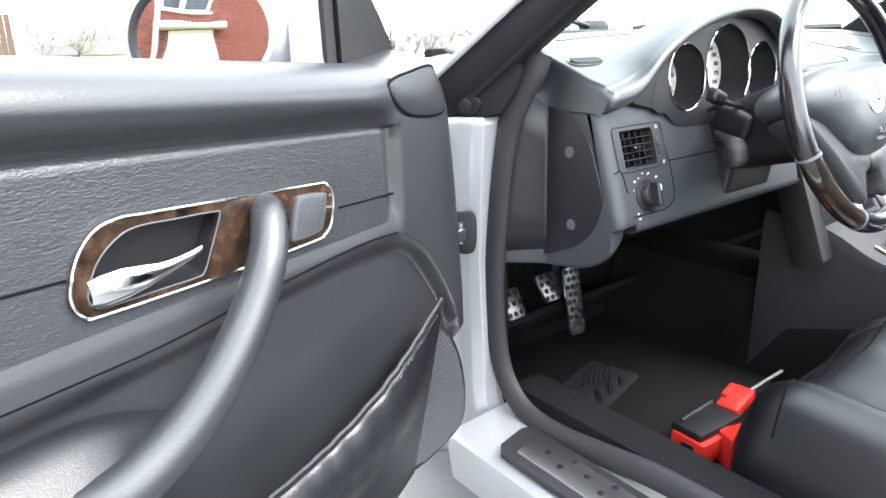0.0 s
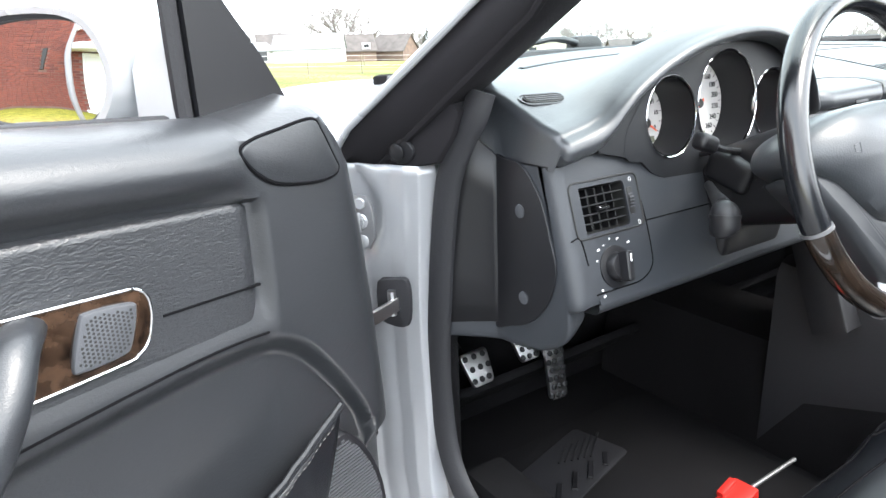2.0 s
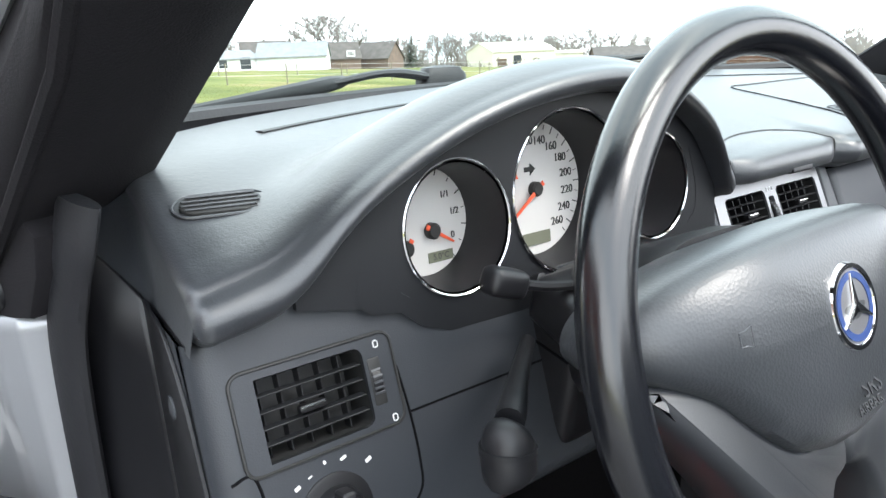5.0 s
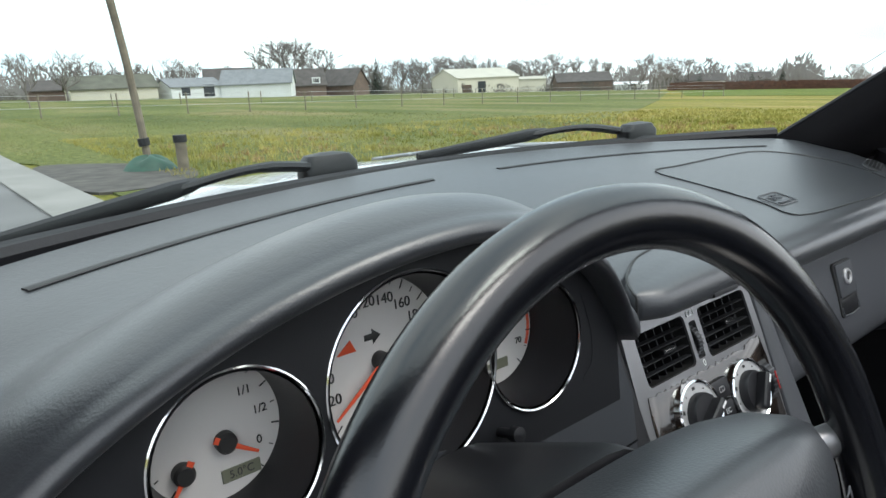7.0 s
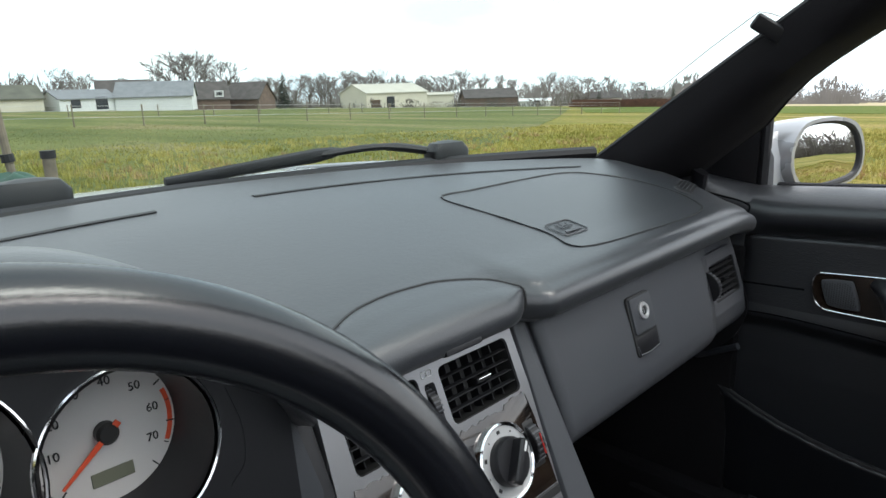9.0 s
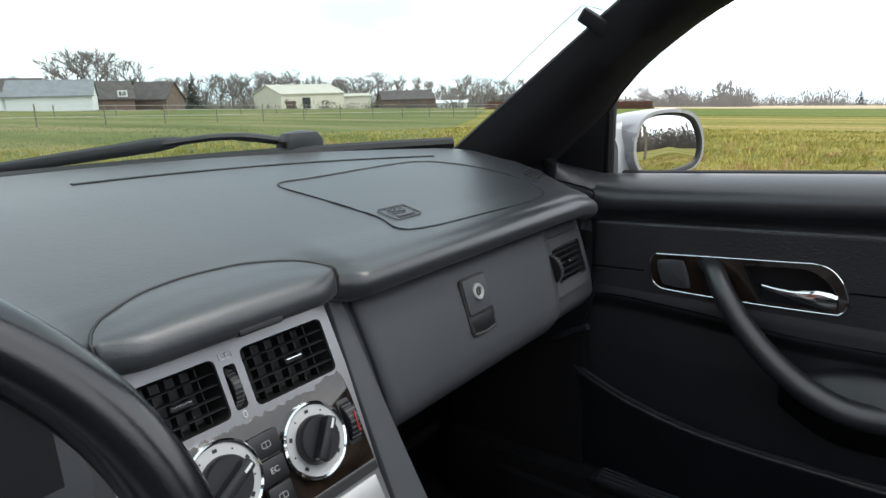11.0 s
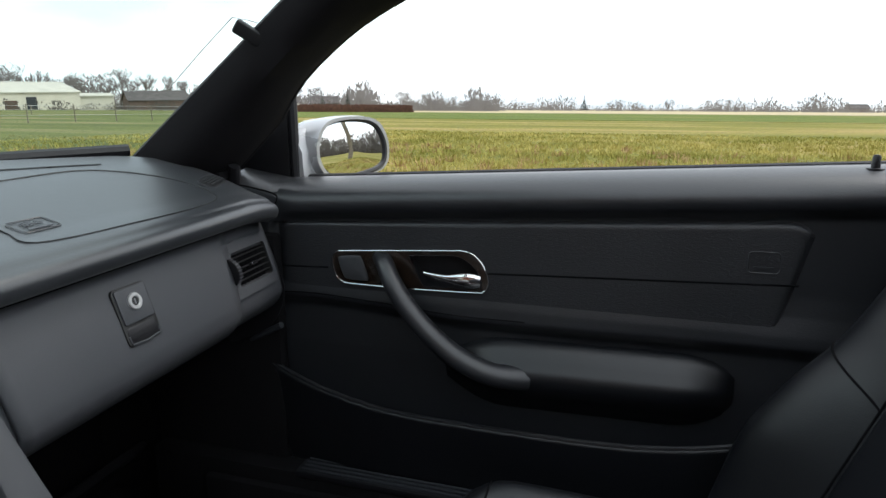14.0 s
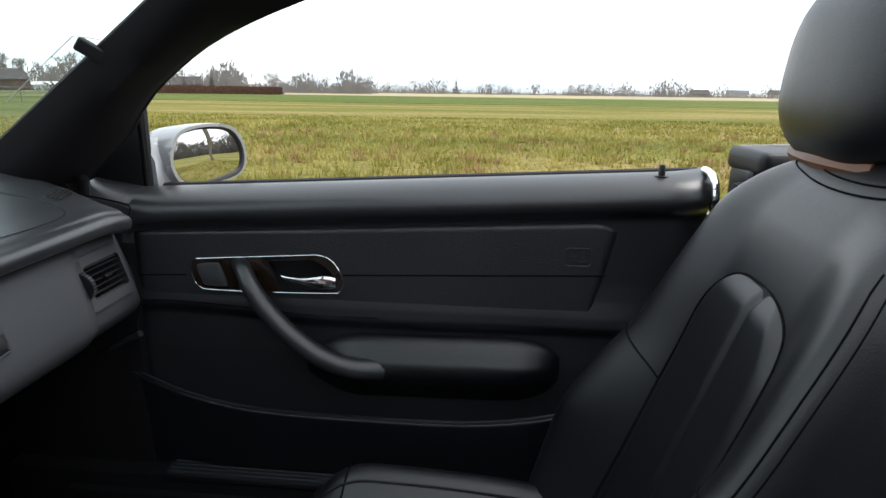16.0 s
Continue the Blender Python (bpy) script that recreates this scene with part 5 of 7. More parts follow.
for i, (a, b, w) in enumerate(((-0.085, -0.03, 0.05), (-0.05, -0.025, 0.045), (-0.005, -0.03, 0.05), (0.04, -0.035, 0.05), (0.085, -0.04, 0.04))):
    part("raised_mark", box(hm @ pose(a, b, 0.005, 0, 0, 30), (w, 0.010, 0.004), 0.001, 1), BLACK, pad)


def sill_plate(s):
    p = thing("sill_plate", "brushed metal sill plate with round holes", "sill plate", "sill plates", (s * 0.79, -0.35, 0.205))
    m = pose(s * 0.822, -0.42, 0.206, 0, 0, 0)
    base = [(-s * 0.047, -0.49), (s * 0.047, -0.49), (s * 0.047, 0.462), (s * 0.030, 0.480), (-s * 0.026, 0.492), (-s * 0.047, 0.485)]
    part("rubber_base", plate(m, base, 0.004, 0.002, -0.006), RUBBER, p, "black rubber base")
    top = [(-s * 0.029, -0.46), (s * 0.028, -0.46), (s * 0.028, 0.443), (-s * 0.029, 0.458)]
    part("plate", plate(m @ pose(0, 0, 0.004), top, 0.003, 0.001), STEEL, p, "brushed metal plate")
    for i in range(10):
        for k in ((0,) if i % 2 == 0 else (-1, 1)):
            part("stud", disc_rings(m @ pose(-s * (0.008 + k * 0.013), 0.409 - 0.0405 * i - 0.003 * k, 0.007), [(0.0055, 0), (0.0055, 0.0008), (0.0042, 0.0012), (0.0005, 0.0005)], 14), BLACK, p)


for s in (-1, 1):
    sill_plate(s)


def door_aperture_seal(s):
    pts = [(0.7335, 0.097, 0.828), (0.741, 0.104, 0.797), (0.748, 0.122, 0.765), (0.757, 0.146, 0.70), (0.762, 0.166, 0.55), (0.764, 0.174, 0.42), (0.764, 0.160, 0.30), (0.764, 0.125, 0.240), (0.763, 0.075, 0.214), (0.760, 0.0, 0.210), (0.757, -0.10, 0.222), (0.753, -0.22, 0.232), (0.75, -0.60, 0.232), (0.75, -1.15, 0.232)]
    ob = part("door_seal", tube(spline([(s * x, y, z) for x, y, z in pts], 6), 0.019, 12, flat=0.45, up=(-s * 0.85, 0.5, 0)), RUBBER)
    tagged(ob, "black rubber seal round the door opening", "door seal", "door seals")


for s in (-1, 1):
    door_aperture_seal(s)
rib = thing("sill_cover", "black ribbed plastic cover on the passenger sill", "sill cover", at=(0.70, -0.55, 0.26))
part("base", box(pose(0.705, -0.55, 0.262), (0.075, 1.05, 0.012), 0.004, 2), BLACK, rib)
for i in range(6):
    part("rib", box(pose(0.676 + 0.0115 * i, -0.55, 0.270), (0.0055, 1.03, 0.006), 0.0018, 2), FASCIA_GREY, rib)

lock = thing("steering_lock", "red and black steering lock lying on the floor", "steering lock", at=(-0.49, -0.10, 0.13))
lm = frame_of((-0.508, -0.104, 0.136), (0.97, -0.05, -0.035), (0.05, 1, 0))
part("red_body", box(lm @ pose(0.0, -0.004, 0.024), (0.125, 0.066, 0.040), 0.004), RED, lock, "red plastic body")
part("black_top", box(lm @ pose(0.002, 0.004, 0.050), (0.118, 0.062, 0.016), 0.005), BLACK, lock, "black top")
part("black_rib", tube([lm @ Vector((-0.045, 0.022, 0.060)), lm @ Vector((0.055, 0.030, 0.062))], 0.004, 8), RUBBER, lock)
part("red_end", box(lm @ pose(0.016, -0.090, 0.022, 0, 0, -20), (0.085, 0.125, 0.060), 0.006), RED, lock)
part("red_end_face", box(lm @ pose(-0.0635, -0.006, 0.026), (0.002, 0.024, 0.018), 0.0005, 1), BLACK, lock, "dark print on the end")
part("red_hook", box(lm @ pose(0.100, 0.010, 0.058, 0, -12, 8), (0.075, 0.042, 0.022), 0.005), RED, lock)
part("red_tab", box(lm @ pose(0.100, 0.026, 0.072, 0, -12, 8), (0.040, 0.012, 0.012), 0.003), RED, lock)
part("bar", tube([lm @ Vector((0.10, 0.012, 0.060)), lm @ Vector((0.27, 0.018, 0.068))], 0.0035, 10), SATIN, lock, "thin steel bar")


# ================================================================ doors
def door_place(side):
    """Local s runs from the hinge to the latch, n into the cabin, z up."""
    if side > 0:
        return lambda s, n, z: Vector((0.746 - n, 0.16 - s, z))
    u, w = Vector((-0.94, -0.342, 0)), Vector((0.342, -0.94, 0))
    o = Vector((-0.929, 0.080, 0.028))
    return lambda s, n, z: o + u * s + w * n + Vector((0, 0, z))


def belt(s):
    return 0.789 + 0.055 * s + 0.022 * max(0.0, 1 - s / 0.13)


def edge_shift(z):
    """How far the hinge-side edge of the lining reaches forward of s = 0."""
    return linear(z, [(0.27, -0.055), (0.40, -0.045), (0.566, -0.031), (0.642, -0.023), (0.737, -0.008), (0.765, 0.006), (0.80, 0.034)])


DOOR_PROFILE = [(-0.095, -0.030), (-0.092, -0.004), (-0.07, 0.003), (-0.035, 0.003), (-0.005, -0.003), (0.016, -0.014), (0.026, -0.028), (0.027, -0.041), (0.018, -0.053), (0.004, -0.060), (0.0, -0.066)]


POCKET = [(p.x, p.y) for p in spline([(0.070, 0.485, 0), (0.10, 0.474, 0), (0.185, 0.442, 0), (0.26, 0.420, 0), (0.36, 0.402, 0), (0.50, 0.396, 0), (0.75, 0.398, 0), (0.90, 0.418, 0), (1.02, 0.45, 0)], 6)]


def build_door(side):
    P = door_place(side)
    drv = side < 0
    name = "car_door"
    d = thing(name, "open driver's door with dark grey leather lining" if drv else "closed passenger door with black leather lining", "car door", "car doors", tuple(P(0.6, -0.05, 0.25)))
    # lining: one skin from the window ledge to the foot of the door
    low = [(linear(z, [(0.26, 0.006), (0.40, 0.014), (0.50, 0.018), (0.55, 0.016), (0.60, 0.012), (0.63, 0.004), (0.66, 0.0)]), z) for z in [0.755] + span(0.71, 0.614, 24) + span(0.61, 0.43, 48) + [0.41, 0.38, 0.35, 0.32, 0.29, 0.26]] + [(-0.02, 0.245), (-0.055, 0.243)]

    trim_edge = soft2d([(-0.139, 0.006), (-0.137, 0.017), (-0.129, 0.0245), (-0.115, 0.0265), (0.0, 0.0345), (0.075, 0.0395), (0.100, 0.0410), (0.120, 0.036), (0.136, 0.020), (0.146, -0.004), (0.1455, -0.018), (0.138, -0.0275), (0.122, -0.0305), (0.0, -0.0335), (-0.105, -0.0330), (-0.122, -0.0300), (-0.132, -0.0215), (-0.1375, -0.006)], 5)
    cut = grown(trim_edge, -0.006)

    def dent(s, z):
        """The skins are cut in behind the trim plate, to give room for the handle's recess."""
        a, b = s - 0.39, z - 0.6575
        return 0.034 if -0.14 < a < 0.15 and -0.04 < b < 0.045 and inside((a, b), cut) else 0.0

    proud = 0.016   # the front strip stands out as far as the ledge

    def smooth_step(q):
        q = min(1.0, max(0.0, q))
        return q * q * (3 - 2 * q)

    def crease(s):
        return curve(s, [(0.03, 0.40), (0.045, 0.460), (0.077, 0.530), (0.105, 0.570), (0.135, 0.588), (0.2, 0.592), (0.335, 0.586), (0.5, 0.575), (1.06, 0.58), (1.07, 0.4)])

    def skin(u, v):
        s = u
        front = max(0.0, 1 - s / 0.12)
        if v < len(DOOR_PROFILE):
            n, dz = DOOR_PROFILE[v]
            z = belt(s) + dz
            if dz < -0.01:
                n = lerp(n, proud, smooth_step((0.200 - s) / 0.075))
        else:
            n, z = low[v - len(DOOR_PROFILE)]
            if v == len(DOOR_PROFILE):
                z = belt(s) - 0.072
            n = lerp(n, proud, smooth_step((0.142 - s) / 0.016) * smooth_step((z - 0.42) / 0.10))
            if z > 0.25:
                q = min(1.0, max(0.0, (crease(s) - z + 0.006) / 0.030))
                n -= 0.021 * q * q * (3 - 2 * q)
        rear = max(0.0, (s - 1.10) / 0.07)
        n = n - 0.03 * front ** 8 - 0.04 * rear ** 2
        if s < 0.15:
            s += edge_shift(z) * (1 - s / 0.15) ** 1.5
        return P(s, n - dent(s, z), z)
    us = [0.0, 0.008, 0.016, 0.024] + span(0.030, 0.150, 48) + span(0.156, 0.24, 6) + span(0.246, 0.546, 60) + span(0.56, 1.08, 28) + [1.10, 1.12, 1.14, 1.155, 1.17]
    part("lining", sheet(skin, us, range(len(DOOR_PROFILE) + len(low))), DOORSKIN, d, "dark grained door lining", smooth=50)
    # outer skin
    def outer(u, v):
        z = lerp(0.235, belt(u) - 0.01, v)
        n = -0.105 - 0.045 * math.sin(v * math.pi * 0.8)
        return P(u, n, z)
    part("outer_skin", sheet(outer, span(-0.01, 1.19, 24), span(0, 1, 12)), WHITE_BODY, d, "pale silver outer skin", thick=0.004)
    for s0 in (0.012, 1.176):
        rings = [[P(s0 + k + (edge_shift(z) if s0 < 0.5 else 0), n, z) for n, z in ((-0.05, 0.25), (-0.05, belt(0.2) - 0.05), (-0.06, belt(0.2) - 0.02), (-0.10, belt(0.2) - 0.02), (-0.14, 0.5), (-0.105, 0.25))] for k in (-0.006, 0.006)]
        part("end_frame", loft(rings), PAINT, d, "silver painted door end")
    part("window_seal", tube([P(s, -0.098, belt(s) - 0.002) for s in span(0.10, 1.16, 30)], 0.007, 8), RUBBER, d, "black window seal")
    if drv:
        part("edge_seal", tube([P(edge_shift(z) + 0.004, -0.042, z) for z in span(0.69, 0.36, 16)], 0.009, 8), RUBBER, d, "black rubber seal on the hinge edge")
    # seams
    part("seam", tube([P(s, 0.0082, 0.640 + 0.042 * s) for s in span(0.140, 0.240, 8)], 0.0016, 5), SEAM, d)
    part("seam", tube([P(s, 0.0082, 0.640 + 0.040 * s) for s in span(0.535, 1.0, 24)], 0.0016, 5), SEAM, d)
    part("seam", tube([P(s, 0.0128, crease(s) + 0.008) for s in span(0.140, 0.60, 40)], 0.0013, 5), SEAM, d)
    # padded insert panel, softly raised
    def insert(u, v):
        s = lerp(0.132, lerp(0.985, 1.02, v), u)
        top = belt(s) - 0.0665
        bot = linear(s, [(0.132, 0.592), (0.19, 0.600), (0.25, 0.603), (0.33, 0.596), (0.41, 0.583), (0.55, 0.573), (0.75, 0.572), (1.02, 0.585)])
        near = min(u, 1 - u) * 0.888
        r = 0.026 if u < 0.5 else 0.042
        c = r - math.sqrt(max(0.0, r * r - (r - min(near, r)) ** 2))
        z = lerp(bot + c, top - c, v)
        e = min(1.0, u / 0.030, (1 - u) / 0.02, v / 0.07, (1 - v) / 0.05)
        e = math.sin(e * math.pi / 2)
        return P(s, -0.006 + 0.0145 * e - dent(s, z), z)
    us2 = [0, 0.001, 0.003, 0.006, 0.009, 0.012, 0.018, 0.025] + [0.03] + span(0.04, 0.12, 6) + span(0.125, 0.475, 70) + span(0.49, 0.96, 26) + [0.97, 0.975, 0.983, 0.988, 0.993, 0.997, 1.0]
    vs2 = [0, 0.015, 0.03, 0.05, 0.075] + span(0.10, 0.92, 34) + [0.95, 0.97, 0.985, 1.0]
    part("padded_insert", sheet(insert, us2, vs2), INSERT, d, "grained padded insert", smooth=50)
    edge = [insert(u, 0.0) for u in us2] + [insert(1.0, v) for v in vs2[1:]] + [insert(u, 1.0) for u in us2[::-1][1:]] + [insert(0.0, v) for v in vs2[::-1][1:-1]]
    part("seam", tube([p + P(0, 0.004, 0) - P(0, 0, 0) for p in edge], 0.0012, 5, True), SEAM, d)
    # wood trim with a chrome bead, tweeter grille, handle in its recess
    def tm(s, n, z):
        ex = (P(1, 0, 0) - P(0, 0, 0)).normalized()
        return frame_of(P(s, n, z), ex if side > 0 else -ex, (0, 0, 1))
    T = tm(0.39, 0.0085, 0.6575)
    toS = (lambda a: a) if side > 0 else (lambda a: -a)
    out = [(toS(a), b) for a, b in trim_edge]
    wood = BURL if drv else WOOD_DARK
    handle_hole = [(toS(a), b) for a, b in soft2d([(0.008, 0.0225), (0.014, 0.0265), (0.05, 0.0290), (0.088, 0.0310), (0.108, 0.024), (0.124, 0.010), (0.134, -0.010), (0.132, -0.0205), (0.12, -0.0245), (0.08, -0.0255), (0.042, -0.0265), (0.032, -0.024), (0.022, -0.006)], 5)]
    part("wood_trim", holed(T @ pose(0, 0, 0.004), out, [handle_hole], 0.006), wood, d, "burl wood trim plate")
    part("chrome_bead", band(T @ pose(0, 0, 0.004), out, 0.0012 if drv else 0.0010, 6), CHROME, d, "chrome bead round the trim")
    part("recess_bead", band(T @ pose(0, 0, 0.0045), handle_hole, 0.0008, 5), GREY if drv else BLACK, d)
    bm = add_loft(bmesh.new(), [[T @ Vector((a, b, 0.003)) for a, b in handle_hole], [T @ Vector((a * 1.0, b * 0.8, -0.018)) for a, b in handle_hole]], True, False)
    bm.faces.new([bm.verts.new(T @ Vector((a, b * 0.8, -0.018))) for a, b in handle_hole])
    part("handle_recess", bm, BLACK, d, "dark handle recess")
    lever = [(0.034, 0.0005, 0.0042, 0.006), (0.045, -0.001, 0.0045, 0.009), (0.060, -0.003, 0.0052, 0.011), (0.078, -0.005, 0.0070, 0.012), (0.092, -0.006, 0.0100, 0.012), (0.108, -0.007, 0.0125, 0.010), (0.124, -0.0085, 0.0125, 0.007), (0.133, -0.0095, 0.0105, 0.004)]
    rings = []
    for a, b, hh, c in lever:
        b2 = b - 0.002
        rings.append([T @ Vector((toS(a), b2 + hh * math.cos(k * math.pi / 6), c + 0.0042 * math.sin(k * math.pi / 6) * (1.0 if k < 7 else 0.4))) for k in range(12)])
    part("door_handle", loft(rings), CHROME, d, "chrome door handle", smooth=60)
    gr = [(toS(a), b) for a, b in soft2d([(-0.126, 0.010), (-0.120, 0.0165), (-0.090, 0.0195), (-0.082, 0.014), (-0.071, -0.019), (-0.077, -0.0250), (-0.108, -0.0240), (-0.117, -0.018)], 4)]
    g = part("tweeter_grille", plate(T @ pose(0, 0, 0.003), gr, 0.006, 0.002), GREY, d, "grey perforated tweeter grille")
    bm = bmesh.new()
    for i in range(17):
        for j in range(14):
            a, b = -0.127 + i * 0.0034, -0.026 + j * 0.0034 + (0.0017 if i % 2 else 0)
            if inside((toS(a), b), grown(gr, -0.004)):
                c = T @ pose(toS(a), b, 0.0092)
                vs = [bm.verts.new(c @ Vector((0.0012 * math.cos(k * math.pi / 3), 0.0012 * math.sin(k * math.pi / 3), 0.0))) for k in range(6)]
                bm.faces.new(vs)
    tagged(part("perforation", bm, INK, g, smooth=0), kind="stuff")
    # grab handle sweeping down into the armrest
    gp = spline([P(0.340, 0.004, 0.676), P(0.358, 0.030, 0.672), P(0.378, 0.048, 0.645), P(0.408, 0.056, 0.605), P(0.45, 0.060, 0.562), P(0.50, 0.058, 0.524), P(0.555, 0.050, 0.500), P(0.61, 0.030, 0.492)], 6)
    k = len(gp) - 1
    part("grab_handle", tube(gp, [lerp(0.0150, 0.0235 if drv else 0.021, (i / k)) for i in range(k + 1)], 16, flat=0.85), DOORSKIN, d, "padded grab handle", smooth=60)
    # armrest
    rings = []
    for s in span(0.46, 0.93, 30):
        t = (s - 0.46) / 0.47
        e = math.sin(min(1, 4 * t + 0.1) * math.pi / 2) * math.sqrt(max(0.02, 1 - max(0.0, 1 - (1 - t) / 0.22) ** 2))
        zt = 0.508 + 0.010 * t
        w, h = (0.056 if drv else 0.046) * e, lerp(0.25, 1.0, e)
        rings.append([P(s, n * w - 0.004 * (1 - e), zt + (z + 0.02) * h - 0.02) for n, z in ((0.0, 0.038), (0.25, 0.034), (0.5, 0.024), (0.70, 0.010), (0.88, -0.001), (0.98, -0.008), (1.0, -0.018), (0.94, -0.034), (0.70, -0.052), (0.25, -0.075), (0.0, -0.09))])
    part("armrest", loft(rings), LEATHER, d, "padded armrest", smooth=60)
    # map pocket of gathered leather
    def pocket(u, v):
        s = lerp(lerp(0.070, 0.155, v), 1.02, u)
        zt = linear(s, POCKET)
        z = lerp(zt, 0.26, v)
        out = 0.024 + (0.040 * math.sin(min(1.0, v * 1.4 + 0.25) * math.pi * 0.7) if drv else 0.020 * math.cos(v)) * math.sin(min(1, 4 * u + 0.1, 6 * (1 - u) + 0.05) * math.pi / 2)
        wr = (0.0006 + (0.0018 if drv else 0.0008) * math.exp(-((s - 0.26) / 0.11) ** 2)) * math.sin(s * 165 + 4 * v + 1.5 * math.sin(s * 37)) * math.exp(-((v - 0.14) / 0.18) ** 2)
        return P(s, out + wr, z)
    mp = part("map_pocket", sheet(pocket, span(0, 1, 110), span(0, 1, 16)), LEATHER, d, "gathered leather map pocket", smooth=70, thick=0.004)
    part("pocket_hem", tube([pocket(u, 0.0) for u in span(0, 1, 60)], 0.0045, 8), LEATHER, mp, "stitched pocket hem")
    bm = bmesh.new()
    for u in span(0.015, 0.975, 130):
        add_tube(bm, [pocket(u, 0.045) + P(0, 0.0012, 0) - P(0, 0, 0), pocket(u + 0.0042, 0.045) + P(0, 0.0012, 0) - P(0, 0, 0)], 0.0007, 4)
    tagged(part("stitching", bm, BLACK, mp, "black stitching along the hem"), kind="stuff")
    # speaker grille at the front foot
    sp = [(toS(a - 0.05), b - 0.34) for a, b in soft2d([(0.052, 0.440), (0.015, 0.425), (-0.018, 0.36), (-0.026, 0.29), (-0.005, 0.252), (0.09, 0.245), (0.165, 0.265), (0.150, 0.31), (0.10, 0.375)], 4)]
    SP = tm(0.076, 0.010, 0.34)
    gs = part("speaker_grille", plate(SP, sp, 0.010, 0.004, -0.03), BLACK, d, "black ribbed speaker grille")
    bm = bmesh.new()
    for j in range(44):
        b = -0.095 + j * 0.0045
        xs = [a for a in span(-0.09, 0.13, 90) if inside((toS(a), b), grown(sp, -0.008))]
        if len(xs) > 2:
            add_box(bm, SP @ pose(toS((xs[0] + xs[-1]) / 2), b, 0.0105), (xs[-1] - xs[0], 0.0020, 0.0016), 0.0, 1)
    tagged(part("rib", bm, GREY, gs), kind="stuff")
    # cap over the mirror mounting, and the sail in front of the window
    cp = [(toS(a), b) for a, b in soft2d([(0.022, 0.008), (0.008, 0.0145), (-0.020, 0.0195), (-0.052, 0.0245), (-0.066, 0.0235), (-0.073, 0.014), (-0.088, -0.016), (-0.0925, -0.026), (-0.086, -0.033), (-0.060, -0.035), (-0.016, -0.029), (0.006, -0.017), (0.020, -0.002)], 5)]
    C = tm(0.126, 0.0095, 0.768)
    part("mirror_cap", plate(C, cp, 0.0105, 0.002, -0.03), DOORSKIN, d, "smooth triangular cap")
    part("seam", band(C @ pose(0, 0, 0.0075), grown(cp, 0.0010), 0.0018, 5), SEAM, d)
    sail = [(0.012, 0.800), (0.126, 0.785), (0.127, 0.90), (0.127, 0.985), (0.120, 0.99), (0.108, 0.955), (0.082, 0.905), (0.045, 0.855)]
    part("window_sail", loft([[P(s, n, z) for s, z in sail] for n in (-0.096, -0.070)]), BLACK, d, "black triangular window sail")
    part("sail_seal", tube([P(0.134, -0.083, 0.79), P(0.134, -0.083, 0.90), P(0.134, -0.083, 0.985)], 0.009, 8), RUBBER, d)
    # lock pin and latch cap
    part("lock_pin", disc_rings(frame_of(P(1.085, -0.030, belt(1.085) + 0.0), (1, 0, 0), (0, 1, 0)), [(0.012, 0), (0.012, 0.002), (0.006, 0.003), (0.0055, 0.018), (0.004, 0.021), (0.0005, 0.0215)], 16), BLACK, d, "black lock pin")
    part("latch_plate", tube(spline([P(1.163, 0.010, belt(1.17) - 0.052), P(1.163, 0.017, belt(1.17) - 0.030), P(1.163, 0.008, belt(1.17) - 0.008), P(1.163, -0.02, belt(1.17) + 0.004), P(1.163, -0.06, belt(1.17) + 0.005)], 5), 0.0065, 10), CHROME, d, "bright end cap")
    part("raised_mark", band(tm(0.950, 0.0095, 0.712), rrect(0.044, 0.032, 0.006, 3), 0.0008, 4), DOORSKIN, d)
    writing("embossed_letters", "SRS", tm(0.950, 0.0092, 0.715), 0.016, DOORSKIN, d)
    part("raised_bar", box(tm(0.950, 0.0092, 0.7035), (0.028, 0.0035, 0.0012), 0, 1), DOORSKIN, d)
    # wing mirror
    def mir(a, b, c):
        return P(0.195 + c - 0.30 * a - 0.05 * b, (-0.235 if drv else -0.200) + 1.06 * a, 0.845 + 1.14 * b)
    shape = soft2d([(0.088, -0.028), (0.092, 0.012), (0.06, 0.048), (-0.02, 0.055), (-0.085, 0.042), (-0.112, 0.0), (-0.098, -0.042), (-0.03, -0.056), (0.05, -0.055)], 5)
    sec = [(1.0, 0.004), (1.02, -0.006), (1.0, -0.03), (0.92, -0.065), (0.72, -0.095), (0.4, -0.112), (0.05, -0.118)]
    rings = [[mir(a * k, b * k, h) for a, b in shape] for k, h in sec]
    bm = add_loft(bmesh.new(), [[mir(a * 0.9, b * 0.88, -0.008) for a, b in shape], [mir(a * 0.92, b * 0.9, 0.004) for a, b in shape]] + rings, True, False)
    mm = part("wing_mirror", bm, WHITE_BODY, d, "pale silver wing mirror housing", smooth=60)
    bm = bmesh.new()
    rings = [[mir(a * 0.905 * k, b * 0.885 * k, -0.0035 - 0.03 * a * k - 0.03 * b * k + 0.0036 * (1 - k * k)) for a, b in shape] for k in (1.0, 0.85, 0.7, 0.55, 0.4, 0.25, 0.1)]
    add_loft(bm, rings, True, False)
    bm.faces.new([bm.verts.new(p) for p in rings[-1]])
    bmesh.ops.remove_doubles(bm, verts=bm.verts[:], dist=1e-5)
    part("glass_rim", tube([mir(a * 0.91, b * 0.89, -0.002 - 0.03 * a - 0.03 * b) for a, b in shape], 0.0048, 6, True), RUBBER, mm, "black rim round the glass")
    part("mirror_glass", bm, MIRROR, mm, "mirror glass", smooth=80)
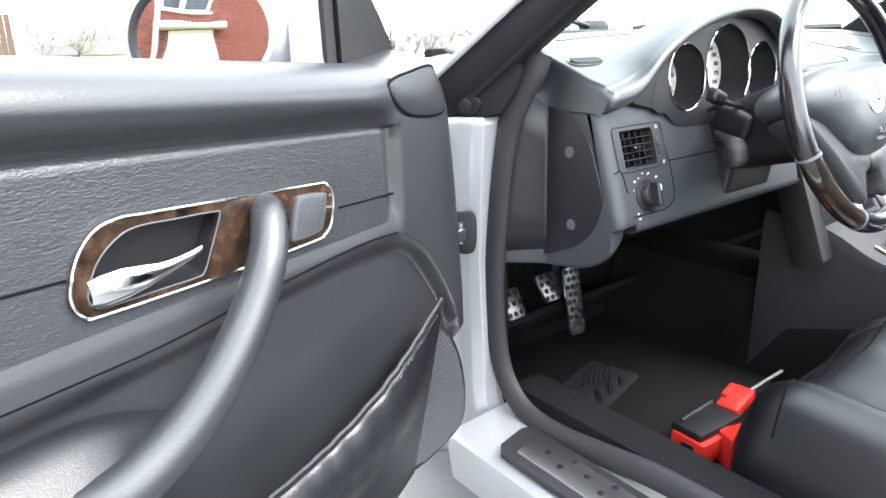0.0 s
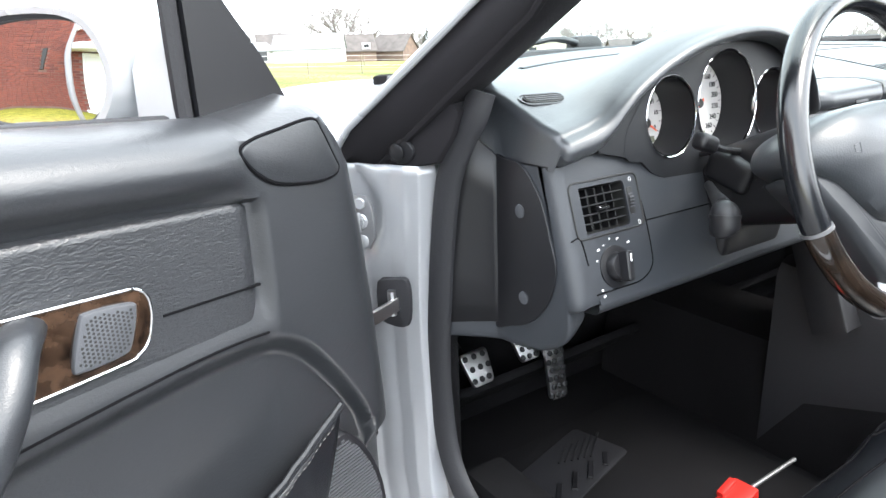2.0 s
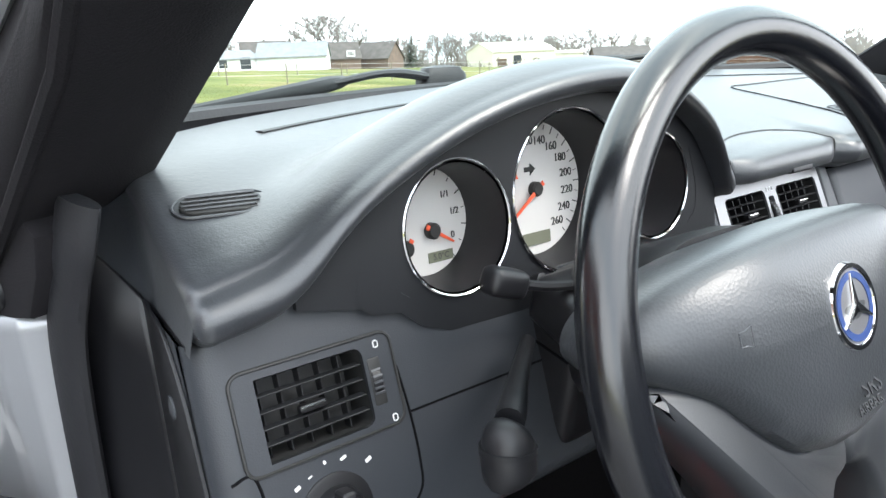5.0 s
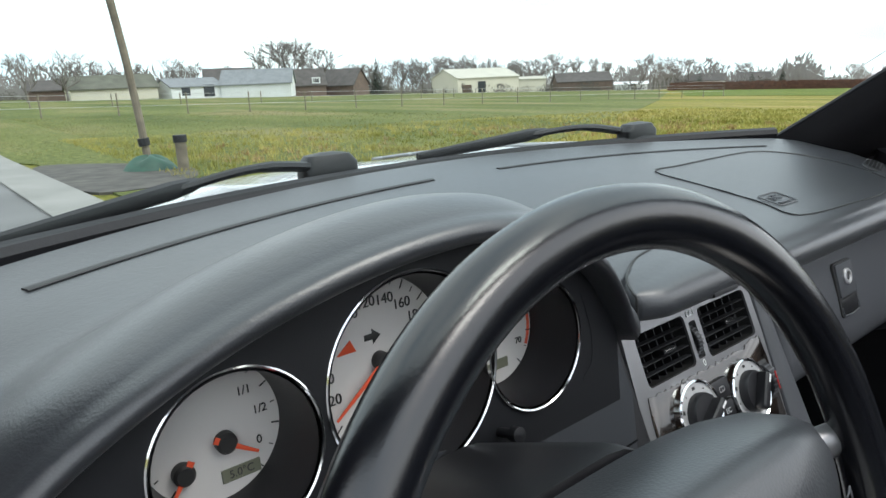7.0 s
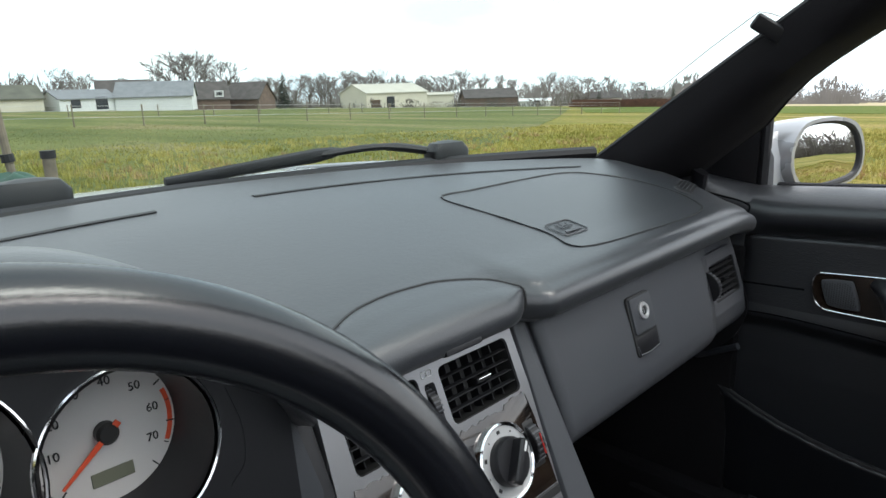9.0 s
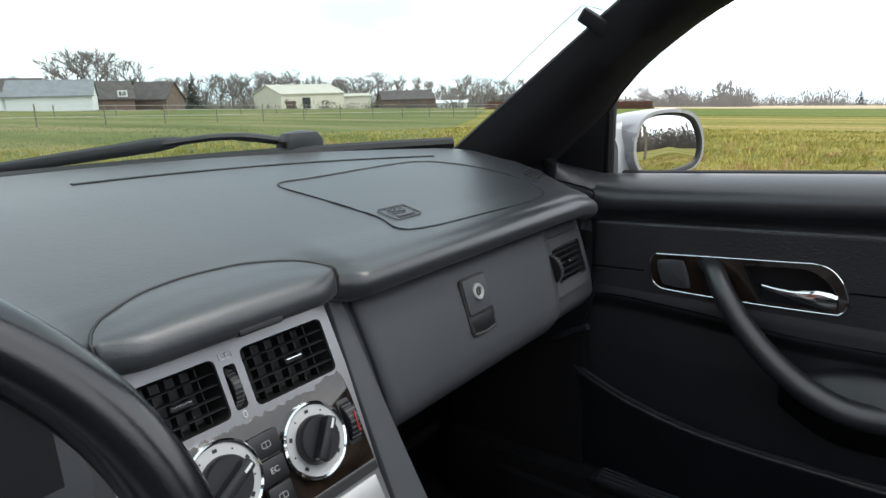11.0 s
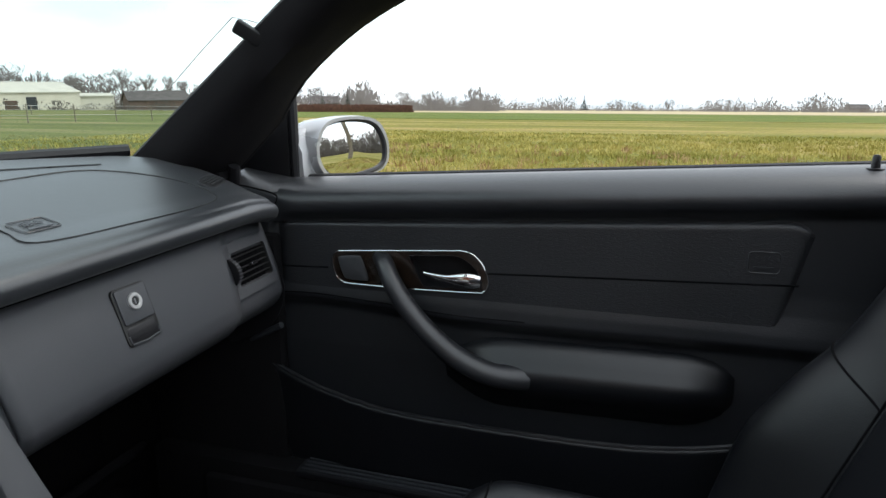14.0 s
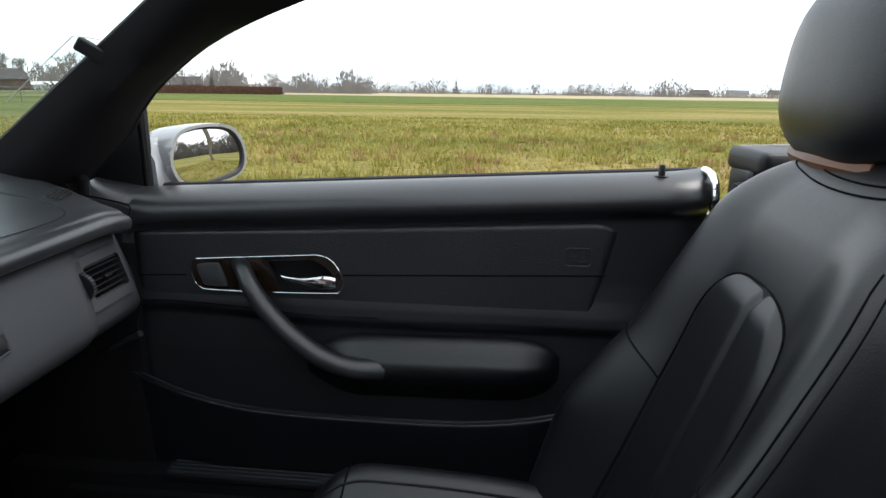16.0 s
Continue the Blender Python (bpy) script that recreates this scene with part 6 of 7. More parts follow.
    rings = [[mir(a, b, c) for b, c in ((0.035, -0.075), (0.038, -0.03), (0.0, -0.012), (-0.048, -0.012), (-0.058, -0.05), (-0.05, -0.09))] for a in ((0.100, 0.145) if drv else (0.078, 0.112))]
    part("mirror_foot", loft(rings), WHITE_BODY, mm)
    return d


for s in (-1, 1):
    build_door(s)

# hinge and check strap of the open door
hinge = thing("door_hinge", "silver painted door hinge bolted to the jamb", "hinge", at=(-0.84, 0.25, 0.65))
hm = frame_of((-0.838, 0.247, 0.652), (0.584, -0.812, 0), (0, 0, 1))
part("leaf", plate(hm, [(-0.052, 0.010), (-0.034, 0.012), (-0.025, 0.030), (-0.014, 0.038), (0.012, 0.037), (0.020, 0.024), (0.022, 0.0), (0.021, -0.026), (0.013, -0.040), (-0.014, -0.042), (-0.026, -0.032), (-0.034, -0.016), (-0.052, -0.013)], 0.006, 0.0025), SATIN, hinge)
for a, b, r in ((0.003, 0.026, 0.0085), (0.004, -0.029, 0.0095)):
    part("bolt_cap", disc_rings(hm @ pose(a, b, 0.006), [(r, 0), (r, 0.0015), (r * 0.8, 0.003), (0.0005, 0.0035)], 20), PAINT, hinge)
part("bolt", disc_rings(hm @ pose(0.002, 0.0, 0.006), [(0.0115, 0), (0.0115, 0.002), (0.0100, 0.0035), (0.0080, 0.0035), (0.0075, 0.006), (0.0050, 0.0065), (0.0045, 0.003), (0.0005, 0.002)], 24), PAINT, hinge)
for k in (-1, 1):
    part("rib", tube([hm @ Vector((a, k * b, 0.0068)) for a, b in soft2d([(-0.046, 0.008), (-0.030, 0.009), (-0.019, 0.017), (-0.015, 0.033)], 4, False)], 0.0016, 6), PAINT, hinge)
part("knuckle", tube([(-0.888, 0.225, 0.622), (-0.888, 0.225, 0.690)], 0.008, 12), PAINT, hinge)
part("tongue", box(frame_of((-0.868, 0.232, 0.652), (0.94, 0.342, 0), (0, 0, 1)), (0.05, 0.03, 0.008), 0.002), PAINT, hinge)
part("hinge_shield", box(pose(-0.902, 0.268, 0.505), (0.075, 0.014, 0.40), 0.005, 2), FASCIA_GREY, hinge, "black rubber shield in the hinge gap")
part("gap_plate", box(pose(-0.902, 0.272, 0.728), (0.075, 0.014, 0.046), 0.005, 2), PAINT, hinge, "silver painted gap plate")
strap = thing("check_strap", "steel door check strap in a black rubber mount", "check strap", at=(-0.82, 0.19, 0.545))
cm = frame_of((-0.822, 0.188, 0.545), (0.5, -0.866, 0), (0, 0, 1))
part("mount", plate(cm, soft2d([(-0.026, 0.026), (0.0, 0.034), (0.022, 0.034), (0.026, 0.0), (0.02, -0.034), (-0.006, -0.038), (-0.026, -0.026)], 3), 0.008, 0.003), RUBBER, strap, "black rubber mount")
part("strap", box(frame_of((-0.865, 0.165, 0.54), (0.94, 0.342, 0.06), (0, 0, 1)), (0.11, 0.020, 0.006), 0.001, 1), STEEL, strap, "steel strap")
part("wiring_boot", tube(spline([(-0.872, 0.262, 0.60), (-0.880, 0.258, 0.54), (-0.876, 0.255, 0.46), (-0.870, 0.250, 0.30), (-0.866, 0.240, 0.16)], 5), [0.012, 0.016, 0.018, 0.019, 0.020] + [0.022] * 16, 12, flat=0.8), RUBBER, strap, "dark ribbed wiring boot")
part("pin", tube([cm @ Vector((0, -0.018, 0.012)), cm @ Vector((0, 0.018, 0.012))], 0.006, 10), STEEL, strap)
pc = thing("pillar_cover", "black plastic foot cover of the windscreen pillar", "pillar trim", at=(-0.78, 0.19, 0.76))
pm = frame_of((-0.798, 0.196, 0.752), (0.35, -0.94, 0), (-0.1, -0.2, 1))
part("cover", plate(pm, oval(0.026, 0.018, 20), 0.004, 0.002, -0.012), BLACK, pc)
part("bolt_cap", disc_rings(pm @ pose(0, 0, 0.006), [(0.012, 0), (0.012, 0.002), (0.009, 0.004), (0.0005, 0.0045)], 20), BLACK, pc)

# ================================================================ seats
def car_seat(side, dy, label, with_head=True, front=0.42, wide=0.255, drop=0.0):
    st = thing("car_seat", label, "car seat", "car seats", (side * 0.40, dy - 0.7, 0.12))
    cx = side * 0.405

    rings = []

    def cushion_top(t, a):
        y = dy - front - (0.94 - front) * t
        nose = min(1.0, t / 0.20)
        lift = math.sqrt(max(0.0, 1 - (1 - nose) ** 2))
        zt = lerp(0.235, lerp(0.337, 0.29, t) + 0.016 * math.sin(t * math.pi), lift) + drop
        hw = wide * (1 - 0.34 * (1 - lift))
        k = abs(a)
        z = zt + lift * 0.046 * math.exp(-((k - 0.74) / 0.20) ** 2) - lift * 0.110 * (max(0, k - 0.74) / 0.26) ** 2.0
        return Vector((cx + a * hw, y, z))
    for t in [0, 0.004, 0.012, 0.025, 0.045, 0.07, 0.10, 0.13, 0.16] + span(0.20, 1, 14):
        sec = [cushion_top(t, a) for a in span(-1, 1, 28)]
        y = sec[0].y
        sec += [Vector((sec[-1].x, y, 0.20)), Vector((sec[0].x, y, 0.20))]
        rings.append(sec)
    cu = part("cushion", loft(rings), LEATHER, st, "black leather cushion", smooth=60)
    for k in (-1, 1):
        part("piping", tube([cushion_top(t, k * 0.62) + Vector((0, 0, 0.0008)) for t in span(0.05, 1, 24)], 0.0022, 6), BLACK, cu)
    for t in (0.035, 0.125):
        part("seam", tube([cushion_top(t + 0.03 * a * a, a) + Vector((0, 0.0006, 0.0006)) for a in span(-0.92, 0.92, 24)], 0.0016, 5), SEAM, cu)
    part("base", box(pose(cx, dy - 0.68, 0.175), (0.40, 0.46, 0.11), 0.02), BLACK, st)
    # backrest: leaning back, swelling side bolsters, round shoulders
    bx = cx - 0.015 * side

    def half(t):
        return curve(t, [(0.0, 0.255), (0.30, 0.272), (0.50, 0.268), (0.69, 0.258), (0.80, 0.248), (0.90, 0.224), (0.96, 0.190), (1.0, 0.125)])

    def back(t, a):
        k = abs(a)
        swell = curve(t, [(0.0, 0.100), (0.25, 0.104), (0.40, 0.082), (0.52, 0.052), (0.70, 0.034), (0.85, 0.020), (1.0, 0.004)])
        rise = min(1.0, max(0.0, (k - 0.36) / 0.44))
        bol = swell * rise * rise * (3 - 2 * rise)
        rd = 0.130 * (max(0.0, k - 0.79) / 0.21) ** 2.2
        top = 0.060 * (max(0.0, t - 0.84) / 0.16) ** 2
        return Vector((bx + a * half(t), dy - 0.815 - 0.195 * t + bol - rd - top, lerp(0.36, 0.935, t) - 0.012 * k ** 4))
    rings = []
    for t in span(0, 0.84, 24) + span(0.855, 1, 12):
        f = [back(t, a) for a in span(-1, 1, 44)]
        z, hw = lerp(0.36, 0.935, t), half(t)
        f += [Vector((bx + hw * 0.96, dy - 1.00 - 0.15 * t, z)), Vector((bx + hw * 0.8, dy - 1.05 - 0.15 * t, z)), Vector((bx - hw * 0.8, dy - 1.05 - 0.15 * t, z)), Vector((bx - hw * 0.96, dy - 1.00 - 0.15 * t, z))]
        rings.append(f)
    bk = part("backrest", loft(rings), LEATHER, st, "black leather backrest", smooth=75)
    # inner panel with an arched top and centre seam

    def inset(u, v):
        v = math.sin(v * math.pi / 2)
        t = lerp(0.02, 0.742, v)
        q = max(0.0, (t - 0.585) / 0.157)
        w = 0.122 * max(0.0, 1 - q ** 2.6) ** (1 / 2.6)
        x = (u * 2 - 1) * w
        p = back(t, x / half(t))
        edge = min(1.0, (1 - abs(u * 2 - 1)) * w / 0.022, (0.742 - t) / 0.05)
        fold = 0.006 * math.exp(-((x + 0.020 * side) / 0.006) ** 2)
        return p + Vector((0, -0.003 + 0.015 * math.sin(edge * math.pi / 2) - fold, 0.0))
    part("centre_panel", sheet(inset, span(0, 1, 56), span(0, 1, 44)), LEATHER, bk, "stitched centre panel", smooth=75)
    rim = [inset(1.0, v) for v in span(0, 0.985, 40)] + [inset(0.0, v) for v in span(0.985, 0, 40)]
    part("seam", tube([p + Vector((0, 0.0035, 0)) for p in spline(rim, 2)], 0.0016, 6), SEAM, bk)
    for k in (-0.80, 0.80):
        for off in (0.04, 0.07):
            part("seam", tube([back(t, k + math.copysign(off, k)) + Vector((0, 0.0002, 0)) for t in span(0.05, 0.88, 32)], 0.0009, 5), SEAM, bk)
        arc = [back(0.52 - 0.10 * q ** 1.5, math.copysign(lerp(0.99, 0.45, q), k)) for q in span(0, 1, 16)]
        part("seam", tube([p + Vector((0, 0.0004, 0)) for p in arc], 0.0016, 5), SEAM, bk)
    for off in (0.0, -0.018):
        arc = [back(lerp(0.955, 0.990, abs(q) ** 2.2) + off, q * 0.78) for q in span(-1, 1, 24)]
        part("seam", tube([p + Vector((0, 0.0008, 0.0004)) for p in arc], 0.0011, 5), SEAM, bk)
    if with_head:
        hc = Vector((cx + 0.080 * side, dy - 1.070, 1.030))
        rings = []
        for t in span(0, 1, 16):
            z = hc.z + lerp(-0.125, 0.125, t)
            e = max(0.02, (1 - abs(2 * t - 1) ** 3.0)) ** 0.5
            hx, hy = 0.165 * lerp(0.55, 1, e) * (0.35 + 0.65 * e), 0.062 * e
            rings.append([Vector((hc.x + hx * math.copysign(abs(math.cos(b)) ** 0.75, math.cos(b)), hc.y - 0.03 * t + hy * math.copysign(abs(math.sin(b)) ** 0.75, math.sin(b)), z)) for b in [2 * math.pi * j / 28 for j in range(28)]])
        part("headrest", loft(rings), LEATHER, st, "black leather headrest", smooth=60)
        part("headrest_collar", tube([(hc.x + a, hc.y + 0.02 - 1.6 * a * a, 0.917) for a in span(-0.10, 0.10, 12)], 0.020, 10, flat=0.8), TAN, st, "tan leather collar")
    return st


car_seat(1, 0.0, "black leather passenger seat with tall headrest", True, 0.335, 0.235, 0.002)
car_seat(-1, 0.22, "black leather driver's seat pushed forward", False, 0.412, 0.25, -0.008)

# things behind the passenger door
roll = thing("roof_cover", "black plastic roof cover behind the seats", "roof cover", at=(0.6, -1.2, 0.86))
part("cover", box(pose(0.765, -1.175, 0.880, 1, 0, 6), (0.13, 0.26, 0.040), 0.016, 4), BLACK, roll, "rounded black cover end")
part("ledge", box(pose(0.42, -1.26, 0.862, 2, 0, 0), (0.66, 0.20, 0.030), 0.012, 3), BLACK, roll)
part("belt_guide", box(pose(0.762, -1.10, 0.795), (0.10, 0.11, 0.155), 0.014, 3), BLACK, roll)
# the highlight along the cover's top edge, built as a satin strip
part("trim_strip", tube([(0.822, -1.060, 0.897), (0.815, -1.20, 0.902), (0.79, -1.30, 0.902)], 0.004, 8), SATIN, roll, "thin bright strip standing in for the highlight on the cover's edge")

# ================================================================ dash details
def on_dash(x, y):
    best = None
    for v in span(0, 0.86, 172):
        p = dash_surface(x, v)
        if best is None or abs(p.y - y) < abs(best.y - y):
            best = p
    return best.z


slots = thing("defroster_slot", "long black defroster slot on the dashboard", "air vent", "defroster slots", (-0.3, 0.33, 0.85))
part("slot", tube([(x, 0.352 - 0.40 * x * x, on_dash(x, 0.352 - 0.40 * x * x) + 0.0005) for x in span(-0.56, -0.085, 30)], 0.0055, 8, flat=0.22), INK, slots)
s2 = thing("defroster_slot", "long black defroster slot on the dashboard", "air vent", "defroster slots", (0.3, 0.33, 0.85))
part("slot", tube([(x, 0.352 - 0.40 * x * x, on_dash(x, 0.352 - 0.40 * x * x) + 0.0005) for x in span(0.035, 0.56, 30)], 0.0045, 8, flat=0.22), INK, s2)
for s in (-1, 1):
    dv = thing("demister_vent", "small slatted demister vent on the dashboard", "air vent", "demister vents", (s * 0.645, 0.08, 0.81))
    def top(x, y):
        raw = 0.58 + (abs(x) - 0.58) * 0.12 / 0.104
        return Vector((x, y, on_dash(math.copysign(raw, x), y)))
    c0 = top(s * 0.645, 0.082)
    ax = top(s * 0.645 + 0.015, 0.082 + 0.004 * s) - top(s * 0.645 - 0.015, 0.082 - 0.004 * s)
    ay = top(s * 0.645, 0.097) - top(s * 0.645, 0.067)
    dm = frame_of(c0, ax, ay) @ pose(0, 0, 0.001)
    part("frame", band(dm, rrect(0.068, 0.032, 0.016, 6), 0.0012, 6), DASH, dv)
    part("throat", plate(dm, rrect(0.058, 0.026, 0.013, 6), 0.0018, 0.0004, -0.001), INK, dv)
    for i in range(4):
        part("slat", box(dm @ pose(0, -0.0087 + 0.0058 * i, 0.0026, 10, 0, 0), (0.057 - 0.005 * abs(i - 1.5), 0.0016, 0.0016), 0.0004, 1), DASH, dv)
# airbag lid outline and its embossed mark
lid = [(0.262, 0.032), (0.40, 0.020), (0.556, 0.020), (0.60, 0.055), (0.585, 0.12), (0.545, 0.18), (0.50, 0.215), (0.42, 0.225), (0.30, 0.228), (0.232, 0.225), (0.245, 0.15), (0.262, 0.08)]
lid = soft2d(lid, 5)
al = thing("airbag_lid", "passenger airbag lid set flush in the dashboard", "airbag lid", at=(0.42, 0.12, 0.81))
part("outline_groove", tube([(x, y, on_dash(x, y) + 0.0006) for x, y in lid], 0.0016, 5, True, flat=0.5), INK, al)
mx, my = 0.300, 0.078
em = frame_of((mx, my, on_dash(mx, my) + 0.0012), (1, 0, 0), (0, 1, (on_dash(mx, my + 0.02) - on_dash(mx, my - 0.02)) / 0.04))
part("embossed_frame", band(em, rrect(0.050, 0.034, 0.005, 3), 0.0009, 4), DASH, al)
writing("embossed_letters", "SRS", em @ pose(0, 0.004, 0.0006), 0.018, GREY, al)
part("embossed_bar", box(em @ pose(0, -0.010, 0.0004), (0.032, 0.004, 0.001), 0, 1), GREY, al)

# wipers
def wiper(pivot, elbow, tip):
    w = thing("wiper", "black windscreen wiper at rest", "wiper", "wipers", tuple(pivot))
    pv, el, tp = Vector(pivot), Vector(elbow), Vector(tip)
    part("arm", tube(spline([pv, lerp(pv, el, 0.5) + Vector((0, 0, 0.012)), el], 6), [0.007] * 6 + [0.0055] * 7, 8), BLACK, w)
    rings = [[pv + Vector((a, b, c)) for a, b in rrect(0.085 * k, 0.036 * k, 0.012 * k, 3)] for k, c in ((1, -0.012), (1, 0.006), (0.75, 0.018), (0.3, 0.021))]
    part("pivot_cap", loft(rings), BLACK, w, "black pivot cap")
    d = (tp - el).normalized()
    part("blade", tube([el - d * 0.05, el - d * 0.03, el, tp], [0.003, 0.006, 0.0075, 0.005], 8, flat=1.4), BLACK, w)


wiper((-0.17, 0.475, 0.872), (-0.40, 0.405, 0.878), (-0.62, 0.300, 0.862))
wiper((0.42, 0.395, 0.872), (0.20, 0.455, 0.885), (-0.02, 0.470, 0.870))
# thin pale outline of a sticker at the windscreen's edge
stk = thing("windscreen_sticker", "clear sticker with a thin pale edge on the windscreen", "sticker", at=(0.60, 0.04, 1.02))
part("pale_edge", tube([(0.617, 0.126, 0.963), (0.592, 0.038, 1.020), (0.569, -0.034, 1.062)], 0.0007, 5), WHITE, stk)
part("pale_edge", tube([(0.569, -0.034, 1.062), (0.600, -0.039, 1.061), (0.634, -0.042, 1.058)], 0.0007, 5), WHITE, stk)
# clip on the passenger pillar
ck = thing("toll_card_clip", "small black clip on the windscreen pillar", "clip", at=(0.61, -0.04, 1.04))
part("clip", box(frame_of((0.606, -0.035, 1.043), (-0.35, 0.7, 0.5), (0, -0.5, 0.8)), (0.045, 0.022, 0.014), 0.005, 3), BLACK, ck)

# ================================================================ outdoors
def far(az, d, z=0.0):
    return land(d * math.sin(radians(az)) - 0.4, d * math.cos(radians(az)) - 0.4, z)


def grow(bm, rng, p, d, length, r, depth, twigs):
    steps = 3
    pts, rad = [p], [r]
    for i in range(steps):
        d = (d + Vector((rng.uniform(-1, 1), rng.uniform(-1, 1), rng.uniform(-0.3, 0.6))) * 0.16).normalized()
        p = p + d * length / steps
        pts.append(p)
        rad.append(max(0.022, r * (1 - 0.40 * (i + 1) / steps)))
    add_tube(bm if depth > 1 else twigs, pts, rad, 5 if depth > 2 else 3)
    if depth == 0:
        return
    n = rng.choice((3, 4)) if depth > 1 else rng.choice((9, 10, 11))
    for i in range(n):
        k = rng.choice((1, 2, 3, 3))
        a = rng.uniform(0, 2 * math.pi)
        side = Vector((math.cos(a), math.sin(a), rng.uniform(-0.1, 0.5)))
        grow(bm, rng, pts[k], (d * rng.uniform(0.7, 1.1) + side * rng.uniform(0.5, 0.95)).normalized(), length * rng.uniform(0.55, 0.8), max(0.03, rad[k] * 0.66), depth - 1, twigs)


def bare_tree(seed, tall, spread=1.0):
    rng = random.Random(seed)
    t = thing("bare_tree", "leafless tree with fine twigs beyond the field", "tree", "bare trees")
    bm, tw = bmesh.new(), bmesh.new()
    h = tall * 0.28
    trunk = [Vector((0.05 * rng.uniform(-1, 1) * i, 0.05 * rng.uniform(-1, 1) * i, h * i / 4)) for i in range(5)]
    add_tube(bm, trunk, [tall * 0.022 * (1 - 0.09 * i) for i in range(5)], 8)
    for i in range(rng.choice((4, 5, 6))):
        a = 2 * math.pi * i / 5 + rng.uniform(-0.5, 0.5)
        up = rng.uniform(0.7, 1.9)
        grow(bm, rng, trunk[rng.choice((2, 3, 4, 4))], Vector((math.cos(a) * spread, math.sin(a) * spread, up)).normalized(), tall * rng.uniform(0.24, 0.34), tall * 0.013, 3, tw)
    part("trunk", bm, BARK, t)
    part("crown", tw, TWIG, t, "fine bare twigs")
    return t


def put(ob, az, d, s, turn=0.0):
    m = Matrix.Translation(far(az, d)) @ Matrix.Rotation(radians(turn), 4, "Z") @ Matrix.Scale(s / ob.scale[0], 4)
    return copy_thing(ob, m)


rng = random.Random(7)
kinds = [bare_tree(11, 10.0, 1.0), bare_tree(12, 10.0, 0.7), bare_tree(13, 10.0, 1.25), bare_tree(14, 10.0, 0.55), bare_tree(15, 10.0, 0.9)]
for i, k in enumerate(kinds):
    k.matrix_basis = Matrix.Translation(far((5.9, 1.5, 11.3, 24.3, 52.3)[i], (125, 150, 160, 190, 215)[i])) @ Matrix.Scale((0.95, 1.0, 0.95, 1.85, 1.0)[i], 4)
TREES = [(-12, 125, 1.3, 2), (-6.5, 130, 1.2, 4), (27.5, 215, 1.0, 0), (28.6, 190, 0.85, 2), (31.0, 205, 1.0, 0), (33.4, 200, 0.95, 4), (35.4, 222, 1.1, 2), (37.1, 210, 1.1, 4), (39.2, 215, 1.2, 0), (42.0, 215, 1.15, 0), (46.2, 215, 1.1, 2), (48.2, 210, 1.0, 0), (50.1, 235, 1.1, 4), (55.6, 210, 1.0, 2), (57.4, 215, 1.05, 0), (-3.5, 120, 1.2, 0), (8.5, 140, 0.92, 2), (9.9, 165, 0.85, 4), (13.3, 165, 0.85, 0), (16.2, 165, 0.95, 2), (22.9, 192, 1.05, 0), (25.7, 192, 1.70, 3), (27.8, 190, 1.45, 3),
         (29.8, 210, 0.95, 4), (34.5, 215, 1.15, 2), (36.3, 215, 1.2, 0), (38.0, 220, 1.3, 2), (40.2, 225, 1.35, 2), (45.0, 225, 1.2, 0), (47.3, 220, 1.25, 4), (49.0, 230, 1.05, 1), (51.3, 225, 0.95, 2),
         (54.7, 220, 1.2, 0), (56.6, 230, 0.9, 2), (58.3, 235, 1.0, 4), (60.5, 250, 0.95, 0), (62.5, 260, 1.0, 3), (32.2, 220, 1.0, 1), (43.2, 230, 1.0, 4), (17.5, 200, 0.9, 1), (19.5, 205, 0.9, 4), (35.8, 212, 1.0, 0), (39.4, 215, 1.05, 2), (44.6, 212, 0.95, 4), (69.5, 300, 0.95, 3), (71.9, 300, 0.85, 3), (74.0, 320, 0.7, 1), (78.0, 330, 0.6, 4), (88.0, 400, 0.7, 0), (92.0, 400, 0.75, 2), (96.5, 400, 0.7, 4)]
for az, d, s, k in TREES:
    put(kinds[k], az, d, s * 1.12, rng.uniform(0, 360))
# trees behind the car, seen in the passenger mirror
for i in range(30):
    az = 127 + i * 2.9 + rng.uniform(-1, 1)
    put(kinds[i % 5], az, rng.uniform(90, 130), rng.uniform(0.8, 1.4), rng.uniform(0, 360))


def fir(az, d, tall, wide):
    rg = random.Random(int(az * 10))
    t = thing("fir_tree", "dark green conifer beyond the field", "tree", "conifers", tuple(far(az, d)))
    base = far(az, d)
    part("trunk", tube([base, base + Vector((0, 0, tall))], [tall * 0.02, 0.02], 6), BARK, t)
    bm = bmesh.new()
    for i in range(420):
        h = rg.random() ** 0.8
        a = rg.uniform(0, 2 * math.pi)
        r = wide * (1 - h) * rg.uniform(0.35, 1.1) + 0.05
        c = base + Vector((math.cos(a) * r, math.sin(a) * r, tall * (0.06 + 0.94 * h)))
        ln = 0.09 * tall * (1.15 - h)
        o = Vector((math.cos(a), math.sin(a), -0.35)) * ln
        q = Vector((-math.sin(a), math.cos(a), 0)) * ln * 0.45
        bm.faces.new([bm.verts.new(p) for p in (c - o * 0.5, c + q, c + o, c - q)])
    part("crown", bm, FIRGREEN, t, "dark needles")


fir(32.4, 180, 9.6, 2.0)
fir(59.1, 230, 5.6, 1.5)
fir(62.9, 236, 5.2, 2.0)
fir(65.0, 232, 6.4, 1.6)
fir(85.2, 390, 9.0, 2.2)


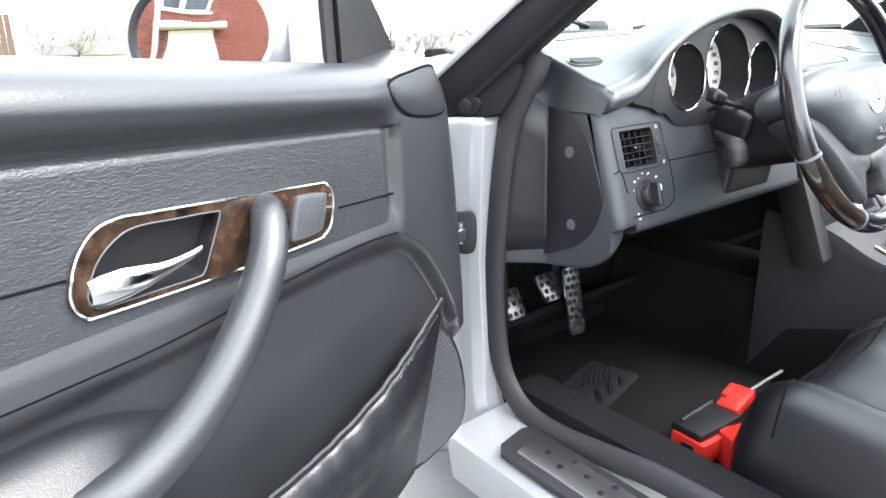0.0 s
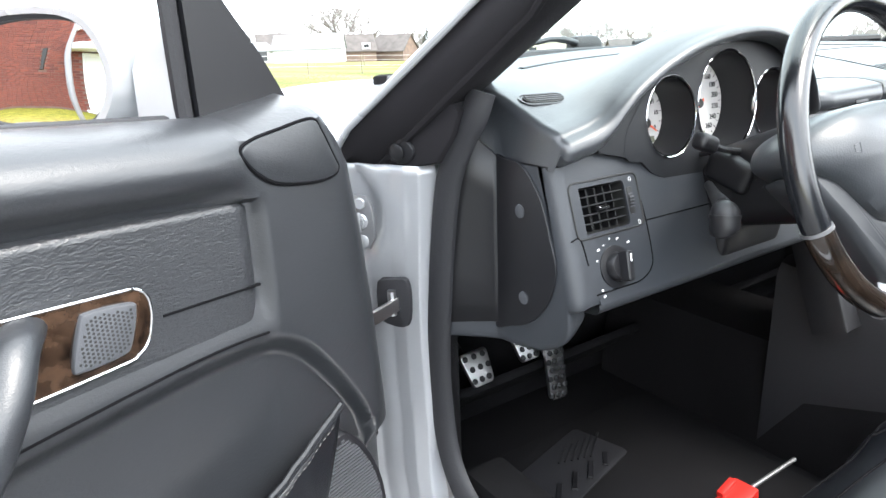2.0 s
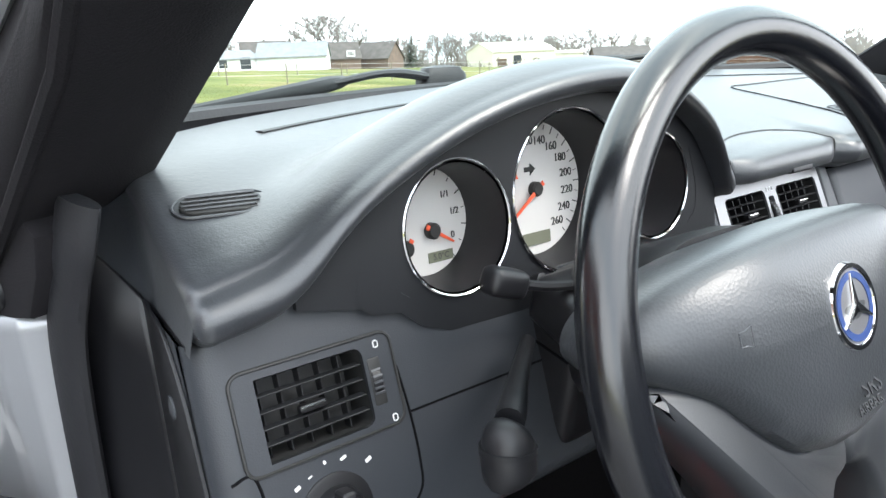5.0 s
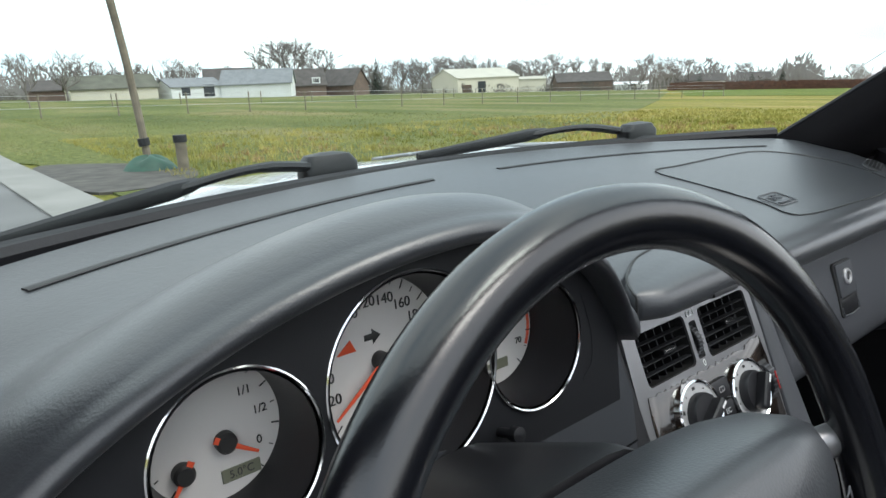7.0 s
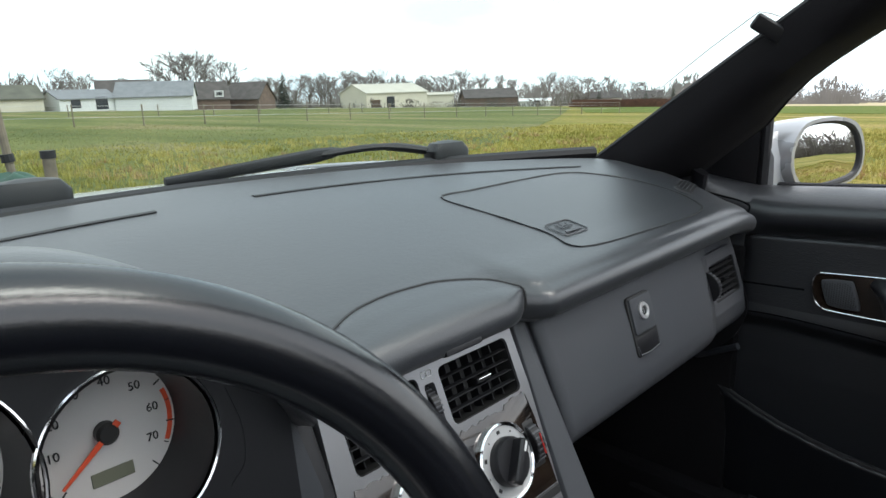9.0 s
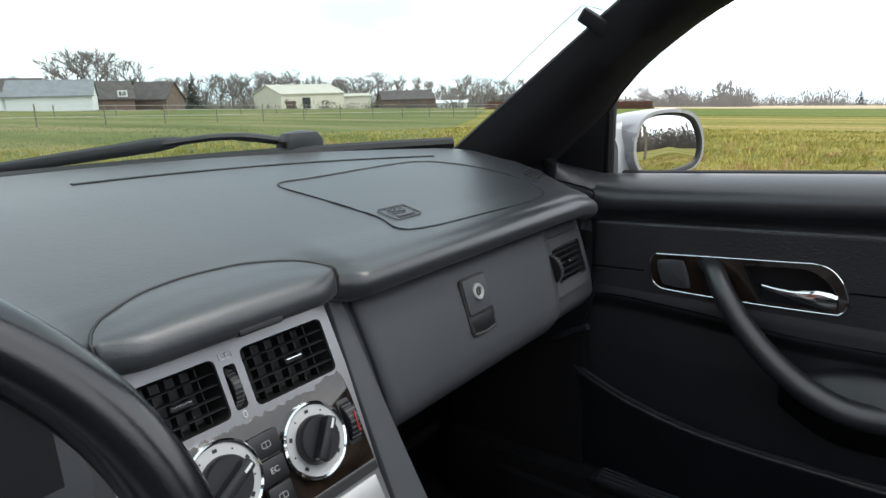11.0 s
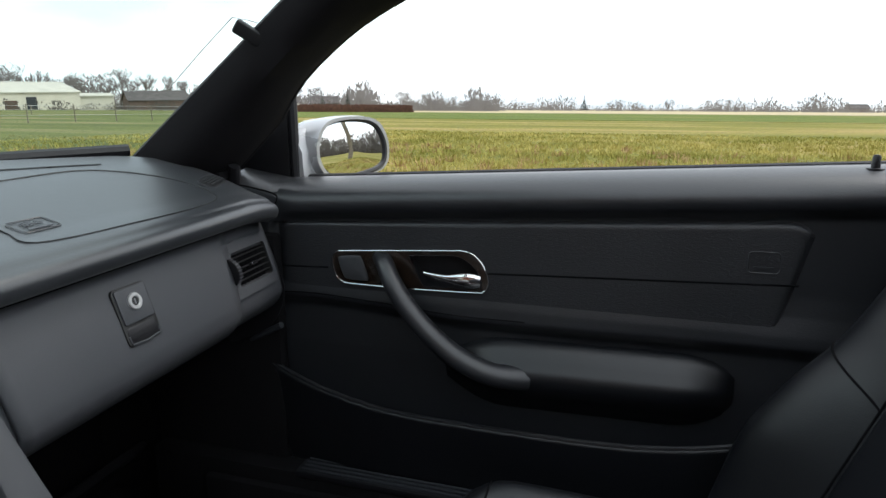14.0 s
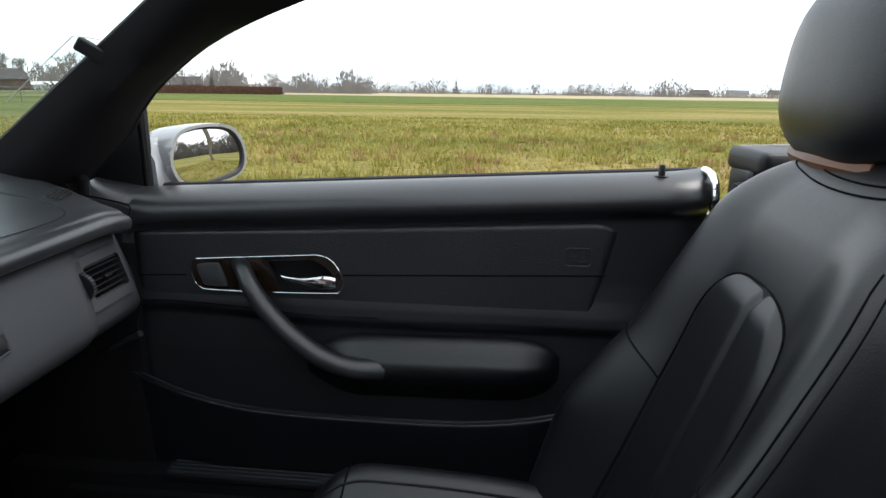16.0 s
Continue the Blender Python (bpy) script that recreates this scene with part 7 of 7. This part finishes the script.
def house(name, label, az, d, w, deep, eave, ridge, wall, roof, turn=0.0, windows=()):
    """turn: the long side faces the camera at 0. windows: (across, up, width, height, material)."""
    h = thing(name, label, "house" if "house" in name else "barn", "farm buildings", tuple(far(az, d)))
    c = far(az, d)
    m = Matrix.Translation(c) @ Matrix.Rotation(radians(-az + turn), 4, "Z")
    a, b = w / 2, deep / 2
    sec = [(-b, 0), (-b, eave), (0, ridge), (b, eave), (b, 0)]
    part("wall", loft([[m @ Vector((x, y, z)) for y, z in sec] for x in (-a, a)]), wall, h, smooth=0)
    k = 0.35
    for s in (-1, 1):
        sl = (ridge - eave) / b
        pts = [(s * (b + k), eave - sl * k), (0, ridge), (0, ridge + 0.22), (s * (b + k), eave - sl * k + 0.22)]
        part("roof", loft([[m @ Vector((x, y, z + 0.02)) for y, z in pts] for x in (-a - k, a + k)]), roof, h, smooth=0)
    for x, z, ww, hh, mt in windows:
        wn_ = part("window", box(m @ pose(x, -b - 0.02, z), (ww, 0.12, hh), 0.02, 1), mt, h)
    return h


DULLBRICK = material("dull_brick", (0.15, 0.105, 0.085), 0.9, spread=0.2, spot_scale=1.0)
house("barn", "cream clad barn with a pale sheet roof", 40.8, 194, 21, 14, 4.2, 6.6, CREAM, ROOF_CREAM, 34, [(-2.5, 1.6, 2.6, 3.2, DARKGLASS), (-7.5, 1.2, 3.0, 2.4, BROWNPANEL)])
house("shed", "low cream lean-to beside the barn", 45.3, 200, 9, 6, 3.6, 4.2, CREAM, ROOF_CREAM, 20)
house("house", "white house with a wide grey roof", 22.6, 152, 14.6, 10, 2.9, 5.8, OFFWHITE, ROOF_GREY, -8, [])
house("house", "low white farm building", 17.1, 150, 11, 8, 2.4, 4.0, OFFWHITE, ROOF_GREY, 25, [(-2.5, 1.5, 1.8, 1.6, DARKGLASS), (2.5, 1.5, 2.4, 2.4, DARKGLASS)])
house("house", "dark roofed house behind the white one", 20.2, 175, 11, 9, 3.4, 6.8, OFFWHITE, ROOF_DARK, 0)
house("house", "brick house with steep dark tiled roof", 26.5, 165, 7.6, 8, 2.6, 6.2, DULLBRICK, ROOF_DARK, 10, [(1.5, 3.6, 2.0, 1.4, OFFWHITE), (1.5, 3.6, 1.4, 0.9, DARKGLASS)])
house("house", "brick house with steep dark tiled roof", 29.7, 170, 9, 8, 2.6, 6.3, DULLBRICK, ROOF_DARK, -30)
house("house", "low long building with a mossy roof", 11.5, 148, 15.4, 10, 2.2, 4.6, CREAM, ROOF_MOSS, 8)
house("house", "low dark roofed building", 7.2, 158, 6.5, 8, 2.0, 3.9, DULLBRICK, ROOF_DARK, 0)
house("house", "long low house with dark roof among trees", 49.8, 205, 16, 9, 2.8, 5.2, DULLBRICK, ROOF_DARK, 12)
house("shed", "small white shed beside the trees", 53.8, 200, 9, 4, 1.6, 2.2, OFFWHITE, OFFWHITE, 0)
house("house", "far house with dark roof among trees", 59.5, 240, 12, 8, 2.6, 4.6, OFFWHITE, ROOF_DARK, 0)
house("house", "far red roofed house", 63.0, 250, 10, 8, 2.6, 5.0, DULLBRICK, ROOF_DARK, 0)
house("house", "far farm building on the skyline", 108.0, 470, 13, 10, 2.6, 4.6, OFFWHITE, ROOF_GREY, 0)
house("house", "far farm building on the skyline", 105.2, 480, 11, 10, 2.4, 4.8, DULLBRICK, ROOF_DARK, 20)
house("house", "far farm building on the skyline", 111.2, 470, 16, 10, 2.6, 4.8, OFFWHITE, ROOF_DARK, -15)


def thicket(name, label, az0, az1, d0, d1, low, high, mat, count, seed, fine=0.10, even=False):
    """Undergrowth that nobody could count: many thin upright sprays."""
    rg = random.Random(seed)
    bm = bmesh.new()
    for i in range(count):
        az, d = rg.uniform(az0, az1), lerp(d0, d1, rg.random())
        c = far(az, d)
        clump = 0.55 + 0.9 * max(0.0, noise.noise(Vector((az * 0.55, seed * 3.1, 0.0))) + 0.35)
        hh = lerp(low, high, rg.random() ** 1.6) * (1.0 if even else clump)
        q = Vector((math.cos(radians(az)), -math.sin(radians(az)), 0))
        for k in range(9):
            x, z = rg.gauss(0, 0.26) * hh, 0.52 + 0.40 * math.sin(rg.uniform(-1.5, 1.5))
            p = c + q * x + Vector((0, 0, hh * z * (1 - 0.8 * (x / hh) ** 2)))
            d = (q * rg.uniform(-0.7, 0.7) + Vector((0, 0, 1))).normalized() * hh * rg.uniform(0.08, 0.20)
            w = q * max(0.03, hh * fine * rg.uniform(0.15, 0.35))
            bm.faces.new([bm.verts.new(v) for v in (p - d, p + w, p + d, p - w)])
        bm.faces.new([bm.verts.new(v) for v in (c - q * hh * 0.04, c + q * hh * 0.04, c + Vector((0, 0, hh * 0.7)))])
    return tagged(part(name, bm, mat, smooth=0), label, "undergrowth", kind="stuff")


SCRUB = material("dark_scrub", (0.105, 0.096, 0.084), 0.95, spread=0.3, spot_scale=0.3)
thicket("far_hedge", "dark hedges and scrub round the farm buildings", -25, 64, 178, 225, 0.8, 2.6, SCRUB, 2200, 3, 0.2)
thicket("russet_hedge", "long low russet beech hedge across the field", 57, 70.4, 150, 156, 1.2, 1.8, HEDGE, 2600, 4, 0.34, True)
thicket("far_wood", "leafless wood along the skyline with haze put into its colour", 55, 135, 380, 470, 2.5, 8.5, FARWOOD, 3200, 5)
thicket("far_wood", "leafless wood behind the russet hedge with haze put into its colour", 57, 78, 240, 290, 2.5, 7.5, FARWOOD, 1500, 6)
thicket("far_wood", "leafless wood behind the farm buildings with haze put into its colour", -30, 60, 235, 320, 3.0, 10.0, FARWOOD, 4200, 8)
thicket("rear_scrub", "brown scrub under the trees behind the car", 126, 215, 95, 140, 0.8, 3.0, material("brown_scrub", (0.07, 0.055, 0.045), 0.95, spread=0.3, spot_scale=0.5), 2200, 9)

thicket("rear_wood", "dense leafless wood behind the field", 126, 200, 110, 150, 5.0, 13.0, BARK, 1500, 12)
# wire fence across the paddock
fence = thing("wire_fence", "thin wire fence on weathered posts across the paddock", "fence", at=tuple(far(25, 33)))
fx = [(-6 + 3.1 * i, 33.5 - 0.12 * i) for i in range(21)]
for x, y in fx:
    p = land(x, y)
    part("post", tube([p + Vector((0, 0, -0.1)), p + Vector((0.01, 0, 1.05))], 0.036, 7), POST, fence)
for z in (0.45, 0.75, 0.98):
    part("wire", tube([land(x, y, z) for x, y in fx], 0.008, 4), STEEL, fence)
for i in range(9):
    x = 6 + i * 6.5
    pf = land(x, 62 + 2 * (i % 3))
    ob = part("fence_post", tube([pf, pf + Vector((0, 0, 1.1))], 0.06, 6), POST)
    tagged(ob, "single weathered fence post in the field", "fence post", "field posts")

# leaning pole, short post and tarp on the verge
pole = thing("wooden_pole", "tall leaning pale wooden pole on the verge", "pole", at=tuple(land(1.66, 9.1)))
b0 = land(1.66, 9.1)
part("pole", tube(spline([b0, b0 + Vector((-0.05, 0, 0.9)), b0 + Vector((-0.12, 0.02, 1.8)), b0 + Vector((-0.30, 0.05, 3.4))], 4), 0.05, 10), POST, pole)
part("tie", tube([b0 + Vector((-0.02, 0, 0.30)), b0 + Vector((-0.03, 0, 0.40))], 0.075, 10), RUBBER, pole)
sp = thing("short_post", "short wooden post with a black rubber cap", "post", at=tuple(land(1.85, 8.2)))
b1 = land(1.85, 8.2)
part("post", tube([b1, b1 + Vector((0, 0, 0.42))], 0.07, 12), POST, sp)
part("cap", tube([b1 + Vector((0, 0, 0.38)), b1 + Vector((0, 0, 0.47))], 0.085, 12), RUBBER, sp)
def tarp(u, v):
    a = 2 * math.pi * u
    return land(1.55 + math.cos(a) * 0.34 * v, 8.6 + math.sin(a) * 0.26 * v, 0.17 * (1 - v ** 3) * (1 + 0.18 * math.sin(3 * a)) + 0.02)
tp = part("green_sheet", sheet(tarp, span(0, 1, 28), span(0.05, 1, 6)), TARP)
tagged(tp, "crumpled dark green sheet heaped on the verge", "sheet")

# evergreen hedge end with brown panel on a low wall, ahead of the car
hw = thing("garden_screen", "brown timber screen and hedge on a low stone wall", "screen", at=tuple(land(-0.6, 22)))
part("low_wall", box(TILT @ pose(-1.5, 22.2, 0.2), (4.2, 0.5, 0.5), 0.05), CONCRETE, hw, "pale stone low wall")
for i in range(9):
    part("board", box(TILT @ pose(-1.0 + 0.16 * i, 22.0, 1.25), (0.145, 0.05, 1.7), 0.01, 1), BROWNPANEL, hw)
bm = bmesh.new()
rg = random.Random(5)
for i in range(900):
    c = land(rg.uniform(-3.6, -1.1), 22.2 + rg.uniform(-0.5, 0.5), rg.uniform(0.4, 2.2))
    s_ = rg.uniform(0.06, 0.14)
    d1 = Vector((rg.uniform(-1, 1), rg.uniform(-1, 1), rg.uniform(-1, 1))) * s_
    d2 = Vector((rg.uniform(-1, 1), rg.uniform(-1, 1), rg.uniform(-1, 1))) * s_
    bm.faces.new([bm.verts.new(p) for p in (c - d1, c + d2, c + d1, c - d2)])
tagged(part("hedge", bm, HEDGEGREEN, hw, "clipped evergreen hedge", smooth=0), kind="stuff")
part("stake", box(TILT @ pose(-0.85, 21.6, 1.1, 0, -4, 0), (0.12, 0.12, 2.2), 0.02), POST, hw)


# brick house across the lane, seen in the driver's mirror
def brick_house():
    h = thing("brick_house", "red brick house with white window frames across the lane", "house", at=tuple(land(-10, 1.0)))
    x0 = -10.0
    part("wall", box(TILT @ pose(x0 - 0.22, 2.0, 2.9), (0.4, 14.0, 5.8), 0.02), MORTAR, h, "mortar behind the bricks")
    part("roof", loft([[TILT @ Vector((x, y, z)) for x, z in ((0.6 + x0, 5.75), (-4.5 + x0, 9.4), (-4.5 + x0, 9.65), (0.6 + x0, 6.0))] for y in (-5.4, 9.4)]), ROOF_DARK, h, smooth=0)
    part("gutter", tube([TILT @ Vector((x0 + 0.55, y, 5.72)) for y in (-5.4, 9.4)], 0.07, 8), OFFWHITE, h, "white gutter")
    wins = [(0.5, 3.35, 1.25, 1.15), (5.2, 3.35, 1.25, 1.15), (-3.8, 3.35, 1.25, 1.15), (0.25, 1.0, 1.25, 1.75), (-3.6, 1.3, 1.8, 1.4), (2.05, 1.75, 0.12, 0.8)]
    for k, (y, z, w, hh) in enumerate(wins):
        if w < 0.2:
            part("vent_slot", box(TILT @ pose(x0 + 0.01, y, z), (0.06, w, hh), 0.01, 1), INK, h, "dark narrow wall slot")
            continue
        fr = part("window", holed(TILT @ frame_of((x0 + 0.07, y, z), (0, 1, 0), (0, 0, 1)), rrect(w, hh, 0.02, 2), [rrect(w / 2 - 0.14, hh - 0.2, 0.01, 2, q * w / 4, 0) for q in (-1, 1)], 0.1), OFFWHITE, h, "white window frame")
        part("pane", box(TILT @ pose(x0 + 0.0, y, z), (0.03, w - 0.1, hh - 0.1), 0.0, 1), DARKGLASS if k != 3 else OFFWHITE, fr)
        part("sill", box(TILT @ pose(x0 + 0.06, y, z - hh / 2 - 0.06), (0.20, w + 0.2, 0.09), 0.01, 1), OFFWHITE, fr, "white sill")
    part("porch", box(TILT @ pose(x0 + 0.35, 0.25, 2.02), (0.85, 2.0, 0.20), 0.03), OFFWHITE, h, "white porch canopy")

    def clear(y, z):
        return not any(abs(y - wy) < w / 2 + 0.03 and abs(z - wz) < hh / 2 + 0.06 for wy, wz, w, hh in wins)
    wall = h.children[0]
    bw, bh = 0.235, 0.080
    q = [(sy * bw * 0.47, sz * bh * 0.42) for sy, sz in ((-1, -1), (1, -1), (1, 1), (-1, 1))]
    shape = bmesh.new()
    add_plate(shape, frame_of((0, 0, 0), (0, 1, 0), (0, 0, 1)), q, 0.014, 0.003, 0.0)
    brick_mesh = bpy.data.meshes.new("brick")
    shape.to_mesh(brick_mesh)
    shape.free()
    brick_mesh.materials.append(BRICK_EACH)
    bm = bmesh.new()
    singles = 0
    for r in range(68):
        for c in range(58):
            y = -4.9 + c * bw + (bw / 2 if r % 2 else 0)
            z = 0.12 + r * bh
            if not clear(y, z):
                continue
            if -0.9 < y < 2.6 and 1.15 < z < 3.1 and singles < 300:
                singles += 1
                ob = new("brick", brick_mesh)
                ob.parent = wall
                ob.matrix_basis = TILT @ pose(x0 - 0.014 + 0.002 * rng.random(), y, z)
            else:
                cc = TILT @ Vector((x0 - 0.012, y, z))
                f1 = [bm.verts.new(cc + Vector((0, a, b))) for a, b in q]
                f2 = [bm.verts.new(cc + Vector((0.012, a, b))) for a, b in q]
                bm.faces.new(f2)
                for i in range(4):
                    bm.faces.new((f1[i - 1], f1[i], f2[i], f2[i - 1]))
    tagged(part("brick_courses", bm, BRICK, wall, "red brick courses", smooth=0), kind="stuff")


BRICK_EACH = material("single_red_brick", (0.16, 0.045, 0.032), 0.85, grain=0.4, grain_scale=80, spread=0.2, spot_scale=9)
bn, bl = BRICK_EACH.node_tree.nodes, BRICK_EACH.node_tree.links
b_info = bn.new("ShaderNodeObjectInfo")
b_ramp = bn.new("ShaderNodeValToRGB")
b_ramp.color_ramp.elements[0].color = (0.105, 0.034, 0.028, 1)
b_ramp.color_ramp.elements[1].color = (0.215, 0.062, 0.042, 1)
bl.new(b_info.outputs["Random"], b_ramp.inputs["Fac"])
bl.new(b_ramp.outputs["Color"], bn["Principled BSDF"].inputs["Base Color"])
brick_house()
lampp = part("street_pole", tube([land(-6.9, 0.9), land(-6.9, 0.9, 6.0)], [0.07, 0.05], 10), SATIN)
tagged(lampp, "plain grey street pole across the lane", "pole")
mp_ = part("rear_pole", tube([land(8.9, -13.9), land(8.8, -13.9, 8.0)], 0.13, 10), POST)
tagged(mp_, "brown wooden pole on the verge behind the car", "pole")


# grass: blades near enough to be told apart
def grass(name, label, x0, x1, y0, y1, count, low, high, seed, mat, clear=None):
    rg = random.Random(seed)
    bm = bmesh.new()
    for i in range(count):
        t = rg.random() ** 1.7
        x, y = lerp(x0, x1, t), rg.uniform(y0, y1)
        if clear and clear(x, y):
            continue
        c = land(x, y)
        for k in range(2):
            h = rg.uniform(low, high) * 0.6
            a = rg.uniform(0, 2 * math.pi)
            q = Vector((math.cos(a), math.sin(a), 0))
            lean = Vector((rg.uniform(-1, 1), rg.uniform(-1, 1), 0)) * h * 0.5
            o = Vector((rg.uniform(-1, 1), rg.uniform(-1, 1), 0)) * 0.07
            w = 0.006 + 0.0012 * abs(x)
            bm.faces.new([bm.verts.new(p) for p in (c + o - q * w, c + o + q * w, c + o + lean + Vector((0, 0, h)))])
    return tagged(part(name, bm, mat, smooth=0), label, "grass", kind="stuff")


GRASS = material("grass_blades", (0.30, 0.31, 0.055), 0.9, spread=0.35, spot_scale=0.35, second=(0.52, 0.44, 0.15), spec=0.1)
PADDOCK_GRASS = material("paddock_blades", (0.17, 0.21, 0.065), 0.9, spread=0.35, spot_scale=0.3, second=(0.36, 0.33, 0.15), spec=0.1)
DRY_GRASS = material("dry_blades", (0.36, 0.20, 0.10), 0.9, spread=0.3, spot_scale=0.5, second=(0.50, 0.36, 0.18), spec=0.1)
grass("grass", "rough winter grass on the field beside the car", 1.6, 26.0, -14, 16, 30000, 0.06, 0.16, 21, GRASS)
grass("grass", "rough winter grass on the paddock before the car", 2.2, 16.0, 7.5, 34, 9000, 0.05, 0.12, 22, PADDOCK_GRASS, lambda x, y: y < 6.6 + 0.62 * max(0.0, x - 6))


def tufts(name, label, count, blades, mat, seed, x0, x1, y0, y1, low, high):
    """Clumps of longer blades that lean outwards, thinning out with distance."""
    rg = random.Random(seed)
    bm = bmesh.new()
    for i in range(count):
        x, y = lerp(x0, x1, rg.random() ** 1.5), rg.uniform(y0, y1)
        size = rg.uniform(0.06, 0.22)
        for k in range(blades):
            a, r = rg.uniform(0, 2 * math.pi), size * math.sqrt(rg.random())
            c = land(x + r * math.cos(a), y + 1.6 * r * math.sin(a))
            h = rg.uniform(low, high)
            q = Vector((math.cos(a + 1.57), math.sin(a + 1.57), 0)) * (0.004 + 0.0007 * abs(x))
            lean = Vector((math.cos(a), math.sin(a), 0)) * h * rg.uniform(0.1, 0.7)
            bm.faces.new([bm.verts.new(p) for p in (c - q, c + q, c + lean + Vector((0, 0, h)))])
    return tagged(part(name, bm, mat, smooth=0), label, "grass", kind="stuff")


tufts("grass_tuft", "russet tufts of dry grass among the green", 420, 26, DRY_GRASS, 41, 2.6, 16.0, -12, 12, 0.05, 0.15)
tufts("grass_tuft", "fresh green tufts of longer grass", 900, 26, GRASS, 42, 2.2, 20.0, -13, 14, 0.06, 0.17)
grass("grass", "rough winter grass along the lane's edge", 0.5, 3.0, 10.5, 34, 2500, 0.03, 0.12, 23, PADDOCK_GRASS)
